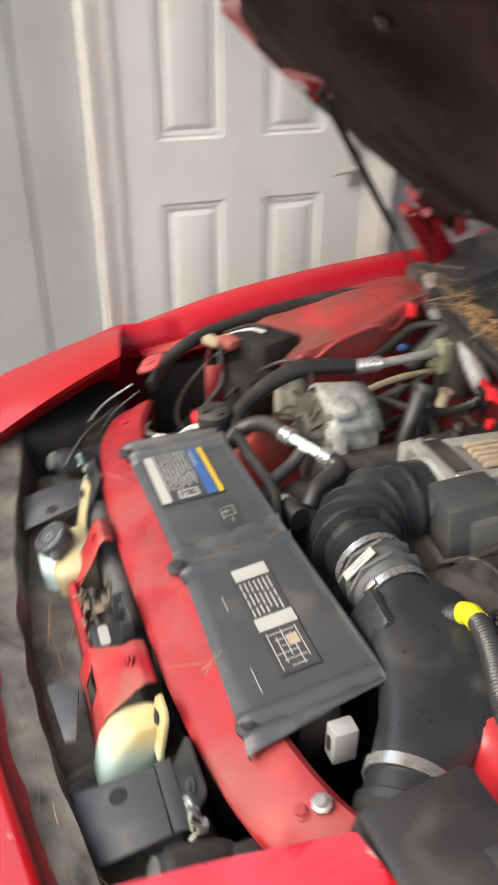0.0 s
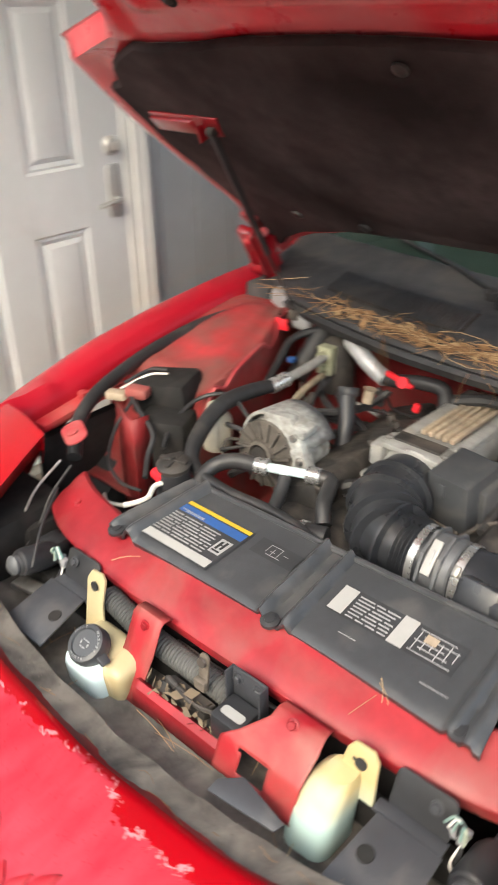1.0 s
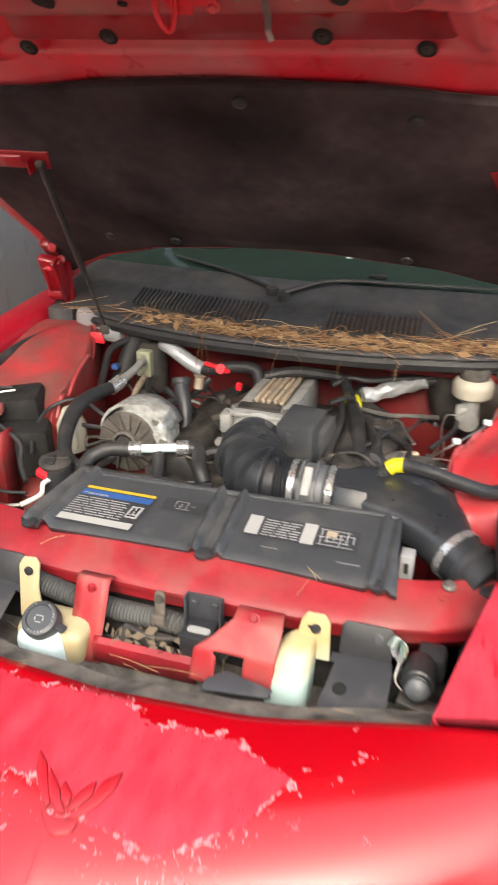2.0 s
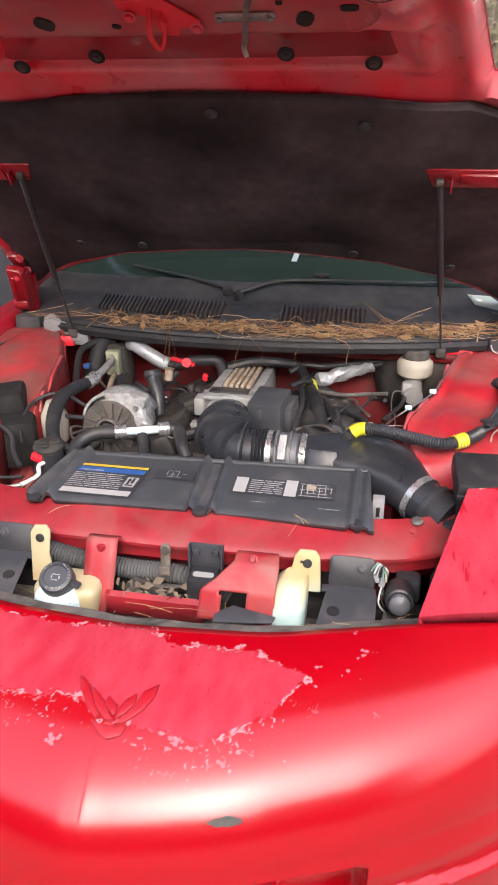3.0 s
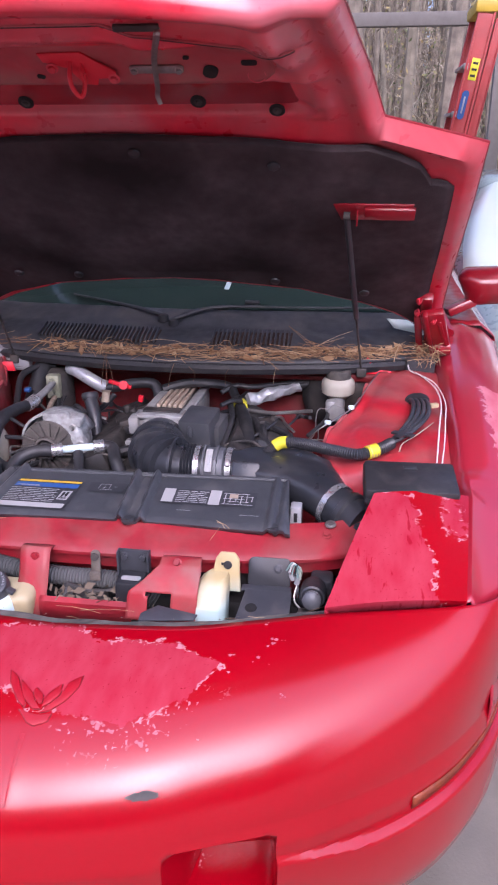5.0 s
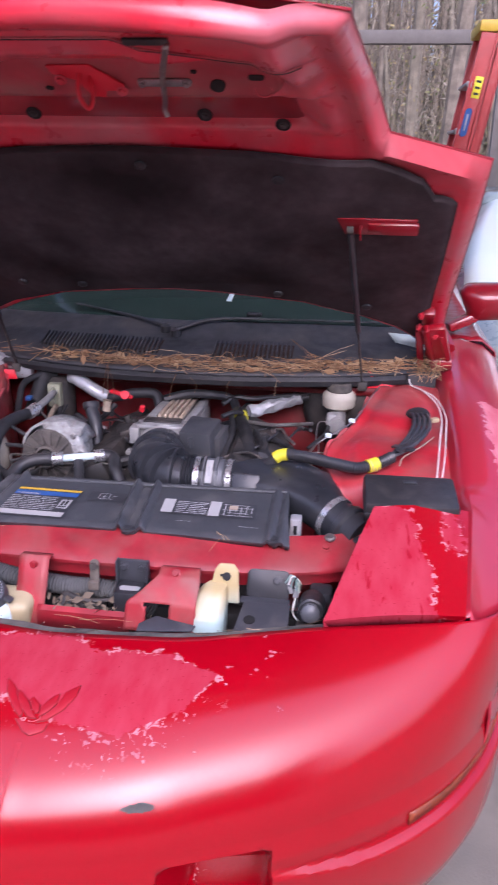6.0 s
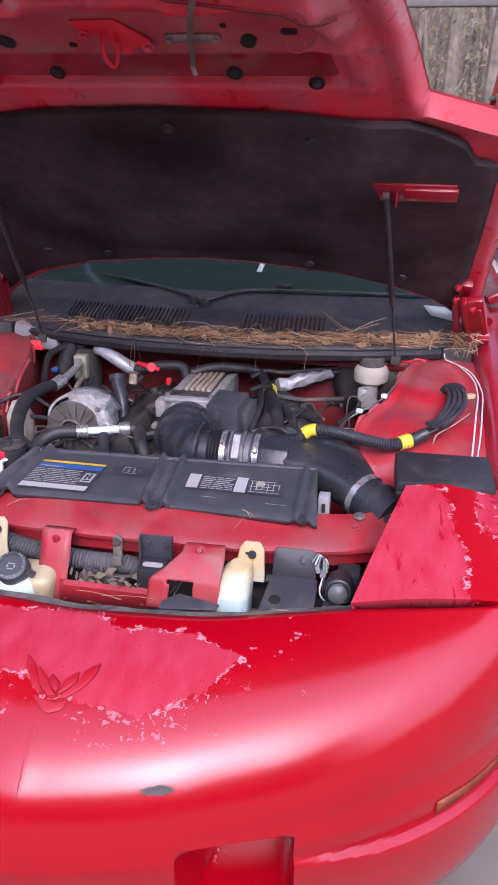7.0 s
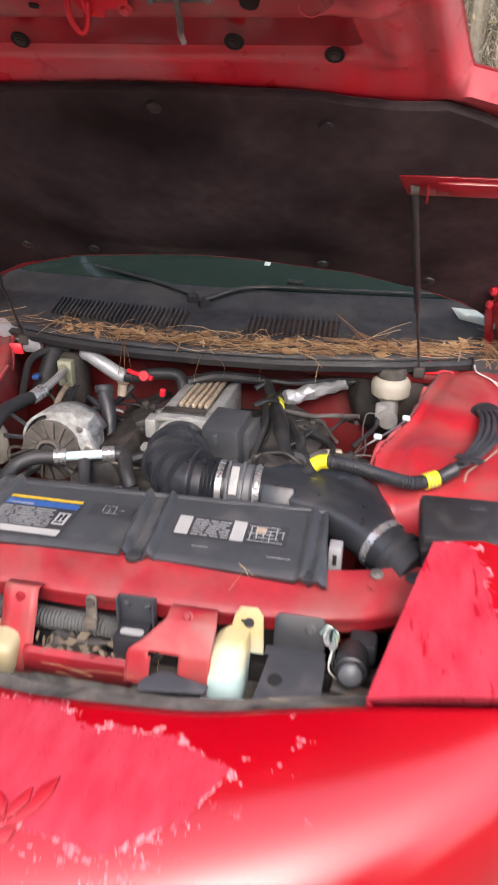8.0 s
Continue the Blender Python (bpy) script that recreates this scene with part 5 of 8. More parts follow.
def hood_hinge(sg):
    names = ("hinge_arm", "hinge_link", "hinge_casting", "casting_rib", "casting_rib", "pivot", "hinge_pad", "hinge_base")
    shapes = (
        obox((sg * 0.762, 1.50, 0.905), hood_at(sg * 0.735, 0.26, -0.045), (1, 0, 0), None, 0.016, 0.035, 0.004),
        obox((sg * 0.745, 1.45, 0.875), hood_at(sg * 0.715, 0.17, -0.03), (1, 0, 0), None, 0.022, 0.025, 0.005),
        obox((sg * 0.785 + 0.015, 1.44, 0.930), hood_at(sg * 0.735 + 0.015, 0.25, 0.004), (1, 0, 0), None, 0.070, 0.026, 0.008),
        obox((sg * 0.760 + 0.015, 1.42, 0.935), hood_at(sg * 0.713 + 0.015, 0.26, 0.016), (1, 0, 0), None, 0.014, 0.030, 0.005),
        obox((sg * 0.803 + 0.015, 1.42, 0.950), hood_at(sg * 0.760 + 0.015, 0.22, 0.012), (1, 0, 0), None, 0.012, 0.026, 0.004),
        lathe([(0.020, -0.03), (0.022, -0.02), (0.022, 0.02), (0.020, 0.03)], (sg * 0.780 + 0.015, 1.41, 0.958), (1, 0, 0), 16),
        box(tuple(hood_at(sg * 0.735, 0.24, -0.045)), (0.035, 0.07, 0.05), 0.008, (-42, 0, 0)),
        obox((sg * 0.775, 1.25, 0.865), (sg * 0.765, 1.54, 0.885), (1, 0, 0), None, 0.04, 0.03, 0.008))
    h = part("hood_hinge", shapes[2], "red", car, "red hood hinge")
    for q, bm in enumerate(shapes):
        if q != 2:
            part(names[q], bm, "red", h)
    for p in ((sg * 0.74, 1.45, 0.89), tuple(hood_at(sg * 0.714, 0.20, -0.02)), tuple(hood_at(sg * 0.714, 0.26, -0.025)), tuple(hood_at(sg * 0.745 + 0.015, 0.22, 0.016)), tuple(hood_at(sg * 0.755 + 0.015, 0.14, 0.018))):
        part("hinge_bolt", bolt(p, (-sg, -0.5, 0.2), 0.009, 0.008), "hood_red", h)


hood_hinge(1)
hood_hinge(-1)

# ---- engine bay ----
# near-black lining that stands in for the shade deep in the bay
part("bay_floor", box((0, 0.95, 0.30), (1.45, 1.25, 0.04), 0.01), "cavity", car, "near-black floor of the engine bay, shade in its colour")
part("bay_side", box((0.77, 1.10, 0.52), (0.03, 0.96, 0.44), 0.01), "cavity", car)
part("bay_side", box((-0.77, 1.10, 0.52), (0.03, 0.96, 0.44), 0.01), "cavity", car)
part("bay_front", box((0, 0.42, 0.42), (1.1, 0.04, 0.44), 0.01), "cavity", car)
part("firewall", join(box((0, 1.42, 0.66), (1.52, 0.03, 0.50), 0.01), box((0, 1.36, 0.875), (1.40, 0.10, 0.03), 0.012)), "dark_red", car, "red firewall with its shade put into the colour")


# ---- crossbar and front compartment ----
BAR_Y = [(0.0, 0.421), (0.15, 0.422), (0.25, 0.426), (0.35, 0.436), (0.46, 0.456), (0.53, 0.485), (0.60, 0.530)]


def crossbar():
    rows = []
    for k in range(81):
        x = -0.540 + 1.125 * k / 80
        y = smooth_table(BAR_Y, abs(x), 0.04)[0]
        sag = 0.004 * noise.noise((x * 5, 0, 3))
        drop = 0.012 * max(0.0, abs(x) - 0.42) / 0.16
        rows.append([(x, y + dy, 0.730 - drop * 0.3 + dz + sag) for dy, dz in ((0.035, -0.075), (0.028, -0.030), (0.006, -0.016), (-0.003, -0.012), (-0.003, -0.005), (0.002, 0.001), (0.008, 0.005), (0.028, 0.018), (0.045, 0.022), (0.062, 0.032), (0.085, 0.038), (0.095, 0.032), (0.095, -0.05))])
    bar = part("crossbar", grid(rows), "bar_red", car, "dusty faded red radiator crossbar", solid=0.003)
    for x in (-0.47, 0.49, 0.21, -0.12):
        y = table(BAR_Y, abs(x))[0]
        part("bolt", bolt((x, y + 0.05 if abs(x) > 0.3 else y + 0.026, 0.752 if abs(x) > 0.3 else 0.700), (0, -0.3, 1) if abs(x) > 0.3 else (0, -1, 0), 0.008), "bar_red", bar)
    part("lower_rail", grid([[(x, table(BAR_Y, abs(x))[0] + 0.012 + dy, z) for dy, z in ((0.01, 0.722), (0.0, 0.712), (0.002, 0.684), (0.018, 0.676))] for x in [q / 20 * 0.56 for q in range(-20, 21)]]), "bar_red", bar, solid=0.003)


crossbar()


def cover_z(y):
    return 0.773 + (y - 0.475) * 0.150


def sight_cover():
    """The black radiator cover with its raised ribs and end lips."""
    rows = []
    ny, nx = 24, 150
    for j in range(ny + 1):
        t = j / ny
        row = []
        for i in range(nx + 1):
            s = i / nx
            x = lerp(lerp(-0.334, 0.412, s), lerp(-0.292, 0.392, s), t)
            front = 0.480 + 0.012 * math.sin(s * math.pi) - 0.006 * (1 if abs(x - 0.055) < 0.03 else 0)
            y = lerp(front, 0.662 + 0.016 * s, t)
            z = cover_z(y)
            for c, w, h in ((0.028 + 0.02 * (0.6 - y), 0.012, 0.017), (0.074 + 0.02 * (0.6 - y), 0.012, 0.017), (-0.258 - 0.16 * (0.66 - y), 0.013, 0.019), (-0.300 - 0.16 * (0.66 - y), 0.012, 0.015), (0.366, 0.011, 0.010), (0.392, 0.010, 0.008)):
                z += h * max(0.0, 1 - (abs(x - c) / w) ** 2.5) if abs(x - c) < w else 0.0
            if 0.030 < x - 0.02 * (0.6 - y) < 0.072:
                z -= 0.004
            z += 0.0005 * noise.noise((x * 9, y * 9, 1))
            if t < 0.06:
                z -= 0.005 * (1 - t / 0.06)
            row.append((x, y, z))
        rows.append(row)
    rows.append([(x, y + 0.004, z - 0.02) for x, y, z in rows[-1]])
    rows = [[(x, y + 0.002, z - 0.010) for x, y, z in rows[0]]] + rows
    cov = part("radiator_cover", grid(rows), "cover", car, "grey-black plastic radiator cover with service labels", angle=55, solid=0.003)
    part("rear_lip", tube([(-0.285, 0.664, 0.80), (0.0, 0.668, 0.803), (0.39, 0.678, 0.806)], 0.006, 8, 8), "cover", cov)
    for x, y in ((0.05, 0.488), (0.375, 0.492), (-0.318, 0.484)):
        part("push_pin", lathe([(0.016, -0.004), (0.016, 0.002), (0.009, 0.004), (0.009, 0.006)], (x, y, cover_z(y)), (0, -0.12, 1), 18), "plastic", cov)

    def decal(name, x0, x1, y0, y1, material, lift=0.0035, parent=None, skew=0.0, label=""):
        bm = bmesh.new()
        n = 3
        if skew == sk:
            x0, x1 = -0.191 + (x0 + 0.194) * 0.92, -0.191 + (x1 + 0.194) * 0.92
        loops = [[(lerp(x0, x1, i / n) + skew * (y - 0.54), y, cover_z(y) + lift) for i in range(n + 1)] for y in (y0 - 0.009, (y0 + y1) / 2 - 0.009, y1 - 0.009)]
        rings(bm, loops, close=False, caps=False)
        ob = part(name, bm, material, parent or cov, label)
        return ob

    sk = 0.12
    l1 = decal("service_label", -0.288, -0.100, 0.512, 0.628, "dark_label", 0.0030, skew=sk, label="blue, yellow and white service label")
    decal("yellow_band", -0.272, -0.103, 0.617, 0.625, "yellow", 0.0042, l1, sk)
    decal("blue_band", -0.276, -0.104, 0.596, 0.614, "blue", 0.0042, l1, sk)
    decal("white_band", -0.286, -0.104, 0.515, 0.533, "white", 0.0042, l1, sk)
    r = random.Random(3)
    for k in range(4):
        x0 = -0.268 + 0.05 * r.random()
        decal("text_bar", x0, x0 + r.uniform(0.03, 0.05), 0.598 + 0.003 * (k % 2), 0.600 + 0.003 * (k % 2), "faint", 0.0048, l1, sk)
    for k in range(8):
        y = 0.538 + k * 0.0070
        x0 = -0.278
        while x0 < -0.150:
            x1 = min(-0.140, x0 + r.uniform(0.014, 0.050))
            decal("text_bar", x0, x1, y, y + 0.0024, "faint", 0.0046, l1, sk)
            x0 = x1 + 0.004
    decal("picture_box", -0.136, -0.108, 0.548, 0.584, "faint", 0.0046, l1, sk)
    for q, (xa, xb, ya, yb) in enumerate(((-0.132, -0.112, 0.552, 0.556), (-0.130, -0.124, 0.558, 0.578), (-0.120, -0.114, 0.560, 0.580), (-0.126, -0.116, 0.568, 0.571))):
        decal("picture_bar", xa, xb, ya, yb, "ink", 0.0052 + 0.0001 * q, l1, sk)
    l2 = decal("diagram_label", -0.082, 0.008, 0.592, 0.630, "dark_label", 0.0032, skew=sk * 0.5, label="small dark diagram label")
    for a, b, c, d in ((-0.056, -0.030, 0.6215, 0.6230), (-0.052, -0.022, 0.5995, 0.6010), (-0.056, -0.0545, 0.604, 0.6230), (-0.031, -0.0295, 0.6005, 0.6230), (-0.048, -0.038, 0.608, 0.6095), (-0.0435, -0.042, 0.5995, 0.617), (-0.022, -0.012, 0.612, 0.6135)):
        decal("diagram_line", a, b, c, d, "faint", 0.0042, l2, sk * 0.5)
    l3 = decal("emission_label", 0.104, 0.325, 0.566, 0.624, "dark_label", 0.0032, label="dark emission label with white blocks")
    decal("white_block", 0.106, 0.133, 0.568, 0.622, "white", 0.0042, l3)
    decal("white_block", 0.216, 0.242, 0.566, 0.624, "white", 0.0042, l3)
    for k in range(7):
        y = 0.570 + k * 0.0072
        x0 = 0.139
        while x0 < 0.205:
            x1 = min(0.212, x0 + r.uniform(0.012, 0.034))
            decal("text_bar", x0, x1, y, y + 0.0026, "faint", 0.0042, l3)
            x0 = x1 + 0.004
    for k in range(5):
        y = 0.572 + k * 0.0105
        decal("diagram_line", 0.248 + 0.012 * (k % 2), 0.318 - 0.01 * (k % 3), y, y + 0.0018, "faint", 0.0042, l3)
    for k in range(6):
        x = 0.252 + k * 0.0125
        decal("diagram_line", x, x + 0.0018, 0.574 + 0.006 * (k % 3), 0.612 - 0.005 * (k % 2), "faint", 0.0043, l3)
    decal("stain", 0.262, 0.282, 0.596, 0.612, "rusty", 0.0045, l3)
    decal("scuff", 0.150, 0.182, 0.5385, 0.540, "faint", 0.0036)
    decal("scuff", 0.300, 0.345, 0.5335, 0.535, "faint", 0.0036, skew=0.4)
    # white clip tag at the end
    part("white_tag", join(box((0.416, 0.604, 0.752), (0.026, 0.034, 0.056), 0.003)), "grey_label", cov, "white plastic clip with dark slot")
    part("tag_slot", box((0.416, 0.5858, 0.755), (0.008, 0.003, 0.022), 0.0008), "ink", cov)


sight_cover()


def washer_bottle():
    b = part("washer_bottle", join(
        box((-0.195, 0.355, 0.580), (0.125, 0.085, 0.19), 0.022, (6, 0, 0), 3),
        box((-0.150, 0.350, 0.625), (0.055, 0.08, 0.10), 0.02, (6, 8, 0), 3),
        prism([(-0.022, -0.090), (0.026, -0.090), (0.016, -0.03), (0.020, 0.02), (0.012, 0.032), (-0.012, 0.032), (-0.022, 0.015)], 0.006, pose(-0.262, 0.392, 0.728, 78, 0, 8), 0.002)), "tank", car, "yellowed washer bottle with dark cap")
    part("fluid_window", box((-0.200, 0.326, 0.617), (0.096, 0.076, 0.11), 0.024, (6, 0, 0), 3), "tank_clear", b, "pale blue translucent lower bottle")
    ax = Vector((0.05, -0.52, 0.85))
    c = Vector((-0.200, 0.324, 0.674))
    cap = part("filler_cap", join(lathe([(0.028, 0), (0.035, 0.004), (0.035, 0.022), (0.032, 0.029), (0.025, 0.031), (0.023, 0.028), (0.0, 0.028)], c, ax, 32), obox(c + ax * 0.018 + Vector((0.025, 0, 0)), c + ax * 0.013 + Vector((0.048, -0.004, -0.008)), (0, 1, 0), None, 0.018, 0.008, 0.003)), "cover", b, "dusty dark grey filler cap")
    u = Vector((1, 0, 0))
    w = ax.normalized().cross(u)
    for dx, dy, wd, ht in ((0.0, 0.004, 0.020, 0.003), (-0.008, -0.002, 0.003, 0.010), (0.008, -0.002, 0.003, 0.010), (0.0, -0.008, 0.016, 0.003)):
        part("cap_mark", box(tuple(c + ax.normalized() * 0.0290 + u * dx + w * dy), (wd * 0.8, ht * 0.6, 0.001), 0.0003, (31, 0, 0)), "faint", cap)
    for word, a0 in (("WASHER", 1.15), (("F", "L", "U", "I", "D"), -1.0), ("ONLY", 2.9)):
        for k, ch in enumerate(word):
            a = a0 - 0.24 * k
            cu = bpy.data.curves.new("letter", "FONT")
            cu.body, cu.size, cu.align_x, cu.align_y, cu.extrude = ch, 0.0068, "CENTER", "CENTER", 0.0002
            ob = new("letter", cu)
            out_ = math.cos(a) * u + math.sin(a) * w
            run = math.sin(a) * u - math.cos(a) * w
            m = Matrix((run, out_, ax.normalized())).transposed().to_4x4()
            m.translation = c + ax.normalized() * 0.0314 + out_ * 0.0270
            ob.matrix_world = m
            ob.parent = cap
            cu.materials.append(M["faint"])
    # black disc laid on for the dark inside of the hole
    part("mount_hole", lathe([(0.009, 0), (0.009, 0.002), (0.006, 0.003)], (-0.262, 0.3845, 0.735), (0, -1, 0.2), 16), "ink", b)


washer_bottle()


def coolant_tank():
    def shell(secs):
        return rings(bmesh.new(), [[(cx + x, cy + y, z) for x, y in rounded(w, d, min(0.022, w * 0.42, d * 0.42), 4)] for z, w, d, cx, cy in secs])

    upper = shell(((0.668, 0.073, 0.085, 0.2585, 0.362), (0.690, 0.068, 0.078, 0.261, 0.369), (0.708, 0.058, 0.064, 0.266, 0.376), (0.718, 0.042, 0.046, 0.270, 0.381)))
    tab = prism([(-0.035, -0.06), (0.030, -0.06), (0.026, 0.012), (0.016, 0.026), (-0.014, 0.026), (-0.024, 0.012), (-0.03, -0.02)], 0.008, pose(0.288, 0.404, 0.732, 80, 0, 0), 0.003)
    t = part("coolant_tank", join(upper, tab), "tank_stain", car, "yellowed plastic coolant tank with an aqua lower half")
    part("lower_shell", shell(((0.40, 0.074, 0.085, 0.254, 0.340), (0.50, 0.076, 0.09, 0.254, 0.342), (0.60, 0.0745, 0.09, 0.256, 0.350), (0.640, 0.074, 0.0885, 0.257, 0.356), (0.6685, 0.0725, 0.0845, 0.2585, 0.362))), "tank_stain", t, "aqua-tinted translucent lower half")
    # hole drawn as a black disc and bar, its shade in the colour
    part("mount_hole", join(lathe([(0.009, 0), (0.009, 0.003), (0.005, 0.004)], (0.290, 0.395, 0.733), (0, -1, 0.2), 16), box((0.283, 0.3945, 0.735), (0.014, 0.002, 0.006), 0.001)), "ink", t)
    part("mould_seam", tube([(0.2215, 0.350, 0.56), (0.2215, 0.356, 0.64), (0.226, 0.362, 0.68), (0.240, 0.374, 0.708)], 0.0022, 6, 5), "tank_stain", t)


coolant_tank()


def front_brackets():
    def strip(name, pts, x0, x1, material, label="", th=0.003):
        bm = grid([[(lerp(x0, x1, i / 4), y, z) for i in range(5)] for y, z in pts])
        return part(name, bm, material, car, label, solid=th)

    s = strip("hood_stop_bracket", [(0.414, 0.740), (0.396, 0.744), (0.387, 0.738), (0.368, 0.695), (0.340, 0.648), (0.324, 0.60)], -0.162, -0.096, "bracket_red", "dusty red upright bracket strip")
    part("bolt", bolt((-0.129, 0.3835, 0.727), (0, -1, 0.2), 0.007), "bar_red", s)
    s2 = part("strap", join(prism(rounded(0.020, 0.072, 0.0095), 0.004, pose(0.006, 0.385, 0.715, 84, 0, 0), 0.001), box((0.006, 0.375, 0.695), (0.024, 0.012, 0.02), 0.003)), "strap", car, "rusty steel strap tab")
    part("strap_head", lathe([(0.009, 0), (0.008, 0.004)], (0.006, 0.380, 0.738), (0, -1, 0.1), 14), "dirty_black", s2)
    bb = part("black_bracket", join(box((0.088, 0.398, 0.722), (0.068, 0.006, 0.062), 0.003), box((0.055, 0.390, 0.716), (0.004, 0.02, 0.075), 0.001), box((0.121, 0.390, 0.716), (0.004, 0.02, 0.075), 0.001)), "grey_plate", car, "black steel bracket with two bolts")
    for x in (0.068, 0.108):
        part("bolt", bolt((x, 0.395, 0.736), (0, -1, 0), 0.007), "grey_plate", bb)
    sb = part("sensor_box", box((0.088, 0.365, 0.680), (0.058, 0.055, 0.050), 0.006), "plastic", car, "black sensor box with a worn white top")
    part("worn_top", prism(rounded(0.042, 0.016, 0.006), 0.0015, pose(0.09, 0.358, 0.7055, 0, 0, 0), 0), "white", sb)
    # red horn bracket sheet with a square hole
    rows = []
    for j in range(25):
        t = j / 24
        y, z = table([(0, 0.410, 0.738), (0.12, 0.392, 0.742), (0.25, 0.375, 0.735), (0.7, 0.330, 0.695), (1.0, 0.312, 0.635)], t)
        xl = table([(0, 0.150), (0.25, 0.148), (0.55, 0.115), (0.72, 0.090), (1, 0.086)], t)[0]
        xr = table([(0, 0.232), (0.3, 0.238), (1, 0.236)], t)[0]
        rows.append([(lerp(xl, xr, i / 24), y, z) for i in range(25)])
    bm = bmesh.new()
    vv = [[bm.verts.new(p) for p in r] for r in rows]
    for j in range(24):
        for i in range(24):
            x, _, z = [sum(vv[a][b].co[q] for a in (j, j + 1) for b in (i, i + 1)) / 4 for q in range(3)]
            if 0.130 < x < 0.182 and 0.655 < z < 0.692:
                continue
            bm.faces.new((vv[j][i], vv[j][i + 1], vv[j + 1][i + 1], vv[j + 1][i]))
    hb = part("horn_bracket", bm, "bracket_red", car, "dusty red bracket with a square hole", solid=0.003)
    part("bolt", bolt((0.185, 0.380, 0.738), (0, -0.8, 0.6), 0.007), "bar_red", hb)
    part("tie_rail", grid([[(x, y, z) for y, z in ((0.345, 0.655), (0.335, 0.662), (0.325, 0.655), (0.322, 0.615))] for x in [q / 16 * 0.20 - 0.105 for q in range(17)]]), "bar_red", car, "thin dusty red lower rail", solid=0.003)
    # dusty air deflector behind the bumper lip
    rows = []
    for k in range(49):
        u = -0.58 + 1.16 * k / 48
        e = bumper_point(u, 0)
        wob = 0.006 * noise.noise((u * 14, 0, 0))
        rows.append([(e.x, e.y + 0.008, e.z - 0.040), (e.x, e.y + 0.010, e.z - 0.024), (e.x, e.y + 0.034 + wob, e.z - 0.028 + wob * 0.5), (e.x, e.y + 0.062 + wob, e.z - 0.034), (e.x, e.y + 0.064 + wob, e.z - 0.055), (e.x, e.y + 0.082, e.z - 0.14)])
    part("air_deflector", grid(rows), "deflector", car, "dusty grey plastic deflector behind the bumper edge", solid=0.004)
    part("deflector_flap", prism([(0, 0), (0.11, 0.012), (0.115, 0.028), (0.03, 0.045), (0.0, 0.02)], 0.004, pose(0.13, 0.262, 0.668, 12, 0, 0), 0.001), "grey_plate", car)
    part("lower_tray", grid([[(x, y, 0.605 + 0.012 * noise.noise((x * 9, y * 9, 4)) - 0.25 * max(0, y - 0.40)) for x in [q / 40 * 0.56 for q in range(-40, 41)]] for y in [0.22 + 0.02 * q for q in range(12)]]), "deflector", car, "dusty grey-brown tray under the latch", solid=0.003)
    # corrugated hose behind the brackets
    part("drain_hose", tube([(-0.27, 0.415, 0.690), (-0.16, 0.408, 0.674), (-0.06, 0.408, 0.667), (0.02, 0.406, 0.668), (0.08, 0.406, 0.650), (0.13, 0.406, 0.62)], 0.019, 12, 6, corr=0.003, pitch=0.007), "grey_hose", car, "dusty grey corrugated hose")
    lk = part("hood_latch", join(box((-0.02, 0.37, 0.645), (0.10, 0.03, 0.03), 0.006), box((-0.035, 0.36, 0.665), (0.05, 0.012, 0.025), 0.006, (0, 20, 0)), tube([(-0.06, 0.362, 0.675), (0.0, 0.355, 0.668), (0.05, 0.362, 0.672)], 0.004, 8, 5), lathe([(0.016, 0), (0.016, 0.012), (0.008, 0.016)], (-0.055, 0.36, 0.655), (0, -1, 0.3), 16), box((0.03, 0.36, 0.62), (0.03, 0.02, 0.05), 0.004)), "dirty_black", car, "rusty grimy hood latch")
    part("latch_plate", box((0.03, 0.430, 0.62), (0.28, 0.01, 0.11), 0.004), "dirty_black", lk)
    for sg in (1, -1):
        px = 0.372 if sg > 0 else 0.334
        base = part("lamp_plate", join(
            prism([(-0.055, -0.055), (0.055, -0.055), (0.055, 0.055), (-0.042, 0.055)] if sg > 0 else [(-0.055, -0.055), (0.055, -0.055), (0.042, 0.055), (-0.055, 0.055)], 0.004, pose(sg * px, 0.325, 0.674, 12, 0, 0), 0.0015),
            obox((sg * px, 0.380, 0.684), (sg * px, 0.402, 0.684), (1, 0, 0), None, 0.104, 0.004, 0.001)), "grey_plate", car, "grey-black steel headlamp mount plate")
        part("plate_back", prism(rounded(0.090, 0.066, 0.012), 0.005, pose(sg * (px + 0.004), 0.416, 0.708, 70, 0, 0), 0.0015), "plastic", base, "dark upright back of the mount plate")
        # near-black disc on the plate in place of a shaded hole
        part("plate_hole", lathe([(0.0125, 0), (0.0115, 0.0016)], (sg * (px - 0.024), 0.326, 0.6782), (0, -0.2, 1), 20), "cavity", base)
        part("bolt", bolt((sg * (px + 0.023), 0.412, 0.722), (0, -0.88, 0.47), 0.007), "grey_plate", base)
        mo = part("lamp_motor", join(lathe([(0.022, 0.08), (0.027, 0.065), (0.028, 0.010), (0.026, 0.0), (0.022, -0.002), (0.020, -0.008), (0.010, -0.014), (0.0, -0.015)], (sg * 0.470, 0.362, 0.688), (0, 1, -0.25), 28), box((sg * 0.486, 0.45, 0.668), (0.05, 0.05, 0.05), 0.010)), "plastic", car, "round black headlamp motor")
        part("motor_cap", lathe([(0.0185, 0.0), (0.0195, 0.006), (0.012, 0.012), (0.0, 0.014)], (sg * 0.470, 0.352, 0.6905), (0, -1, 0.25), 24), "meter", mo, "grey-blue end cap")
        part("motor_bracket", obox((sg * (px + 0.068), 0.37, 0.645), (sg * (px + 0.158), 0.36, 0.635), (0, 1, 0), None, 0.03, 0.012, 0.003), "steel", mo)
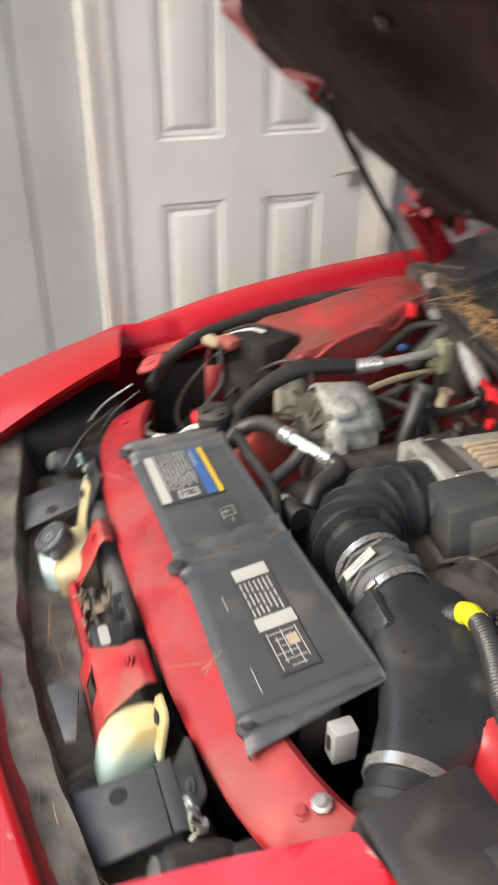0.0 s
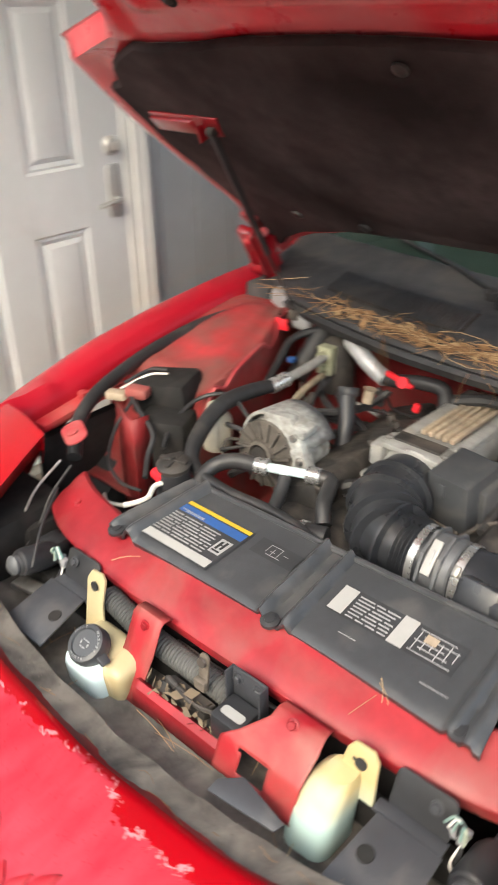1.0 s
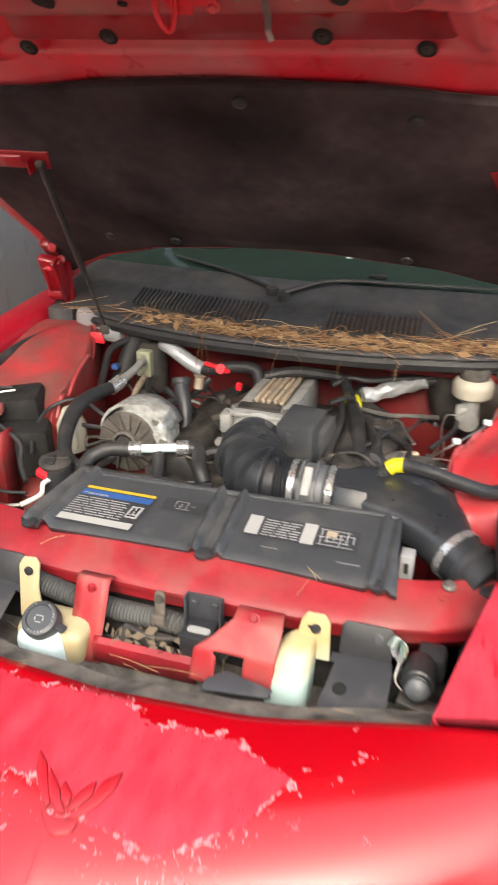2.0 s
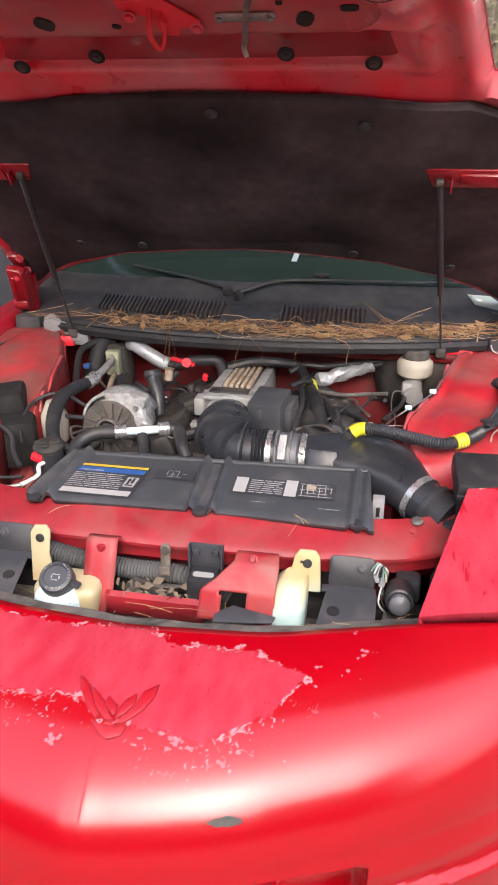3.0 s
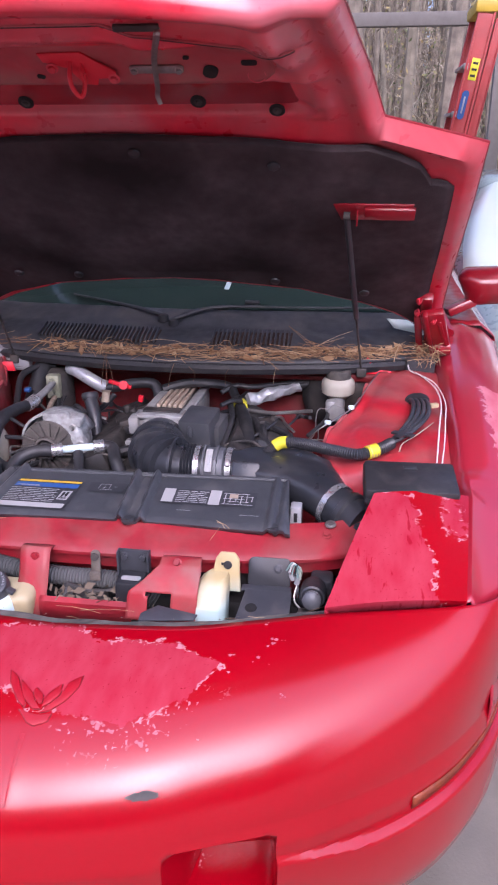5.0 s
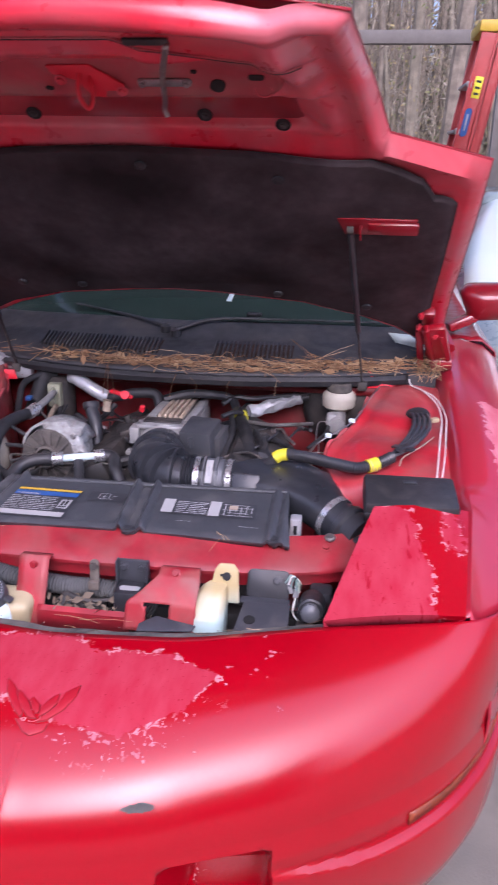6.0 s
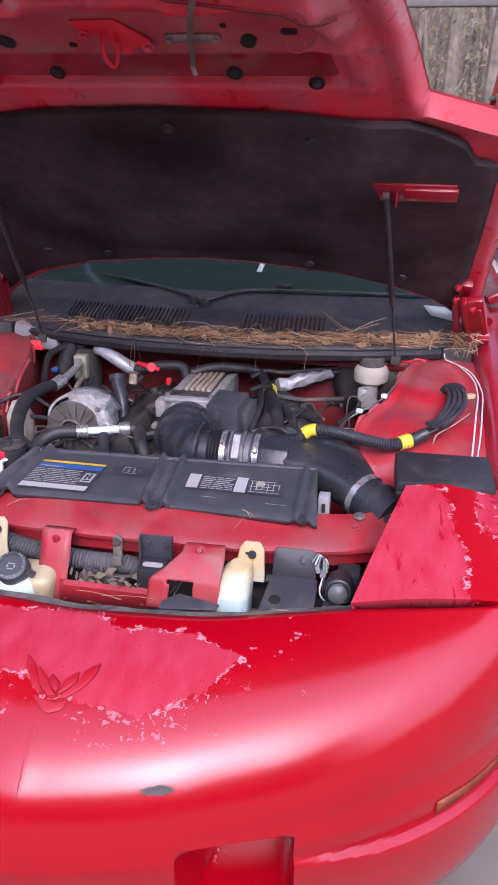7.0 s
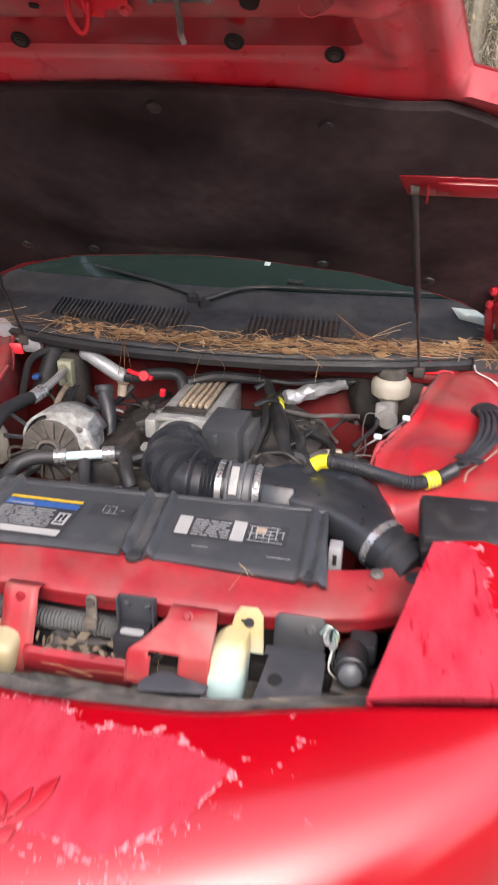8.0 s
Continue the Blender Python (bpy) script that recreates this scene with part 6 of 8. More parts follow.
        wx = px + 0.064
        cn = part("wire_plug", join(box((sg * wx, 0.413, 0.700), (0.012, 0.014, 0.026), 0.003, (0, sg * 12, 0)), box((sg * (wx - 0.012), 0.408, 0.708), (0.010, 0.012, 0.018), 0.003, (0, sg * -20, 0))), "grey_label", car, "pale grey wire plug")
        for k in range(6):
            f = (k - 2.5) * 0.003
            part("plug_wire", tube([(sg * (wx + f), 0.412, 0.708), (sg * (wx + 0.004 + f * 0.6), 0.406 - 0.002 * k, 0.730), (sg * (wx - 0.004 + f), 0.400, 0.746 - 0.002 * k), (sg * (wx - 0.008 + 2 * f), 0.398, 0.728 - 0.004 * k)], 0.0019, 6, 6), ("teal", "wire_white", "teal", "rubber", "teal", "tank_low")[k], cn)
        for k in range(3):
            part("plug_wire", tube([(sg * wx, 0.41, 0.692), (sg * (wx - 0.005 + 0.008 * k), 0.395, 0.66), (sg * (wx + 0.013 + 0.02 * k), 0.40, 0.63 - 0.01 * k)], 0.0020, 6, 6), "wire_white" if k < 1 else "rubber", cn)
        # near-black box added where only shade lies under the lid
        part("lamp_cavity_box", join(box((sg * 0.660, 0.41, 0.650), (0.22, 0.27, 0.15), 0.03), box((sg * 0.58, 0.47, 0.65), (0.10, 0.10, 0.10), 0.03)), "cavity", car, "near-black box put in for the shade under the lid")
    # inner lamp frame and strap in the other bay
    # leaf scraps caught on the latch
    rl = random.Random(14)
    scraps = bmesh.new()
    for k in range(46):
        c = Vector((0.0 + rl.gauss(0, 0.045), 0.345 + rl.uniform(-0.012, 0.02), 0.668 + rl.uniform(-0.014, 0.010)))
        u = Vector((rl.gauss(0, 1), rl.gauss(0, 0.7), rl.gauss(0, 0.5))).normalized() * rl.uniform(0.005, 0.016)
        w = u.orthogonal().normalized() * u.length * rl.uniform(0.3, 0.7)
        scraps.faces.new([scraps.verts.new(c + q) for q in (-u, w + Vector((0, 0, 0.003)), u, -w)])
    tagged(part("leaf_litter", scraps, "earth", lk, "brown dry leaf scraps caught on the latch"), kind="stuff")
    grit = bmesh.new()
    for k in range(110):
        e = bumper_point(rl.uniform(-0.56, 0.56), 0)
        c = Vector((e.x, e.y + rl.uniform(0.012, 0.062), e.z - 0.0215 - rl.random() * 0.003))
        u = Vector((rl.gauss(0, 1), rl.gauss(0, 1), 0)).normalized() * rl.uniform(0.0006, 0.0022)
        w = Vector((-u.y, u.x, 0.0)) * rl.uniform(0.4, 0.9)
        grit.faces.new([grit.verts.new(c + q) for q in (-u, w + Vector((0, 0, 0.001)), u, -w)])
    tagged(part("grit", grit, "strap", car, "pale grit and paint specks lying on the deflector"), kind="stuff")
    part("radiator_tank", box((0.02, 0.60, 0.70), (0.70, 0.07, 0.10), 0.02), "dirty_black", car, "black radiator top behind the crossbar")
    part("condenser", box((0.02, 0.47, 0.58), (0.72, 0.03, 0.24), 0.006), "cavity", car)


front_brackets()


# ---- engine and bay fittings ----
engine = part("engine", box((0.03, 1.05, 0.56), (0.44, 0.62, 0.36), 0.04), "engine_dark", car, "grimy dark engine block")
part("timing_cover", box((0.03, 0.80, 0.55), (0.34, 0.14, 0.30), 0.04), "engine_dark", engine)
for sg in (-1, 1):
    part("valve_cover", box((0.045 + sg * 0.205, 1.05, 0.74), (0.13, 0.48, 0.07), 0.02, (0, sg * 25, 0)), "engine_dark", engine)


def inner_apron(sg):
    """Red strut tower and inner fender sheet."""
    y0 = 0.695 if sg > 0 else 0.73
    front, soft = (0.712, 0.008) if sg > 0 else (0.84, 0.022)
    edge = [(0.5, 0.50), (0.70, 0.500), (0.80, 0.475), (0.87, 0.450), (0.965, 0.486), (1.05, 0.535), (1.24, 0.583), (1.337, 0.628), (1.44, 0.68)] if sg > 0 else [(0.5, 0.50), (0.70, 0.500), (0.89, 0.490), (1.08, 0.515), (1.21, 0.548), (1.31, 0.600), (1.44, 0.66)]
    crest = [(0.60, 0.800), (0.75, 0.815), (0.90, 0.840), (1.05, 0.864), (1.20, 0.888), (1.32, 0.905), (1.44, 0.880)]
    ny, nx = 60, 60
    rows = []
    for j in range(ny + 1):
        y = y0 + (1.44 - y0) * j / ny
        line = smooth_table(edge, y, 0.06)[0]
        row = []
        for i in range(nx + 1):
            a = 0.375 + 0.41 * i / nx
            rise = 1 / (1 + math.exp(-max(-30.0, (a - line + 0.012) / 0.0045)))
            fy = 1 / (1 + math.exp(-max(-30.0, (y - front) / soft)))
            top = smooth_table(crest, y, 0.05)[0] - 0.16 * max(0.0, a - 0.64) ** 1.5
            # round strut cup raised in the sheet, and the step beside it
            cup = math.hypot((a - 0.645) / 0.115, (y - 1.16) / 0.17)
            top += 0.012 * ease((1.0 - cup) / 0.35)
            top += 0.010 * ease((a - line - 0.055) / 0.03) * ease((1.0 - y) / 0.08)
            z = lerp(0.46, lerp(0.60, top, fy), rise)
            z += (0.012 * math.exp(-(((a - line) / 0.010) ** 2)) - 0.008 * math.exp(-(((a - line - 0.030) / 0.018) ** 2))) * fy
            z += 0.003 * noise.noise((a * 10, y * 10, sg))
            row.append((sg * a, y, z))
        rows.append(row)
    tw = part("strut_tower", grid(rows), "bay_red" if sg > 0 else "tower_left", car, "dusty faded red strut tower and inner fender", angle=60, solid=0.004)
    bead = []
    for j in range(10 if sg > 0 else 14, ny - 2, 3):
        y = y0 + (1.44 - y0) * j / ny
        line = smooth_table(edge, y, 0.06)[0]
        i = min(range(nx + 1), key=lambda q: abs(0.375 + 0.41 * q / nx - line))
        bead.append((sg * line, y, rows[j][i][2] + 0.0030))
    part("tower_flange", tube(bead, 0.0055, 8, 3), "frame_red", tw, "dusty welded flange of the tower")
    return tw


tower_r = inner_apron(1)
tower_l = inner_apron(-1)
part("tower_tab", prism([(-0.03, 0), (0.05, 0), (0.045, 0.012), (-0.01, 0.018), (-0.02, 0.05), (-0.03, 0.055)], 0.006, pose(0.60, 1.325, 0.885, 80, 0, 5), 0.002), "bright_red", tower_r)
part("tower_tab", prism([(-0.02, 0), (0.03, 0), (0.02, 0.03), (-0.012, 0.03)], 0.006, pose(-0.56, 1.24, 0.875, 80, 0, 5), 0.002), "bright_red", tower_l)


def intake():
    # throttle elbow of black rubber
    el = part("intake_elbow", tube([(0.025, 0.935, 0.800), (0.022, 0.87, 0.803), (0.035, 0.79, 0.803), (0.085, 0.735, 0.800), (0.14, 0.724, 0.800), (0.175, 0.724, 0.800)], [0.068, 0.068, 0.066, 0.060, 0.057, 0.056], 28, 10), "duct", engine, "ribbed black rubber intake elbow")
    el.location = (-0.010, 0.056, -0.022)
    path = [Vector(p) for p in ((0.022, 0.87, 0.803), (0.035, 0.79, 0.803), (0.085, 0.735, 0.800), (0.12, 0.726, 0.800))]
    sp = spline(path, 8)
    for i in (2, 7, 12, 16, 20):
        d = (sp[min(i + 1, len(sp) - 1)] - sp[i - 1]).normalized()
        part("rib", lathe([(0.060, -0.005), (0.0765, -0.003), (0.0765, 0.003), (0.060, 0.005)], sp[i] + Vector((0, 0, 0.0)), d, 28, caps=False), "duct", el)
    part("bellows", lathe([(0.056, 0.0), (0.064, 0.004), (0.056, 0.008), (0.064, 0.012), (0.056, 0.016), (0.064, 0.020), (0.056, 0.024), (0.064, 0.028), (0.056, 0.032)], (0.122, 0.724, 0.80), (1, 0, 0), 30), "duct", el)
    part("hose_clamp", clamp_band((0.162, 0.724, 0.80), (1, 0, 0), 0.058, 0.013), "silver", el, "bright steel hose clamp")
    flange = [(0.055, 0), (0.0665, 0.001), (0.0665, 0.007), (0.055, 0.008)]
    maf = part("air_meter", join(lathe([(0.053, 0.0), (0.057, 0.004), (0.057, 0.056), (0.053, 0.060)], (0.172, 0.724, 0.80), (1, 0, 0), 30), lathe(flange, (0.176, 0.724, 0.80), (1, 0, 0), 8), lathe(flange, (0.208, 0.724, 0.80), (1, 0, 0), 8)), "meter", engine, "grey air flow meter with a white label")
    maf.location = (-0.010, 0.056, -0.022)
    part("meter_label", box((0.196, 0.681, 0.8425), (0.017, 0.004, 0.062), 0.0012, (-45, 0, 0)), "white", maf, "white paper label")
    part("label_bar", box((0.196, 0.6794, 0.8441), (0.006, 0.0035, 0.026), 0.0004, (-45, 0, 0)), "faint", maf)
    part("hose_clamp", clamp_band((0.243, 0.724, 0.80), (1, 0, 0), 0.056, 0.014), "silver", maf, "bright steel hose clamp")
    part("clamp_screw", box((0.243, 0.680, 0.838), (0.012, 0.016, 0.020), 0.003, (-45, 0, 0)), "steel", maf)
    # flat duct to the air box
    secs = [((0.222, 0.780, 0.778), 0.055, 0.054), ((0.256, 0.780, 0.778), 0.055, 0.053), ((0.285, 0.782, 0.780), 0.075, 0.047), ((0.330, 0.781, 0.783), 0.090, 0.043), ((0.385, 0.772, 0.785), 0.096, 0.041), ((0.432, 0.738, 0.782), 0.086, 0.043), ((0.466, 0.693, 0.774), 0.063, 0.048), ((0.500, 0.652, 0.763), 0.050, 0.050), ((0.540, 0.618, 0.751), 0.050, 0.050)]
    loops = []
    for i, (c, w, h) in enumerate(secs):
        a, b = Vector(secs[max(i - 1, 0)][0]), Vector(secs[min(i + 1, len(secs) - 1)][0])
        d = (b - a).normalized()
        side = d.cross(Vector((0, 0, 1))).normalized()
        up = side.cross(d)
        q = 0.55 if 1 < i < 6 else 0.8 if i == 6 else 1.0
        loops.append([Vector(c) + side * w * math.copysign(abs(math.cos(t)) ** q, math.cos(t)) + up * h * math.copysign(abs(math.sin(t)) ** q, math.sin(t)) for t in [2 * math.pi * k / 28 for k in range(28)]])
    bm = rings(bmesh.new(), loops)
    duct = part("air_duct", bm, "duct", engine, "wide black plastic air duct", angle=60)
    part("duct_recess", box((0.282, 0.712, 0.793), (0.072, 0.03, 0.074), 0.008, (-28, 0, -4)), "duct", duct)
    ax = Vector((0.040, -0.034, -0.012))
    part("hose_clamp", clamp_band((0.502, 0.650, 0.7625), ax, 0.0525, 0.015), "silver", duct, "bright steel hose clamp")
    part("air_box", join(lathe([(0.046, 0), (0.056, 0.006), (0.056, 0.018), (0.050, 0.024), (0.054, 0.06)], (0.525, 0.631, 0.756), ax, 26), box((0.590, 0.600, 0.715), (0.10, 0.10, 0.09), 0.012), box((0.600, 0.62, 0.785), (0.04, 0.06, 0.09), 0.012)), "plastic", engine, "black plastic air box")
    part("box_screw", lathe([(0.013, 0), (0.013, 0.003), (0.007, 0.004), (0.007, 0.008)], (0.497, 0.540, 0.7665), (0, -0.3, 1), 8), "steel", engine)
    # throttle body and plenum
    tb = part("throttle_body", join(box((0.010, 0.945, 0.810), (0.16, 0.045, 0.13), 0.008), box((0.010, 0.935, 0.872), (0.135, 0.06, 0.012), 0.004), box((-0.068, 0.925, 0.845), (0.03, 0.05, 0.05), 0.008), lathe([(0.010, 0), (0.010, 0.014)], (-0.08, 0.90, 0.80), (0, -1, 0), 12), lathe([(0.072, 0), (0.076, 0.004), (0.076, 0.014), (0.070, 0.018)], (0.016, 0.906, 0.806), (0, 1, 0), 30)), "alu", engine, "dirty cast aluminium throttle body")
    tb.location = (0.0, 0.050, -0.026)
    part("body_cap", box((0.005, 0.948, 0.880), (0.105, 0.035, 0.006), 0.002), "dirty_black", tb)
    for x in (-0.055, 0.070):
        part("bolt", bolt((x, 0.930, 0.878), (0, 0, 1), 0.006, 0.006), "steel", tb)
    pl = part("plenum", box((0.012, 1.172, 0.780), (0.142, 0.306, 0.09), 0.010, (-4, 0, 2)), "alu", engine, "silver ribbed intake plenum")
    part("plenum_top", join(*[obox((x, 1.026, 0.842), (x - 0.004, 1.325, 0.824), (1, 0, 0), None, w, 0.014, 0.004) for x, w in ((-0.043, 0.026), (0.071, 0.026))]), "alu", pl)
    part("plenum_lip", obox((-0.055, 1.030, 0.836), (0.084, 1.030, 0.836), (0, 1, 0), None, 0.030, 0.016, 0.003), "alu", pl)
    for k in range(5):
        x = -0.020 + k * 0.0160
        part("rib", obox((x, 1.050, 0.847), (x - 0.004, 1.326, 0.829), (1, 0, 0), None, 0.0120, 0.013, 0.005), "rusty", pl)
    cv = part("throttle_cover", join(box((0.128, 0.920, 0.822), (0.090, 0.105, 0.118), 0.006, (8, 0, -8)), box((0.176, 0.945, 0.812), (0.03, 0.09, 0.09), 0.006, (8, 0, -8)), box((0.110, 0.864, 0.845), (0.014, 0.010, 0.030), 0.003)), "cover", engine, "grey-black plastic throttle cover")
    cv.location = (-0.010, 0.055, -0.022)


intake()


def alternator():
    ax = Vector((0, -1, 0.12)).normalized()
    c = Vector((-0.277, 0.913, 0.778))
    shell = lathe([(0.060, -0.07), (0.080, -0.062), (0.084, -0.01), (0.080, 0.012), (0.070, 0.018), (0.030, 0.020)], c, ax, 32)
    ears = join(prism([(-0.066, 0.085), (0.006, 0.092), (0.040, 0.052), (0.078, -0.030), (0.092, -0.075), (0.060, -0.085), (0.030, -0.040), (-0.02, -0.02)], 0.034, pose(-0.240, 0.900, 0.781, 83, 0, 0), 0.008), box((-0.205, 0.885, 0.761), (0.05, 0.03, 0.11), 0.012, (8, -22, 0)), box((-0.240, 0.900, 0.854), (0.10, 0.05, 0.025), 0.010, (8, 8, 0)), box((-0.220, 0.885, 0.731), (0.13, 0.03, 0.025), 0.008))
    alt = part("alternator", join(shell, ears), "pitted_alu", engine, "corroded pale aluminium alternator")
    f = c + ax * 0.044 + Vector((-0.008, 0, -0.006))
    fan = lathe([(0.072, 0), (0.075, 0.004), (0.072, 0.009), (0.034, 0.013), (0.032, 0.026), (0.026, 0.028), (0.022, 0.014)], f, ax, 28)
    part("fan", fan, "grimy", alt, "grimy finned pulley fan")
    part("shaft", lathe([(0.020, 0), (0.020, 0.07)], c + Vector((-0.008, 0, -0.006)), ax, 16), "dirty_black", alt)
    for k in range(15):
        a = 2 * math.pi * k / 15
        u = Vector((math.cos(a), 0, 0)) + Vector((0, 0.12, 0.99)) * math.sin(a)
        t = Vector((-math.sin(a), 0, 0)) + Vector((0, 0.12, 0.99)) * math.cos(a)
        part("fin", obox(f + u * 0.034 + ax * 0.016, f + u * 0.071 + t * 0.014 + ax * 0.011, t, None, 0.006, 0.013, 0.002), "grimy", alt)
    for p in ((-0.193, 0.867, 0.791), (-0.215, 0.875, 0.836)):
        part("bolt", bolt(p, ax, 0.007, 0.008), "steel", alt)
    cover = []
    for j in range(13):
        a = radians(20 + 150 * j / 12)
        cover.append([c + Vector((0.094 * math.cos(a), 0, 0.09 * math.sin(a))) + ax * h for h in (-0.07, -0.03, 0.012, 0.026)] + [c + Vector((0.086 * math.cos(a), 0, 0.083 * math.sin(a))) + ax * 0.032])
    part("shield", grid(cover), "pitted_alu", alt, "pale corroded heat shield", solid=0.003)


alternator()


def hoses():
    part("upper_hose", tube([(-0.408, 1.040, 0.836), (-0.420, 0.97, 0.842), (-0.426, 0.90, 0.842), (-0.420, 0.84, 0.830), (-0.404, 0.78, 0.806), (-0.376, 0.736, 0.786), (-0.322, 0.715, 0.776), (-0.24, 0.708, 0.775), (-0.15, 0.710, 0.778), (-0.07, 0.702, 0.781), (-0.01, 0.680, 0.786), (0.05, 0.672, 0.782)], [0.016, 0.018, 0.019, 0.019, 0.018, 0.016, 0.013, 0.0115, 0.011, 0.0105, 0.010, 0.010], 14, 6), "rubber", engine, "thick black rubber hose bent round the alternator")
    ac = part("ac_line", tube([(-0.410, 1.235, 0.842), (-0.402, 1.17, 0.842), (-0.404, 1.10, 0.838), (-0.408, 1.04, 0.836)], 0.011, 12, 6), "alu", engine, "dull aluminium refrigerant line")
    part("crimp", tube([(-0.405, 1.085, 0.837), (-0.408, 1.025, 0.836)], 0.0160, 14, 1, corr=0.003, pitch=0.012), "silver", ac)
    part("ac_line", tube([(-0.40, 1.215, 0.80), (-0.37, 1.10, 0.81), (-0.34, 0.99, 0.80), (-0.33, 0.90, 0.76)], 0.008, 10, 6), "rusty", engine)
    part("valve_block", join(box((-0.412, 1.250, 0.828), (0.042, 0.03, 0.075), 0.004), lathe([(0.010, 0), (0.010, 0.02)], (-0.412, 1.235, 0.848), (0, -1, 0), 12), lathe([(0.009, 0), (0.009, 0.016)], (-0.412, 1.235, 0.812), (0, -1, 0), 12)), "valve", engine, "pale greenish metal valve block")
    part("dryer", lathe([(0.045, 0), (0.048, 0.01), (0.048, 0.11), (0.040, 0.135), (0.02, 0.145)], (-0.415, 1.30, 0.73), (0, 0, 1), 22), "dirty_black", engine, "dark dryer can")
    # heater hose in a bright sleeve with red clip
    hs = part("heater_sleeve", tube([(-0.365, 1.285, 0.878), (-0.34, 1.262, 0.880), (-0.30, 1.250, 0.862), (-0.262, 1.245, 0.842), (-0.232, 1.240, 0.833)], 0.0205, 14, 6), "foil", engine, "dull silver heater hose sleeve")
    part("heater_hose", tube([(-0.24, 1.242, 0.833), (-0.20, 1.24, 0.838), (-0.14, 1.24, 0.852), (-0.08, 1.24, 0.85), (-0.06, 1.21, 0.81), (-0.07, 1.18, 0.77)], 0.0165, 12, 6), "rubber", engine)
    part("red_clip", join(box((-0.185, 1.222, 0.852), (0.075, 0.014, 0.012), 0.004, (0, 14, 0)), lathe([(0.014, -0.004), (0.014, 0.004)], (-0.172, 1.216, 0.851), (0, -1, 0.4), 14)), "bright_red", hs, "red plastic clip")
    # tee with three hoses in front of the alternator
    tee = part("hose_tee", join(lathe([(0.010, 0), (0.010, 0.11)], (-0.236, 0.786, 0.804), (1, 0.40, 0), 14), lathe([(0.009, 0), (0.009, 0.03)], (-0.180, 0.806, 0.802), (0.2, -0.8, -0.6), 12)), "tank_clear", engine, "pale corroded metal hose tee")
    for x in (-0.228, -0.128):
        part("crimp", lathe([(0.0165, -0.014), (0.018, -0.010), (0.0165, -0.003), (0.018, 0.004), (0.018, 0.012), (0.0165, 0.014)], (x, 0.788 + 0.40 * (x + 0.23), 0.804), (1, 0.40, 0), 18), "silver", tee)
    part("tee_hose", tube([(-0.236, 0.786, 0.804), (-0.285, 0.770, 0.803), (-0.318, 0.745, 0.790), (-0.325, 0.71, 0.77), (-0.31, 0.69, 0.75)], 0.0165, 12, 6), "rubber", engine)
    part("tee_hose", tube([(-0.128, 0.829, 0.804), (-0.095, 0.838, 0.798), (-0.07, 0.785, 0.785), (-0.05, 0.76, 0.76)], 0.0165, 12, 6), "rubber", engine)
    part("tee_hose", tube([(-0.174, 0.796, 0.797), (-0.164, 0.770, 0.778), (-0.150, 0.725, 0.755), (-0.148, 0.70, 0.72)], 0.0135, 12, 6), "rubber", engine)
    part("thermostat_hose", tube([(-0.12, 0.708, 0.752), (-0.075, 0.715, 0.757), (-0.02, 0.73, 0.76)], 0.022, 14, 6), "rubber", engine)
    part("hose_clamp", clamp_band((-0.065, 0.717, 0.757), (1, 0.16, 0.05), 0.0235, 0.012), "silver", engine, "bright steel hose clamp")
    # upright black filler neck
    part("oil_filler", join(tube([(-0.205, 1.03, 0.74), (-0.215, 1.06, 0.80), (-0.236, 1.09, 0.842)], [0.017, 0.018, 0.020], 16, 6), lathe([(0.023, 0), (0.025, 0.004), (0.025, 0.016), (0.022, 0.020)], (-0.238, 1.095, 0.842), (-0.2, 0.4, 0.9), 20)), "plastic", engine, "black oil filler neck with cap")
    part("oil_plug", lathe([(0.012, 0), (0.012, 0.03), (0.016, 0.034)], (-0.20, 1.115, 0.83), (0.1, 0.2, 1), 14), "rusty", engine)
    # right side: taped hose, foil sleeve
    th = part("fuel_hose", tube([(0.258, 0.93, 0.735), (0.248, 1.00, 0.765), (0.226, 1.10, 0.792), (0.198, 1.19, 0.799), (0.190, 1.25, 0.800), (0.20, 1.33, 0.798)], [0.021, 0.022, 0.021, 0.020, 0.017, 0.015], 14, 6), "rubber", engine, "black hose with yellow tape")
    part("yellow_tape", tube([(0.1975, 1.198, 0.7993), (0.1915, 1.232, 0.8000)], 0.0215, 16, 1), "tape", th, "yellow tape band")
    fs = spline([(0.212, 1.262, 0.806), (0.262, 1.295, 0.812), (0.312, 1.325, 0.822), (0.362, 1.348, 0.832)], 9)
    sl = tube(fs, [0.019, 0.020, 0.021, 0.017, 0.022], 16, 1)
    for v in sl.verts:
        v.co += 0.008 * noise.noise_vector(v.co * 48)
    part("foil_sleeve", sl, "foil", engine, "crumpled silver foil sleeve", angle=20)
    part("vacuum_pipe", tube([(0.36, 1.345, 0.832), (0.40, 1.355, 0.838), (0.46, 1.37, 0.84)], 0.012, 10, 6), "rubber", engine)
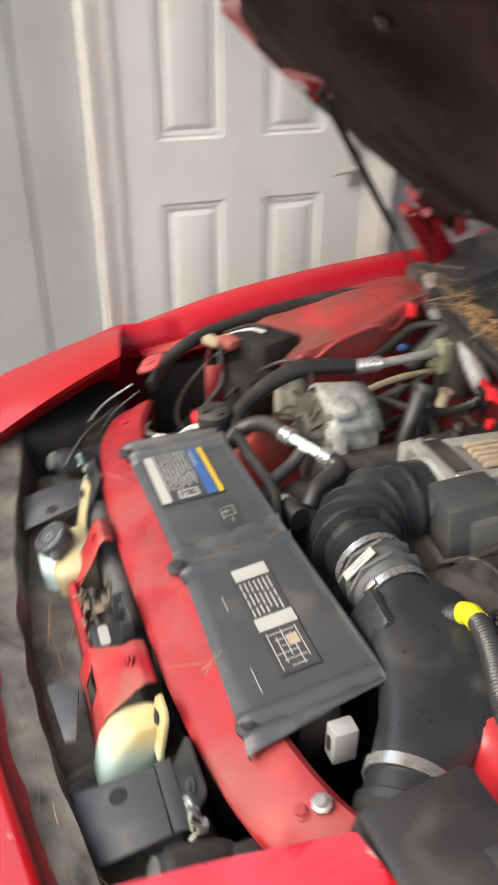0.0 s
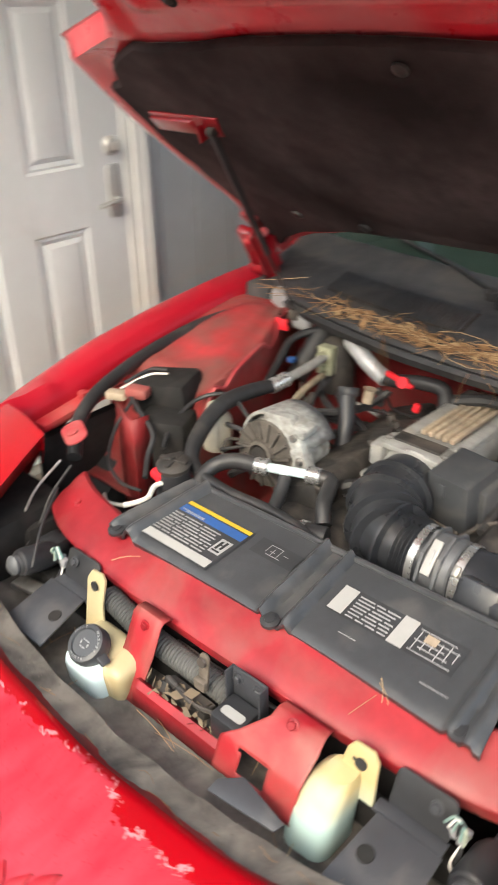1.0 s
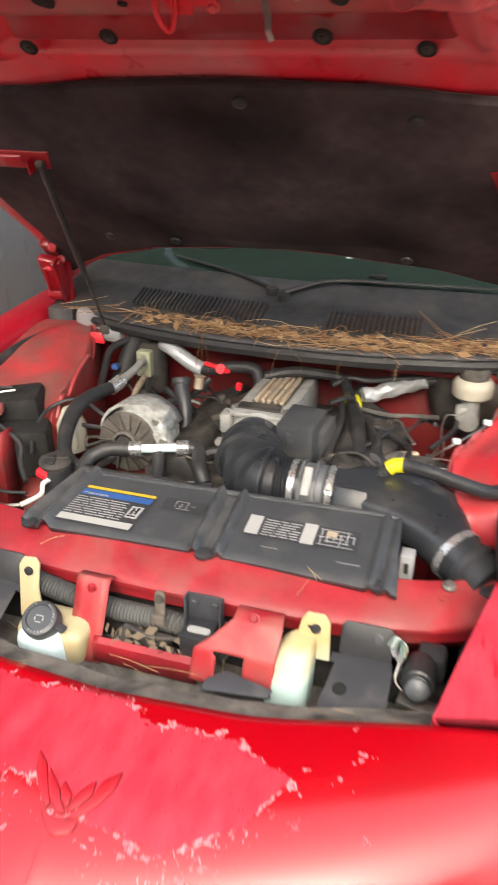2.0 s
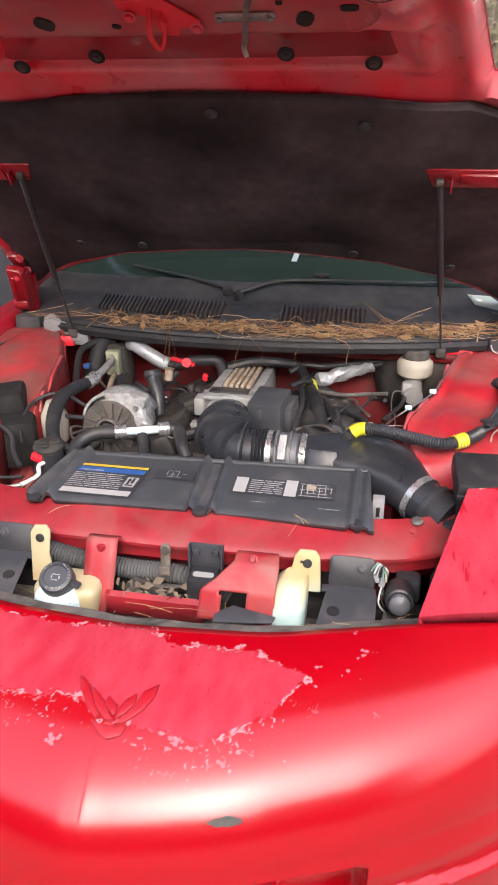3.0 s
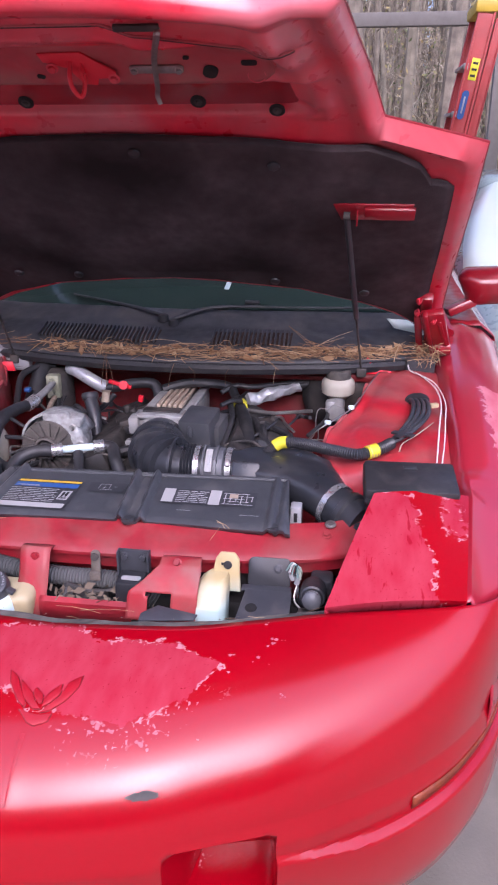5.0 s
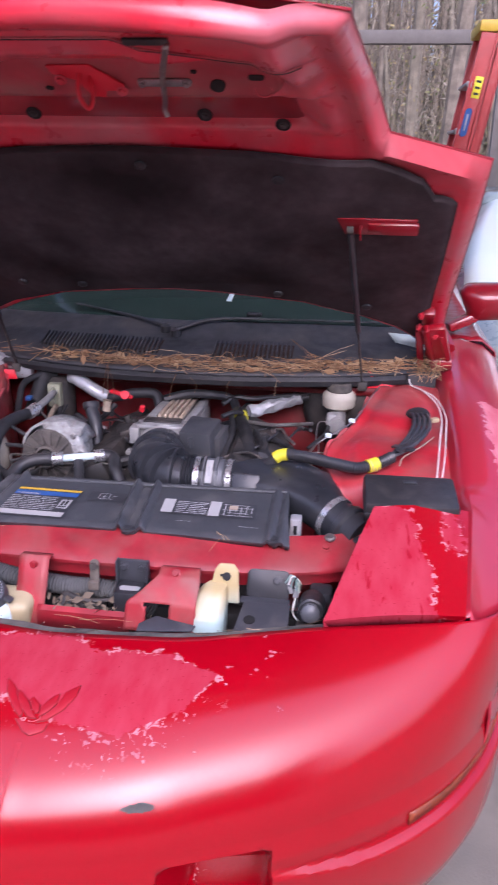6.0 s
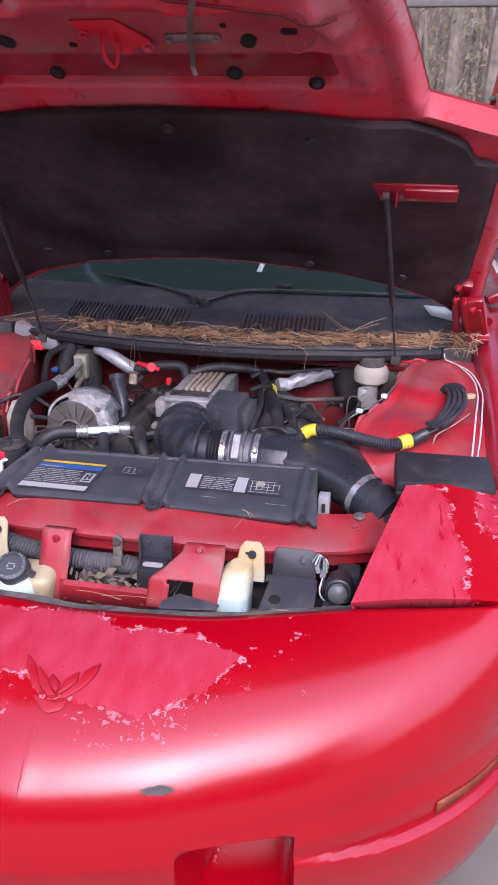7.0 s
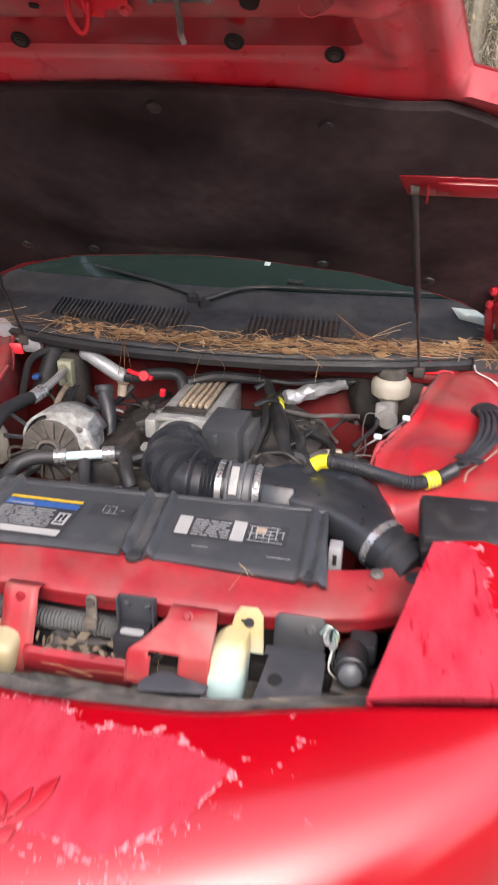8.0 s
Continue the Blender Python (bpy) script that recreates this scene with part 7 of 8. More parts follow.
    for pts, r in (([(0.19, 0.84, 0.80), (0.185, 0.92, 0.81), (0.19, 1.0, 0.84), (0.17, 1.10, 0.85)], 0.009), ([(0.205, 0.84, 0.78), (0.20, 0.93, 0.80), (0.205, 1.03, 0.82), (0.19, 1.15, 0.85)], 0.008), ([(0.29, 0.82, 0.77), (0.30, 0.90, 0.80), (0.27, 1.0, 0.81), (0.24, 1.1, 0.80)], 0.012), ([(0.13, 1.17, 0.86), (0.17, 1.20, 0.875), (0.22, 1.21, 0.87), (0.3, 1.25, 0.87), (0.42, 1.28, 0.88)], 0.008), ([(-0.05, 1.20, 0.855), (0.02, 1.215, 0.872), (0.09, 1.215, 0.875), (0.15, 1.20, 0.87), (0.18, 1.15, 0.85)], 0.014), ([(0.15, 1.05, 0.86), (0.18, 1.08, 0.865), (0.20, 1.12, 0.85)], 0.007), ([(-0.02, 1.19, 0.84), (-0.07, 1.16, 0.82), (-0.12, 1.10, 0.80), (-0.14, 1.03, 0.78)], 0.010), ([(-0.06, 1.12, 0.815), (-0.11, 1.06, 0.80), (-0.16, 1.02, 0.775)], 0.008), ([(-0.08, 0.97, 0.80), (-0.12, 1.0, 0.795), (-0.15, 1.06, 0.785)], 0.012), ([(-0.05, 0.90, 0.775), (-0.10, 0.87, 0.77), (-0.12, 0.83, 0.75)], 0.016)):
        part("engine_hose", tube([(x, y + 0.075, z - 0.028) if x > 0.12 else (x, y + 0.03, z - 0.015) for x, y, z in pts], r, 9, 6), "rubber", engine)
    part("coil_pack", join(box((-0.105, 1.085, 0.775), (0.10, 0.14, 0.05), 0.01, (0, -15, 20)), box((-0.115, 1.05, 0.80), (0.05, 0.06, 0.02), 0.006, (0, -15, 20)), *[lathe([(0.012, 0), (0.010, 0.03)], (-0.13 + 0.025 * k, 1.12 - 0.02 * k, 0.79), (-0.3, 0, 1), 12) for k in range(3)]), "dirty_black", engine)
    part("red_plug", box((-0.105, 1.170, 0.826), (0.016, 0.014, 0.022), 0.004, (0, 10, 0)), "bright_red", engine, "small red wire plug")
    part("coil_box", join(box((0.285, 1.13, 0.735), (0.10, 0.17, 0.07), 0.014, (0, 12, -8)), *[box((0.27 + 0.03 * (k % 2), 1.07 + 0.04 * k, 0.775), (0.02, 0.02, 0.014), 0.004) for k in range(4)]), "dirty_black", engine)
    part("manifold_neck", lathe([(0.030, 0), (0.034, 0.005), (0.034, 0.05), (0.026, 0.06)], (0.300, 1.00, 0.735), (-0.2, -0.7, 0.5), 20), "rubber", engine)
    part("tan_bracket", box((0.368, 1.010, 0.752), (0.05, 0.02, 0.065), 0.012, (-20, 0, 15)), "rusty", engine, "tan corroded bracket")
    part("tan_bracket", box((0.375, 1.08, 0.70), (0.03, 0.10, 0.05), 0.01, (0, 0, 15)), "dirty_black", engine)


hoses()


def clutter_lines():
    """Thin wires and vacuum lines that fill the gaps round the engine."""
    r = random.Random(21)
    for k in range(84):
        side = -1 if k % 2 else 1
        x = side * r.uniform(0.10, 0.40) + 0.02
        y = r.uniform(0.86, 1.22)
        z = r.uniform(0.70, 0.79) + (0.04 if y > 1.15 else 0)
        pts = [(x, y, z)]
        a = r.uniform(0, 6.28)
        for _ in range(3):
            a += r.uniform(-0.8, 0.8)
            st = r.uniform(0.04, 0.10)
            q = Vector(pts[-1]) + Vector((math.cos(a) * st, math.sin(a) * st * 0.8, r.uniform(-0.03, 0.03)))
            q.y = min(1.25, max(0.82, q.y))
            q.z = min(0.795, max(0.66, q.z))
            pts.append(tuple(q))
        part("wire", tube(pts, r.choice((0.003, 0.004, 0.006, 0.009)), 7, 5), r.choice(("rubber", "rubber", "dirty_black", "plastic", "rubber", "grimy", "steel")), engine)


clutter_lines()


def left_bay():
    """Fittings beside the strut tower on the passenger side."""
    part("fender_seal_hose", tube([(-0.60, 0.60, 0.765), (-0.655, 0.655, 0.80), (-0.70, 0.74, 0.825), (-0.735, 0.87, 0.842), (-0.752, 1.0, 0.855), (-0.748, 1.15, 0.87), (-0.70, 1.27, 0.885)], 0.0165, 12, 6), "rubber", car, "thick grey-black hose along the fender")
    b = part("relay_case", join(box((-0.565, 0.875, 0.828), (0.14, 0.12, 0.08), 0.014, (0, -6, 22)), box((-0.50, 0.81, 0.755), (0.12, 0.10, 0.13), 0.02, (0, 0, 25)), box((-0.615, 0.83, 0.80), (0.03, 0.03, 0.05), 0.006)), "cavity", car, "black plastic control box")
    b.location = (-0.030, 0.0, -0.006)
    part("case_clip", box((-0.555, 0.905, 0.860), (0.03, 0.015, 0.008), 0.003, (0, 0, 20)), "tank_clear", b)
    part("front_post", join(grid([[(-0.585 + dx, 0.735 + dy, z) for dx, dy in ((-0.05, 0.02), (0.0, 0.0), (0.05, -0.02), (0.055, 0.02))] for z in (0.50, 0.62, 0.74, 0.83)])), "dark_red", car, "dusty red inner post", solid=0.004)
    part("red_cap", join(box((-0.60, 0.79, 0.850), (0.055, 0.035, 0.026), 0.008, (0, 0, 20))), "bay_red", car, "red plastic terminal cap")
    part("yellow_plug", box((-0.645, 0.765, 0.838), (0.05, 0.03, 0.02), 0.006, (0, 0, 25)), "rusty", car, "tan wire plug")
    part("lobe_bracket", join(prism([(x, y) for x, y in rounded(0.085, 0.05, 0.02)], 0.006, pose(-0.585, 0.600, 0.828, 20, 0, -25), 0.002), lathe([(0.012, 0), (0.012, 0.005)], (-0.585, 0.594, 0.833), (0, -0.3, 1), 14)), "frame_red", car)
    wires = [
        ([(-0.62, 0.78, 0.845), (-0.57, 0.76, 0.83), (-0.50, 0.74, 0.80), (-0.475, 0.70, 0.77), (-0.44, 0.66, 0.75)], 0.006, "rubber"),
        ([(-0.61, 0.78, 0.83), (-0.60, 0.72, 0.79), (-0.56, 0.66, 0.75), (-0.49, 0.63, 0.735), (-0.42, 0.63, 0.74)], 0.004, "rubber"),
        ([(-0.36, 0.90, 0.82), (-0.44, 0.92, 0.845), (-0.50, 0.88, 0.83), (-0.50, 0.80, 0.80), (-0.47, 0.74, 0.775)], 0.005, "rubber"),
        ([(-0.66, 0.80, 0.85), (-0.64, 0.86, 0.868), (-0.60, 0.88, 0.872)], 0.004, "rubber"),
        ([(-0.66, 0.79, 0.84), (-0.63, 0.85, 0.862), (-0.59, 0.875, 0.868)], 0.003, "wire_white"),
        ([(-0.365, 0.655, 0.775), (-0.375, 0.63, 0.772), (-0.362, 0.60, 0.766), (-0.372, 0.575, 0.762), (-0.385, 0.555, 0.76)], 0.0055, "wire_white"),
        ([(-0.385, 0.555, 0.76), (-0.42, 0.545, 0.757), (-0.45, 0.56, 0.756)], 0.004, "steel"),
        ([(-0.555, 0.56, 0.78), (-0.55, 0.50, 0.74), (-0.545, 0.46, 0.69), (-0.54, 0.42, 0.66)], 0.003, "rubber"),
        ([(-0.575, 0.55, 0.79), (-0.575, 0.48, 0.75), (-0.565, 0.43, 0.70)], 0.003, "steel"),
        ([(-0.52, 0.50, 0.77), (-0.47, 0.42, 0.74), (-0.44, 0.37, 0.69)], 0.003, "rubber"),
    ]
    for pts, r, m_ in wires:
        part("loose_wire", tube(pts, r, 8, 6), m_, car)
    part("red_terminal", join(box((-0.385, 0.648, 0.786), (0.03, 0.02, 0.02), 0.006, (0, 20, 0))), "bright_red", car, "red cable terminal")
    part("power_steering_bottle", join(lathe([(0.032, 0), (0.036, 0.02), (0.036, 0.07), (0.026, 0.092), (0.018, 0.110)], (-0.447, 0.885, 0.725), (0, 0, 1), 24), box((-0.432, 0.868, 0.770), (0.03, 0.03, 0.07), 0.010)), "pot", car, "pale grey fluid bottle")
    cp = part("radiator_cap", join(lathe([(0.034, 0), (0.036, 0.005), (0.036, 0.012), (0.028, 0.018), (0.012, 0.020)], (-0.372, 0.682, 0.792), (0.05, -0.1, 1), 26), box((-0.372, 0.682, 0.812), (0.062, 0.012, 0.006), 0.002, (0, 0, 15)), box((-0.372, 0.682, 0.812), (0.012, 0.062, 0.006), 0.002, (0, 0, 15))), "dirty_black", car, "dusty dark pressure cap")
    part("filler_neck", lathe([(0.040, 0), (0.036, 0.03), (0.033, 0.06)], (-0.372, 0.682, 0.735), (0.05, -0.1, 1), 24), "plastic", cp)
    part("washer_pump_block", join(box((-0.60, 1.345, 0.90), (0.15, 0.05, 0.05), 0.014, (0, 12, -12)), box((-0.535, 1.315, 0.885), (0.06, 0.05, 0.05), 0.012)), "grey_label", car, "pale grey wiper motor housing")
    part("vapour_hose", tube([(-0.46, 1.06, 0.80), (-0.49, 1.15, 0.83), (-0.50, 1.22, 0.87), (-0.46, 1.28, 0.885), (-0.42, 1.30, 0.88)], 0.010, 10, 6), "rubber", car)
    part("blower_hose", tube([(-0.47, 1.20, 0.78), (-0.465, 1.25, 0.83), (-0.46, 1.30, 0.88), (-0.44, 1.34, 0.90)], 0.028, 14, 6), "rubber", car)
    part("blue_plug", box((-0.47, 1.18, 0.835), (0.02, 0.02, 0.014), 0.004), "blue", car, "small blue wire plug")


left_bay()


def right_bay():
    """Fuse box, loom, brake parts on the driver's side."""
    fb = part("fuse_box", join(box((0.668, 0.612, 0.842), (0.205, 0.135, 0.05), 0.010, (7, 0, 2)), box((0.668, 0.625, 0.80), (0.19, 0.12, 0.06), 0.008)), "rubber", car, "black plastic fuse box with lid")
    part("lid_rim", box((0.668, 0.548, 0.828), (0.20, 0.012, 0.014), 0.004, (7, 0, 2)), "rubber", fb)
    part("lid_mark", box((0.668, 0.640, 0.872), (0.03, 0.012, 0.002), 0.0006, (7, 0, 2)), "dark_label", fb)
    loom = part("wiring_loom", tube([(0.300, 0.790, 0.790), (0.328, 0.810, 0.822), (0.36, 0.818, 0.847), (0.42, 0.802, 0.851), (0.49, 0.770, 0.852), (0.55, 0.752, 0.852), (0.60, 0.775, 0.858), (0.635, 0.815, 0.862)], 0.0130, 14, 6, corr=0.0022, pitch=0.0055), "plastic", car, "black corrugated wiring loom")
    part("yellow_tape", tube([(0.573, 0.758, 0.8545), (0.597, 0.773, 0.8578)], 0.0172, 18, 1), "tape", loom, "yellow printed tape band")
    for k in range(3):
        part("tape_mark", tube([(0.577 + 0.007 * k, 0.7605 + 0.0045 * k, 0.8550), (0.5788 + 0.007 * k, 0.7617 + 0.0045 * k, 0.8553)], 0.0174, 18, 1), "rusty", loom)
    part("yellow_tape", tube([(0.342, 0.8150, 0.8365), (0.356, 0.8180, 0.8455), (0.374, 0.8155, 0.8490)], 0.0158, 18, 3), "tape", loom, "yellow tape band")
    for k in range(4):
        o = (k - 1.5) * 0.013
        part("loom_wire", tube([(0.625, 0.805 , 0.862), (0.668 + o * 0.4, 0.850 - o * 0.6, 0.880), (0.705 + o, 0.93, 0.894), (0.716 + o, 1.02, 0.896), (0.712 + o, 1.085, 0.888)], 0.0062, 8, 6), "plastic", loom)
    part("loom_tie", join(obox((0.636, 0.845, 0.880), (0.685, 0.812, 0.884), (0, 0, 1), None, 0.006, 0.02, 0.002), obox((0.645, 0.80, 0.884), (0.678, 0.852, 0.884), (0, 0, 1), None, 0.006, 0.016, 0.002)), "plastic", loom)
    part("grommet", lathe([(0.030, 0), (0.036, 0.004), (0.034, 0.014), (0.024, 0.018)], (0.712, 1.095, 0.872), (-0.1, -0.4, 1), 20), "rubber", car, "black rubber loom grommet")
    part("white_wire", tube([(0.735, 1.47, 0.965), (0.705, 1.40, 0.93), (0.70, 1.33, 0.905), (0.735, 1.28, 0.90), (0.768, 1.17, 0.895), (0.772, 1.05, 0.89), (0.758, 0.92, 0.88), (0.745, 0.80, 0.86), (0.735, 0.71, 0.85)], 0.0020, 7, 8), "wire_white", car, "loose white wire")
    part("white_wire", tube([(0.71, 1.32, 0.90), (0.765, 1.22, 0.90), (0.785, 1.08, 0.89), (0.775, 0.95, 0.88), (0.762, 0.82, 0.865), (0.748, 0.72, 0.85)], 0.0017, 7, 8), "wire_white", car)
    part("wire_plug", box((0.750, 1.02, 0.896), (0.024, 0.016, 0.012), 0.003, (0, 0, 30)), "tank", car, "cream wire plug")
    part("loose_wire", tube([(0.745, 0.95, 0.872), (0.70, 0.86, 0.872), (0.66, 0.80, 0.868), (0.65, 0.76, 0.862)], 0.0018, 6, 6), "rusty", car)
    # brake booster, cylinder and fluid pot
    part("brake_booster", lathe([(0.02, -0.06), (0.10, -0.045), (0.125, -0.02), (0.128, 0.0), (0.128, 0.015), (0.12, 0.03), (0.09, 0.04)], (0.50, 1.375, 0.80), (0, 1, 0.08), 36), "dirty_black", car, "round dark brake booster")
    mc = part("master_cylinder", join(lathe([(0.020, 0), (0.024, 0.005), (0.024, 0.12)], (0.487, 1.19, 0.800), (0, 1, 0.08), 20), lathe([(0.026, 0), (0.026, 0.006)], (0.487, 1.188, 0.800), (0, 1, 0.08), 20), box((0.468, 1.22, 0.812), (0.03, 0.03, 0.04), 0.008)), "alu", car, "dull aluminium brake cylinder")
    pot = part("brake_fluid_pot", lathe([(0.030, 0), (0.038, 0.008), (0.050, 0.016), (0.052, 0.040), (0.050, 0.052), (0.042, 0.060), (0.036, 0.064)], (0.487, 1.290, 0.820), (0, 0, 1), 30), "pot", mc, "cream plastic brake fluid pot")
    part("pot_cap", join(lathe([(0.037, 0), (0.038, 0.003), (0.038, 0.022), (0.034, 0.028), (0.024, 0.029), (0.022, 0.026), (0.0, 0.026)], (0.487, 1.290, 0.880), (0, 0, 1), 28)), "grimy", mc, "dark ribbed cap")
    for pts in ([(0.465, 1.21, 0.805), (0.435, 1.20, 0.808), (0.428, 1.17, 0.79), (0.428, 1.10, 0.765), (0.40, 1.02, 0.76), (0.37, 0.97, 0.76)], [(0.47, 1.20, 0.79), (0.44, 1.12, 0.78), (0.44, 1.03, 0.775), (0.40, 0.96, 0.77)], [(0.40, 0.94, 0.785), (0.43, 0.965, 0.80), (0.50, 0.955, 0.80), (0.525, 0.93, 0.79), (0.525, 0.87, 0.75), (0.515, 0.80, 0.70)], [(0.40, 0.92, 0.78), (0.44, 0.94, 0.79), (0.50, 0.93, 0.79), (0.51, 0.89, 0.77), (0.505, 0.82, 0.72)], [(0.40, 0.95, 0.76), (0.425, 0.930, 0.82), (0.452, 0.925, 0.850), (0.488, 0.965, 0.862), (0.538, 1.05, 0.874), (0.584, 1.20, 0.898), (0.606, 1.27, 0.908)]):
        part("brake_pipe", tube(pts, 0.0019, 7, 7), "steel", car, "thin steel brake pipe")
    part("pipe_clip", box((0.470, 0.945, 0.860), (0.018, 0.014, 0.012), 0.004), "tank_clear", car)
    part("pipe_clip", box((0.530, 1.035, 0.874), (0.018, 0.014, 0.012), 0.004), "tank_clear", car)
    part("valve_body", box((0.40, 0.985, 0.765), (0.06, 0.04, 0.04), 0.008), "steel", car)


right_bay()


# ---- cowl, wipers, needles ----
COWL_F = [(0.0, 1.205), (0.2, 1.215), (0.4, 1.258), (0.55, 1.305), (0.7, 1.375), (0.80, 1.45)]
COWL_B = [(0.0, 1.565), (0.4, 1.595), (0.65, 1.635), (0.80, 1.685)]


def cowl_point(x, t):
    a = abs(x)
    y0, y1 = smooth_table(COWL_F, a, 0.05)[0], smooth_table(COWL_B, a, 0.05)[0]
    y = lerp(y0, y1, t)
    z = table([(0, 0.935), (0.065, 0.948), (0.28, 0.972), (0.36, 0.978), (0.61, 0.992), (0.92, 1.028), (1, 1.022)], t)[0]
    return Vector((x, y, z - 0.015 * (a / 0.8) ** 2))


def cowl():
    xs = [0.80 * k / 60 for k in range(-60, 61)]
    c = part("cowl_panel", grid([[cowl_point(x, k / 20) for x in xs] for k in range(21)]), "cowl", car, "weathered black plastic cowl panel", solid=0.004)
    rows = []
    for x in xs:
        p = cowl_point(x, 0.0)
        rows.append([p + Vector((0, dy, dz)) for dy, dz in ((0.03, -0.03), (0.006, -0.036), (-0.010, -0.030), (-0.014, -0.014), (-0.006, -0.004), (0.004, -0.006), (0.010, 0.004), (0.020, 0.006), (0.028, -0.002))])
    part("hood_seal", grid(rows), "rubber", c, "double-lipped black rubber hood seal", solid=0.002)
    for x0, x1 in ((-0.50, -0.085), (0.085, 0.335)):
        v = part("vent", grid([[cowl_point(lerp(x0, x1, i / 12), t) + Vector((0, 0, 0.0045)) for i in range(13)] for t in (0.226, 0.356, 0.485)]), "vent_dirt", c)
        n = int((x1 - x0) / 0.0135)
        for k in range(n):
            x = lerp(x0, x1, (k + 0.5) / n)
            a, b = cowl_point(x, 0.216) + Vector((0, 0, 0.008)), cowl_point(x - 0.004, 0.495) + Vector((0, 0, 0.008))
            part("vent_slat", obox(a, b, (1, 0, 0), None, 0.0055, 0.012, 0.0012), "cowl", v)
    part("wiper_arm", join(tube([cowl_point(-0.10, 0.70) + Vector((0, 0, 0.02)), (-0.22, 1.535, 1.030), (-0.34, 1.575, 1.042), (-0.46, 1.62, 1.050)], [0.011, 0.009, 0.006, 0.005], 8, 6, flat=0.6), lathe([(0.018, 0), (0.016, 0.02), (0.008, 0.024)], cowl_point(-0.10, 0.70), (0, -0.2, 1), 16)), "rubber", c, "black wiper arm at rest")
    part("wiper_arm", join(tube([cowl_point(-0.06, 0.64) + Vector((0, 0, 0.02)), (0.06, 1.52, 1.038), (0.30, 1.55, 1.040), (0.55, 1.60, 1.034), (0.64, 1.63, 1.030)], [0.013, 0.010, 0.006, 0.006, 0.005], 8, 6, flat=0.6), lathe([(0.018, 0), (0.016, 0.02), (0.008, 0.024)], cowl_point(-0.06, 0.64), (0, -0.2, 1), 16)), "rubber", c, "black wiper arm at rest")
    part("washer_nozzle", box((0.18, 1.585, 1.046), (0.05, 0.02, 0.012), 0.004), "rubber", c)
    for sg in (1, -1):
        part("cowl_end", box((sg * 0.735, 1.40, 0.885), (0.09, 0.10, 0.09), 0.012), "cowl", c)


cowl()


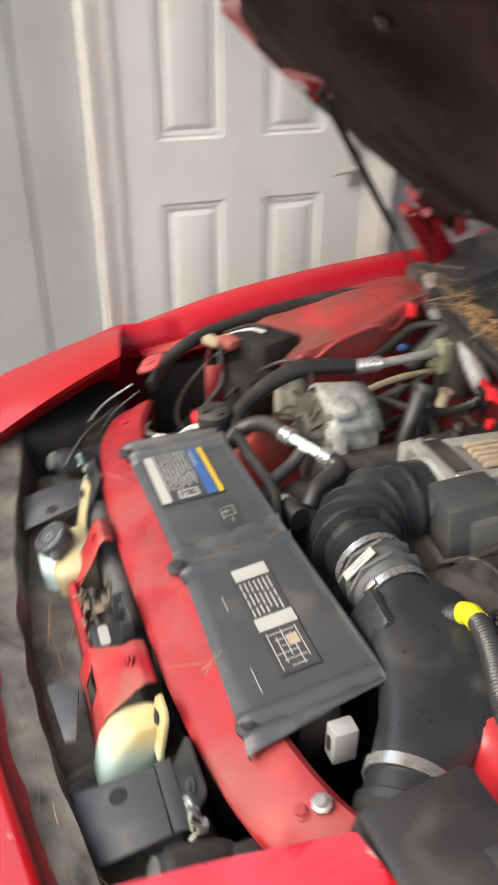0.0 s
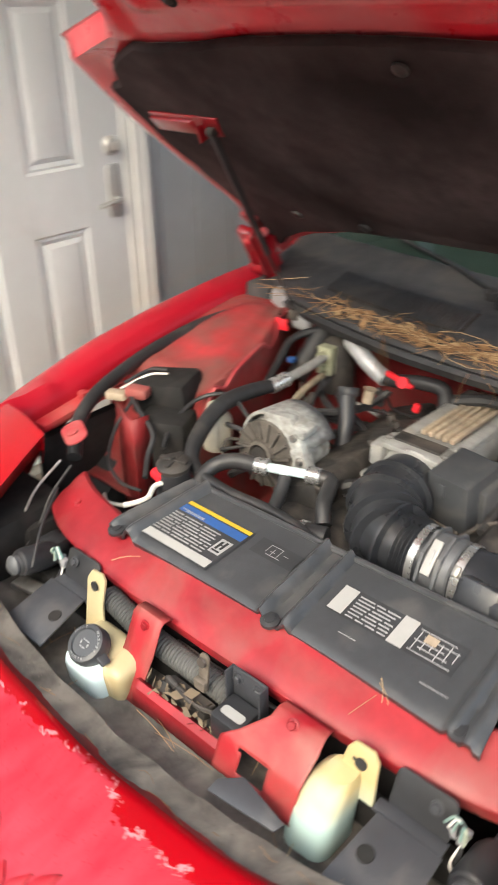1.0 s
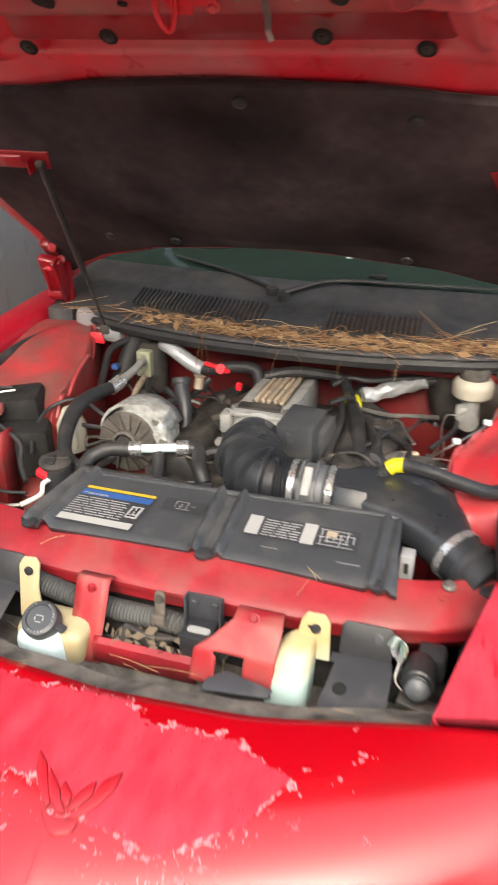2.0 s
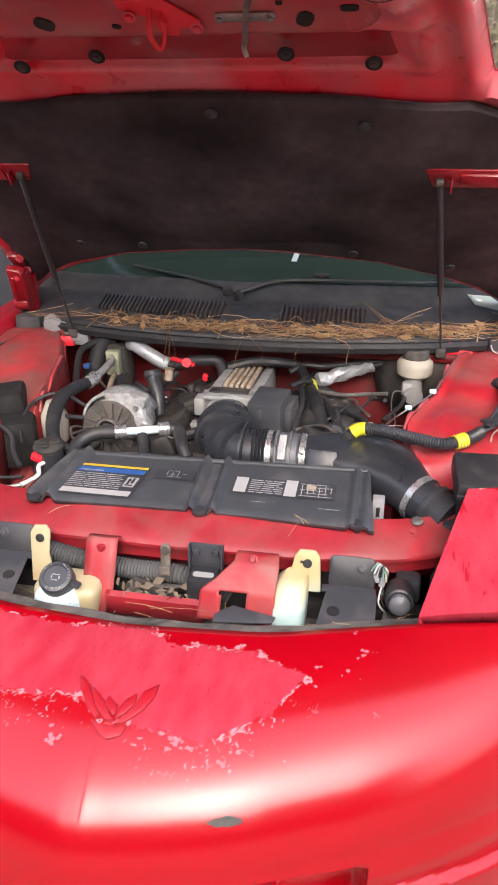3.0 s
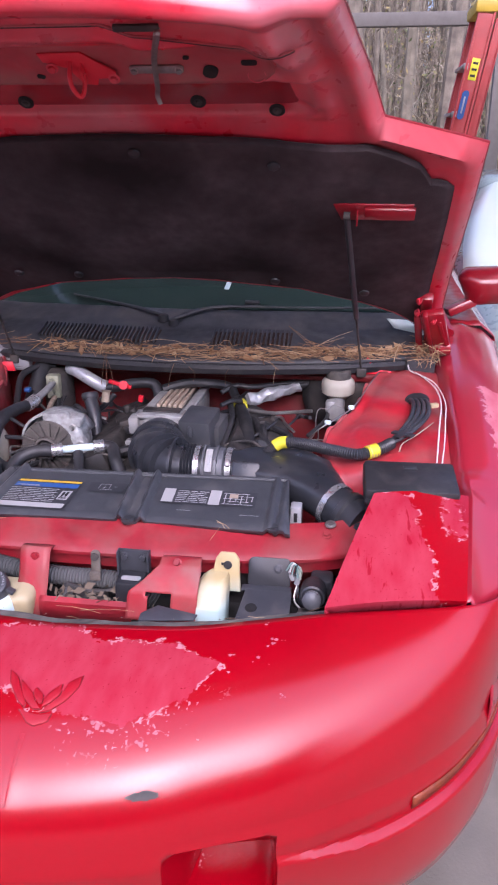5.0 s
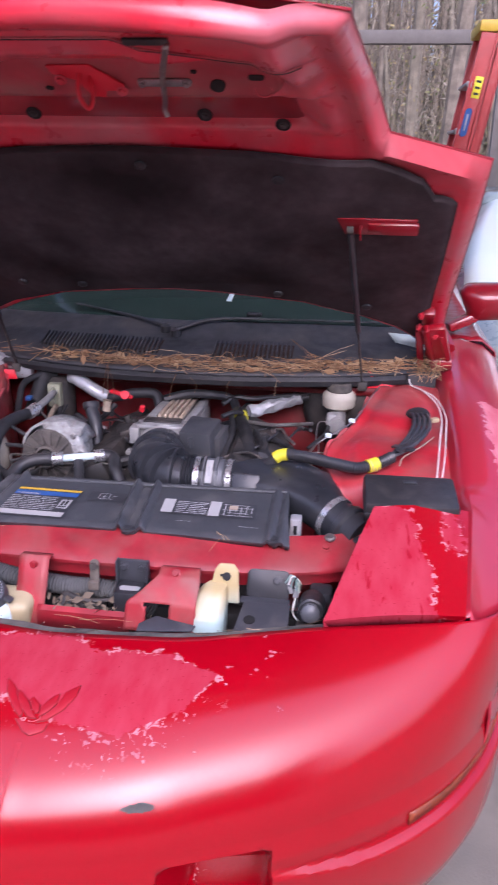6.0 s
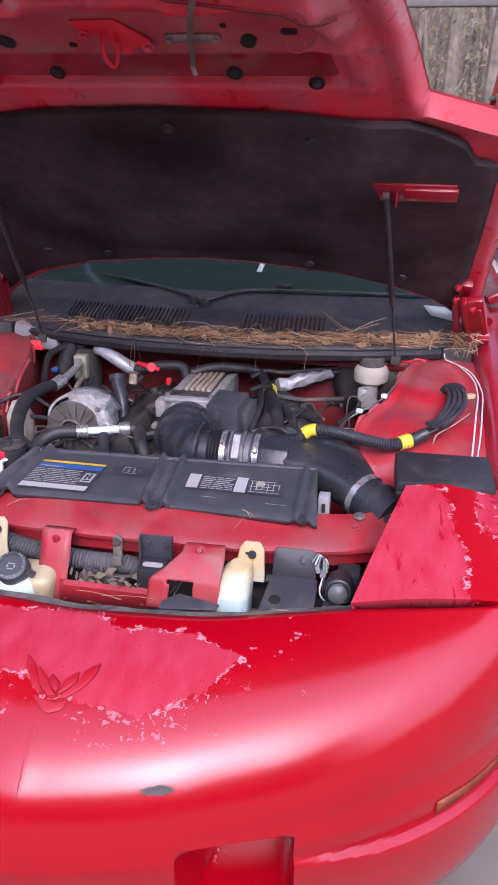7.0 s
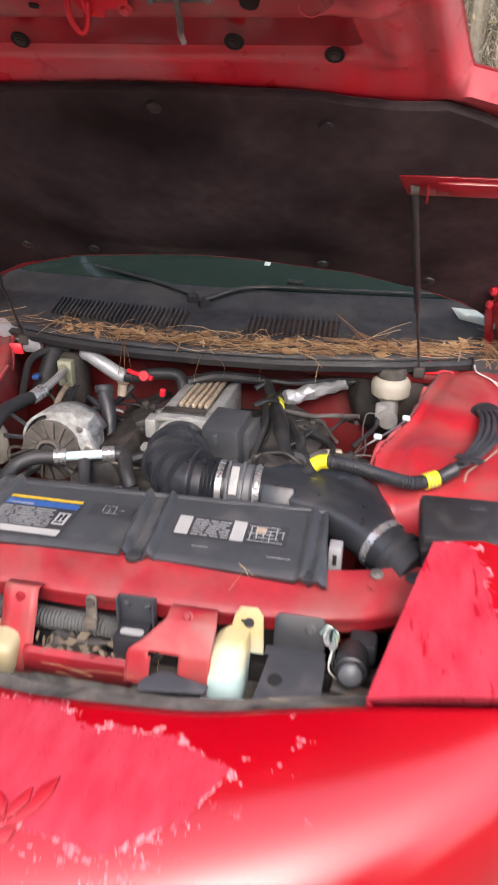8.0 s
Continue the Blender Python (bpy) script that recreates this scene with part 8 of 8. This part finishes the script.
def needle_litter():
    r = random.Random(8)
    nd = thing("pine_needles", "dry brown pine needles and leaves piled along the cowl", "pine needles", kind="stuff")
    verts, faces = [], []

    def straw(p, d, ln, w, bend):
        d = d.normalized()
        s = d.cross(Vector((0, 0, 1)))
        s = s.normalized() if s.length > 0.1 else Vector((1, 0, 0))
        up = s.cross(d)
        n = 3
        base = len(verts)
        for k in range(n + 1):
            f = k / n
            c = p + d * ln * (f - 0.5) + up * bend * (1 - (2 * f - 1) ** 2) + s * bend * 0.5 * (2 * f - 1) ** 2
            for q in (s * w, up * w * 1.2, -s * w):
                verts.append(c + q)
        for k in range(n):
            for i in range(3):
                a, b = base + 3 * k + i, base + 3 * k + (i + 1) % 3
                faces.append((a, b, b + 3, a + 3))

    for k in range(430):
        x = r.uniform(-0.47, 0.72) if r.random() < 0.95 else r.uniform(-0.70, -0.40)
        dens = 1.0 if x > -0.40 else 0.3
        if r.random() > dens:
            continue
        t = abs(r.gauss(0.050, 0.030)) + 0.01
        if noise.noise((x * 9, 3.1, 0.4)) < -0.25 and r.random() < 0.7:
            continue
        if x > 0.5:
            t *= 0.7
        p = cowl_point(x, t)
        p.z += 0.004 + r.random() * 0.022 * math.exp(-((t - 0.10) / 0.08) ** 2) + 0.004
        a = r.gauss(0, 0.7)
        d = Vector((math.cos(a), math.sin(a) * 0.7, r.gauss(0.0, 0.10)))
        straw(p, d, r.uniform(0.05, 0.16), r.uniform(0.0007, 0.0013), r.gauss(0, 0.008))
    longs = [((0.38, 1.33, 0.985), (-0.65, 0.5, 0.35), 0.16), ((0.37, 1.34, 0.985), (-0.6, 0.55, 0.38), 0.14), ((0.46, 1.36, 0.98), (0.8, 0.5, 0.3), 0.15), ((0.44, 1.34, 0.975), (0.9, 0.4, 0.22), 0.13), ((-0.60, 1.31, 0.955), (0.9, 0.4, 0.05), 0.16), ((-0.62, 1.30, 0.955), (0.9, -0.2, 0.1), 0.18), ((-0.58, 1.29, 0.95), (0.8, 0.1, 0.12), 0.12), ((-0.215, 1.19, 0.905), (0.1, -0.12, 1), 0.11), ((-0.205, 1.185, 0.90), (-0.12, -0.1, 1), 0.11), ((-0.225, 1.19, 0.905), (0.22, -0.1, 1), 0.10), ((-0.01, 1.185, 0.90), (0.3, -0.1, 1), 0.08), ((0.05, 1.18, 0.905), (-0.25, -0.1, 1), 0.05), ((0.16, 1.19, 0.90), (0.2, -0.1, 1), 0.05), ((0.3, 1.20, 0.905), (0.15, -0.1, 1), 0.05)]
    for p, d, ln in longs:
        straw(Vector(p), Vector(d), ln, 0.0010, r.gauss(0.004, 0.004))
    # strays about the car
    for p, d, ln in (((0.262, 0.482, 0.780), (0.55, -0.8, 0.0), 0.045), ((0.268, 0.478, 0.781), (0.75, -0.6, 0.0), 0.04), ((0.255, 0.445, 0.776), (-0.25, -1, -0.1), 0.05), ((-0.24, 0.44, 0.775), (0.6, 0.8, 0.0), 0.05), ((0.06, 0.285, 0.672), (1, 0.1, 0.0), 0.11), ((0.0, 0.282, 0.672), (1, -0.15, 0.0), 0.10), ((0.46, 0.285, 0.70), (0.8, 0.5, 0.2), 0.08), ((-0.57, 1.24, 0.88), (0.9, 0.3, 0.1), 0.12)):
        straw(Vector(p), Vector(d), ln, 0.0006, 0.003)
    for k in range(160):
        straw(Vector((r.uniform(0.72, 0.79), r.uniform(1.33, 1.50), r.uniform(0.92, 0.97))), Vector((r.gauss(0, 1), r.gauss(0, 1), r.gauss(0, 0.7))), r.uniform(0.03, 0.08), 0.001, 0.004)
    # debris lying in the gutter behind the bumper lip
    for k in range(22):
        u = r.uniform(-0.55, 0.55)
        e = bumper_point(u, 0)
        p = Vector((e.x, e.y + r.uniform(0.014, 0.062), e.z - 0.020 - r.random() * 0.012))
        a = r.gauss(0, 0.22)
        straw(p, Vector((math.cos(a), math.sin(a) * 0.6, r.gauss(0, 0.06))), r.uniform(0.02, 0.09), r.uniform(0.0004, 0.0008), r.gauss(0, 0.004))
    for k in range(18):
        straw(Vector((r.uniform(-0.42, 0.42), r.uniform(0.26, 0.40), 0.622)), Vector((r.gauss(0, 1), r.gauss(0, 1), 0)), r.uniform(0.03, 0.08), 0.0006, 0.003)
    # curled leaf bits
    for k in range(150):
        x = r.uniform(-0.42, 0.68)
        p = cowl_point(x, abs(r.gauss(0.08, 0.032)))
        p.z += 0.012
        u = Vector((r.gauss(0, 1), r.gauss(0, 0.6), r.gauss(0, 0.3))).normalized() * r.uniform(0.008, 0.024)
        w = u.orthogonal().normalized() * u.length * 0.5
        b = len(verts)
        verts.extend([p - u, p + w, p + u, p - w + Vector((0, 0, 0.003))])
        faces.append((b, b + 1, b + 2, b + 3))
    me = bpy.data.meshes.new("needles")
    me.from_pydata([tuple(v) for v in verts], [], faces)
    me.materials.append(M["needles"])
    ob = new("needle_pile", me)
    ob.parent = nd


needle_litter()

# ---- wall boards ----
siding()
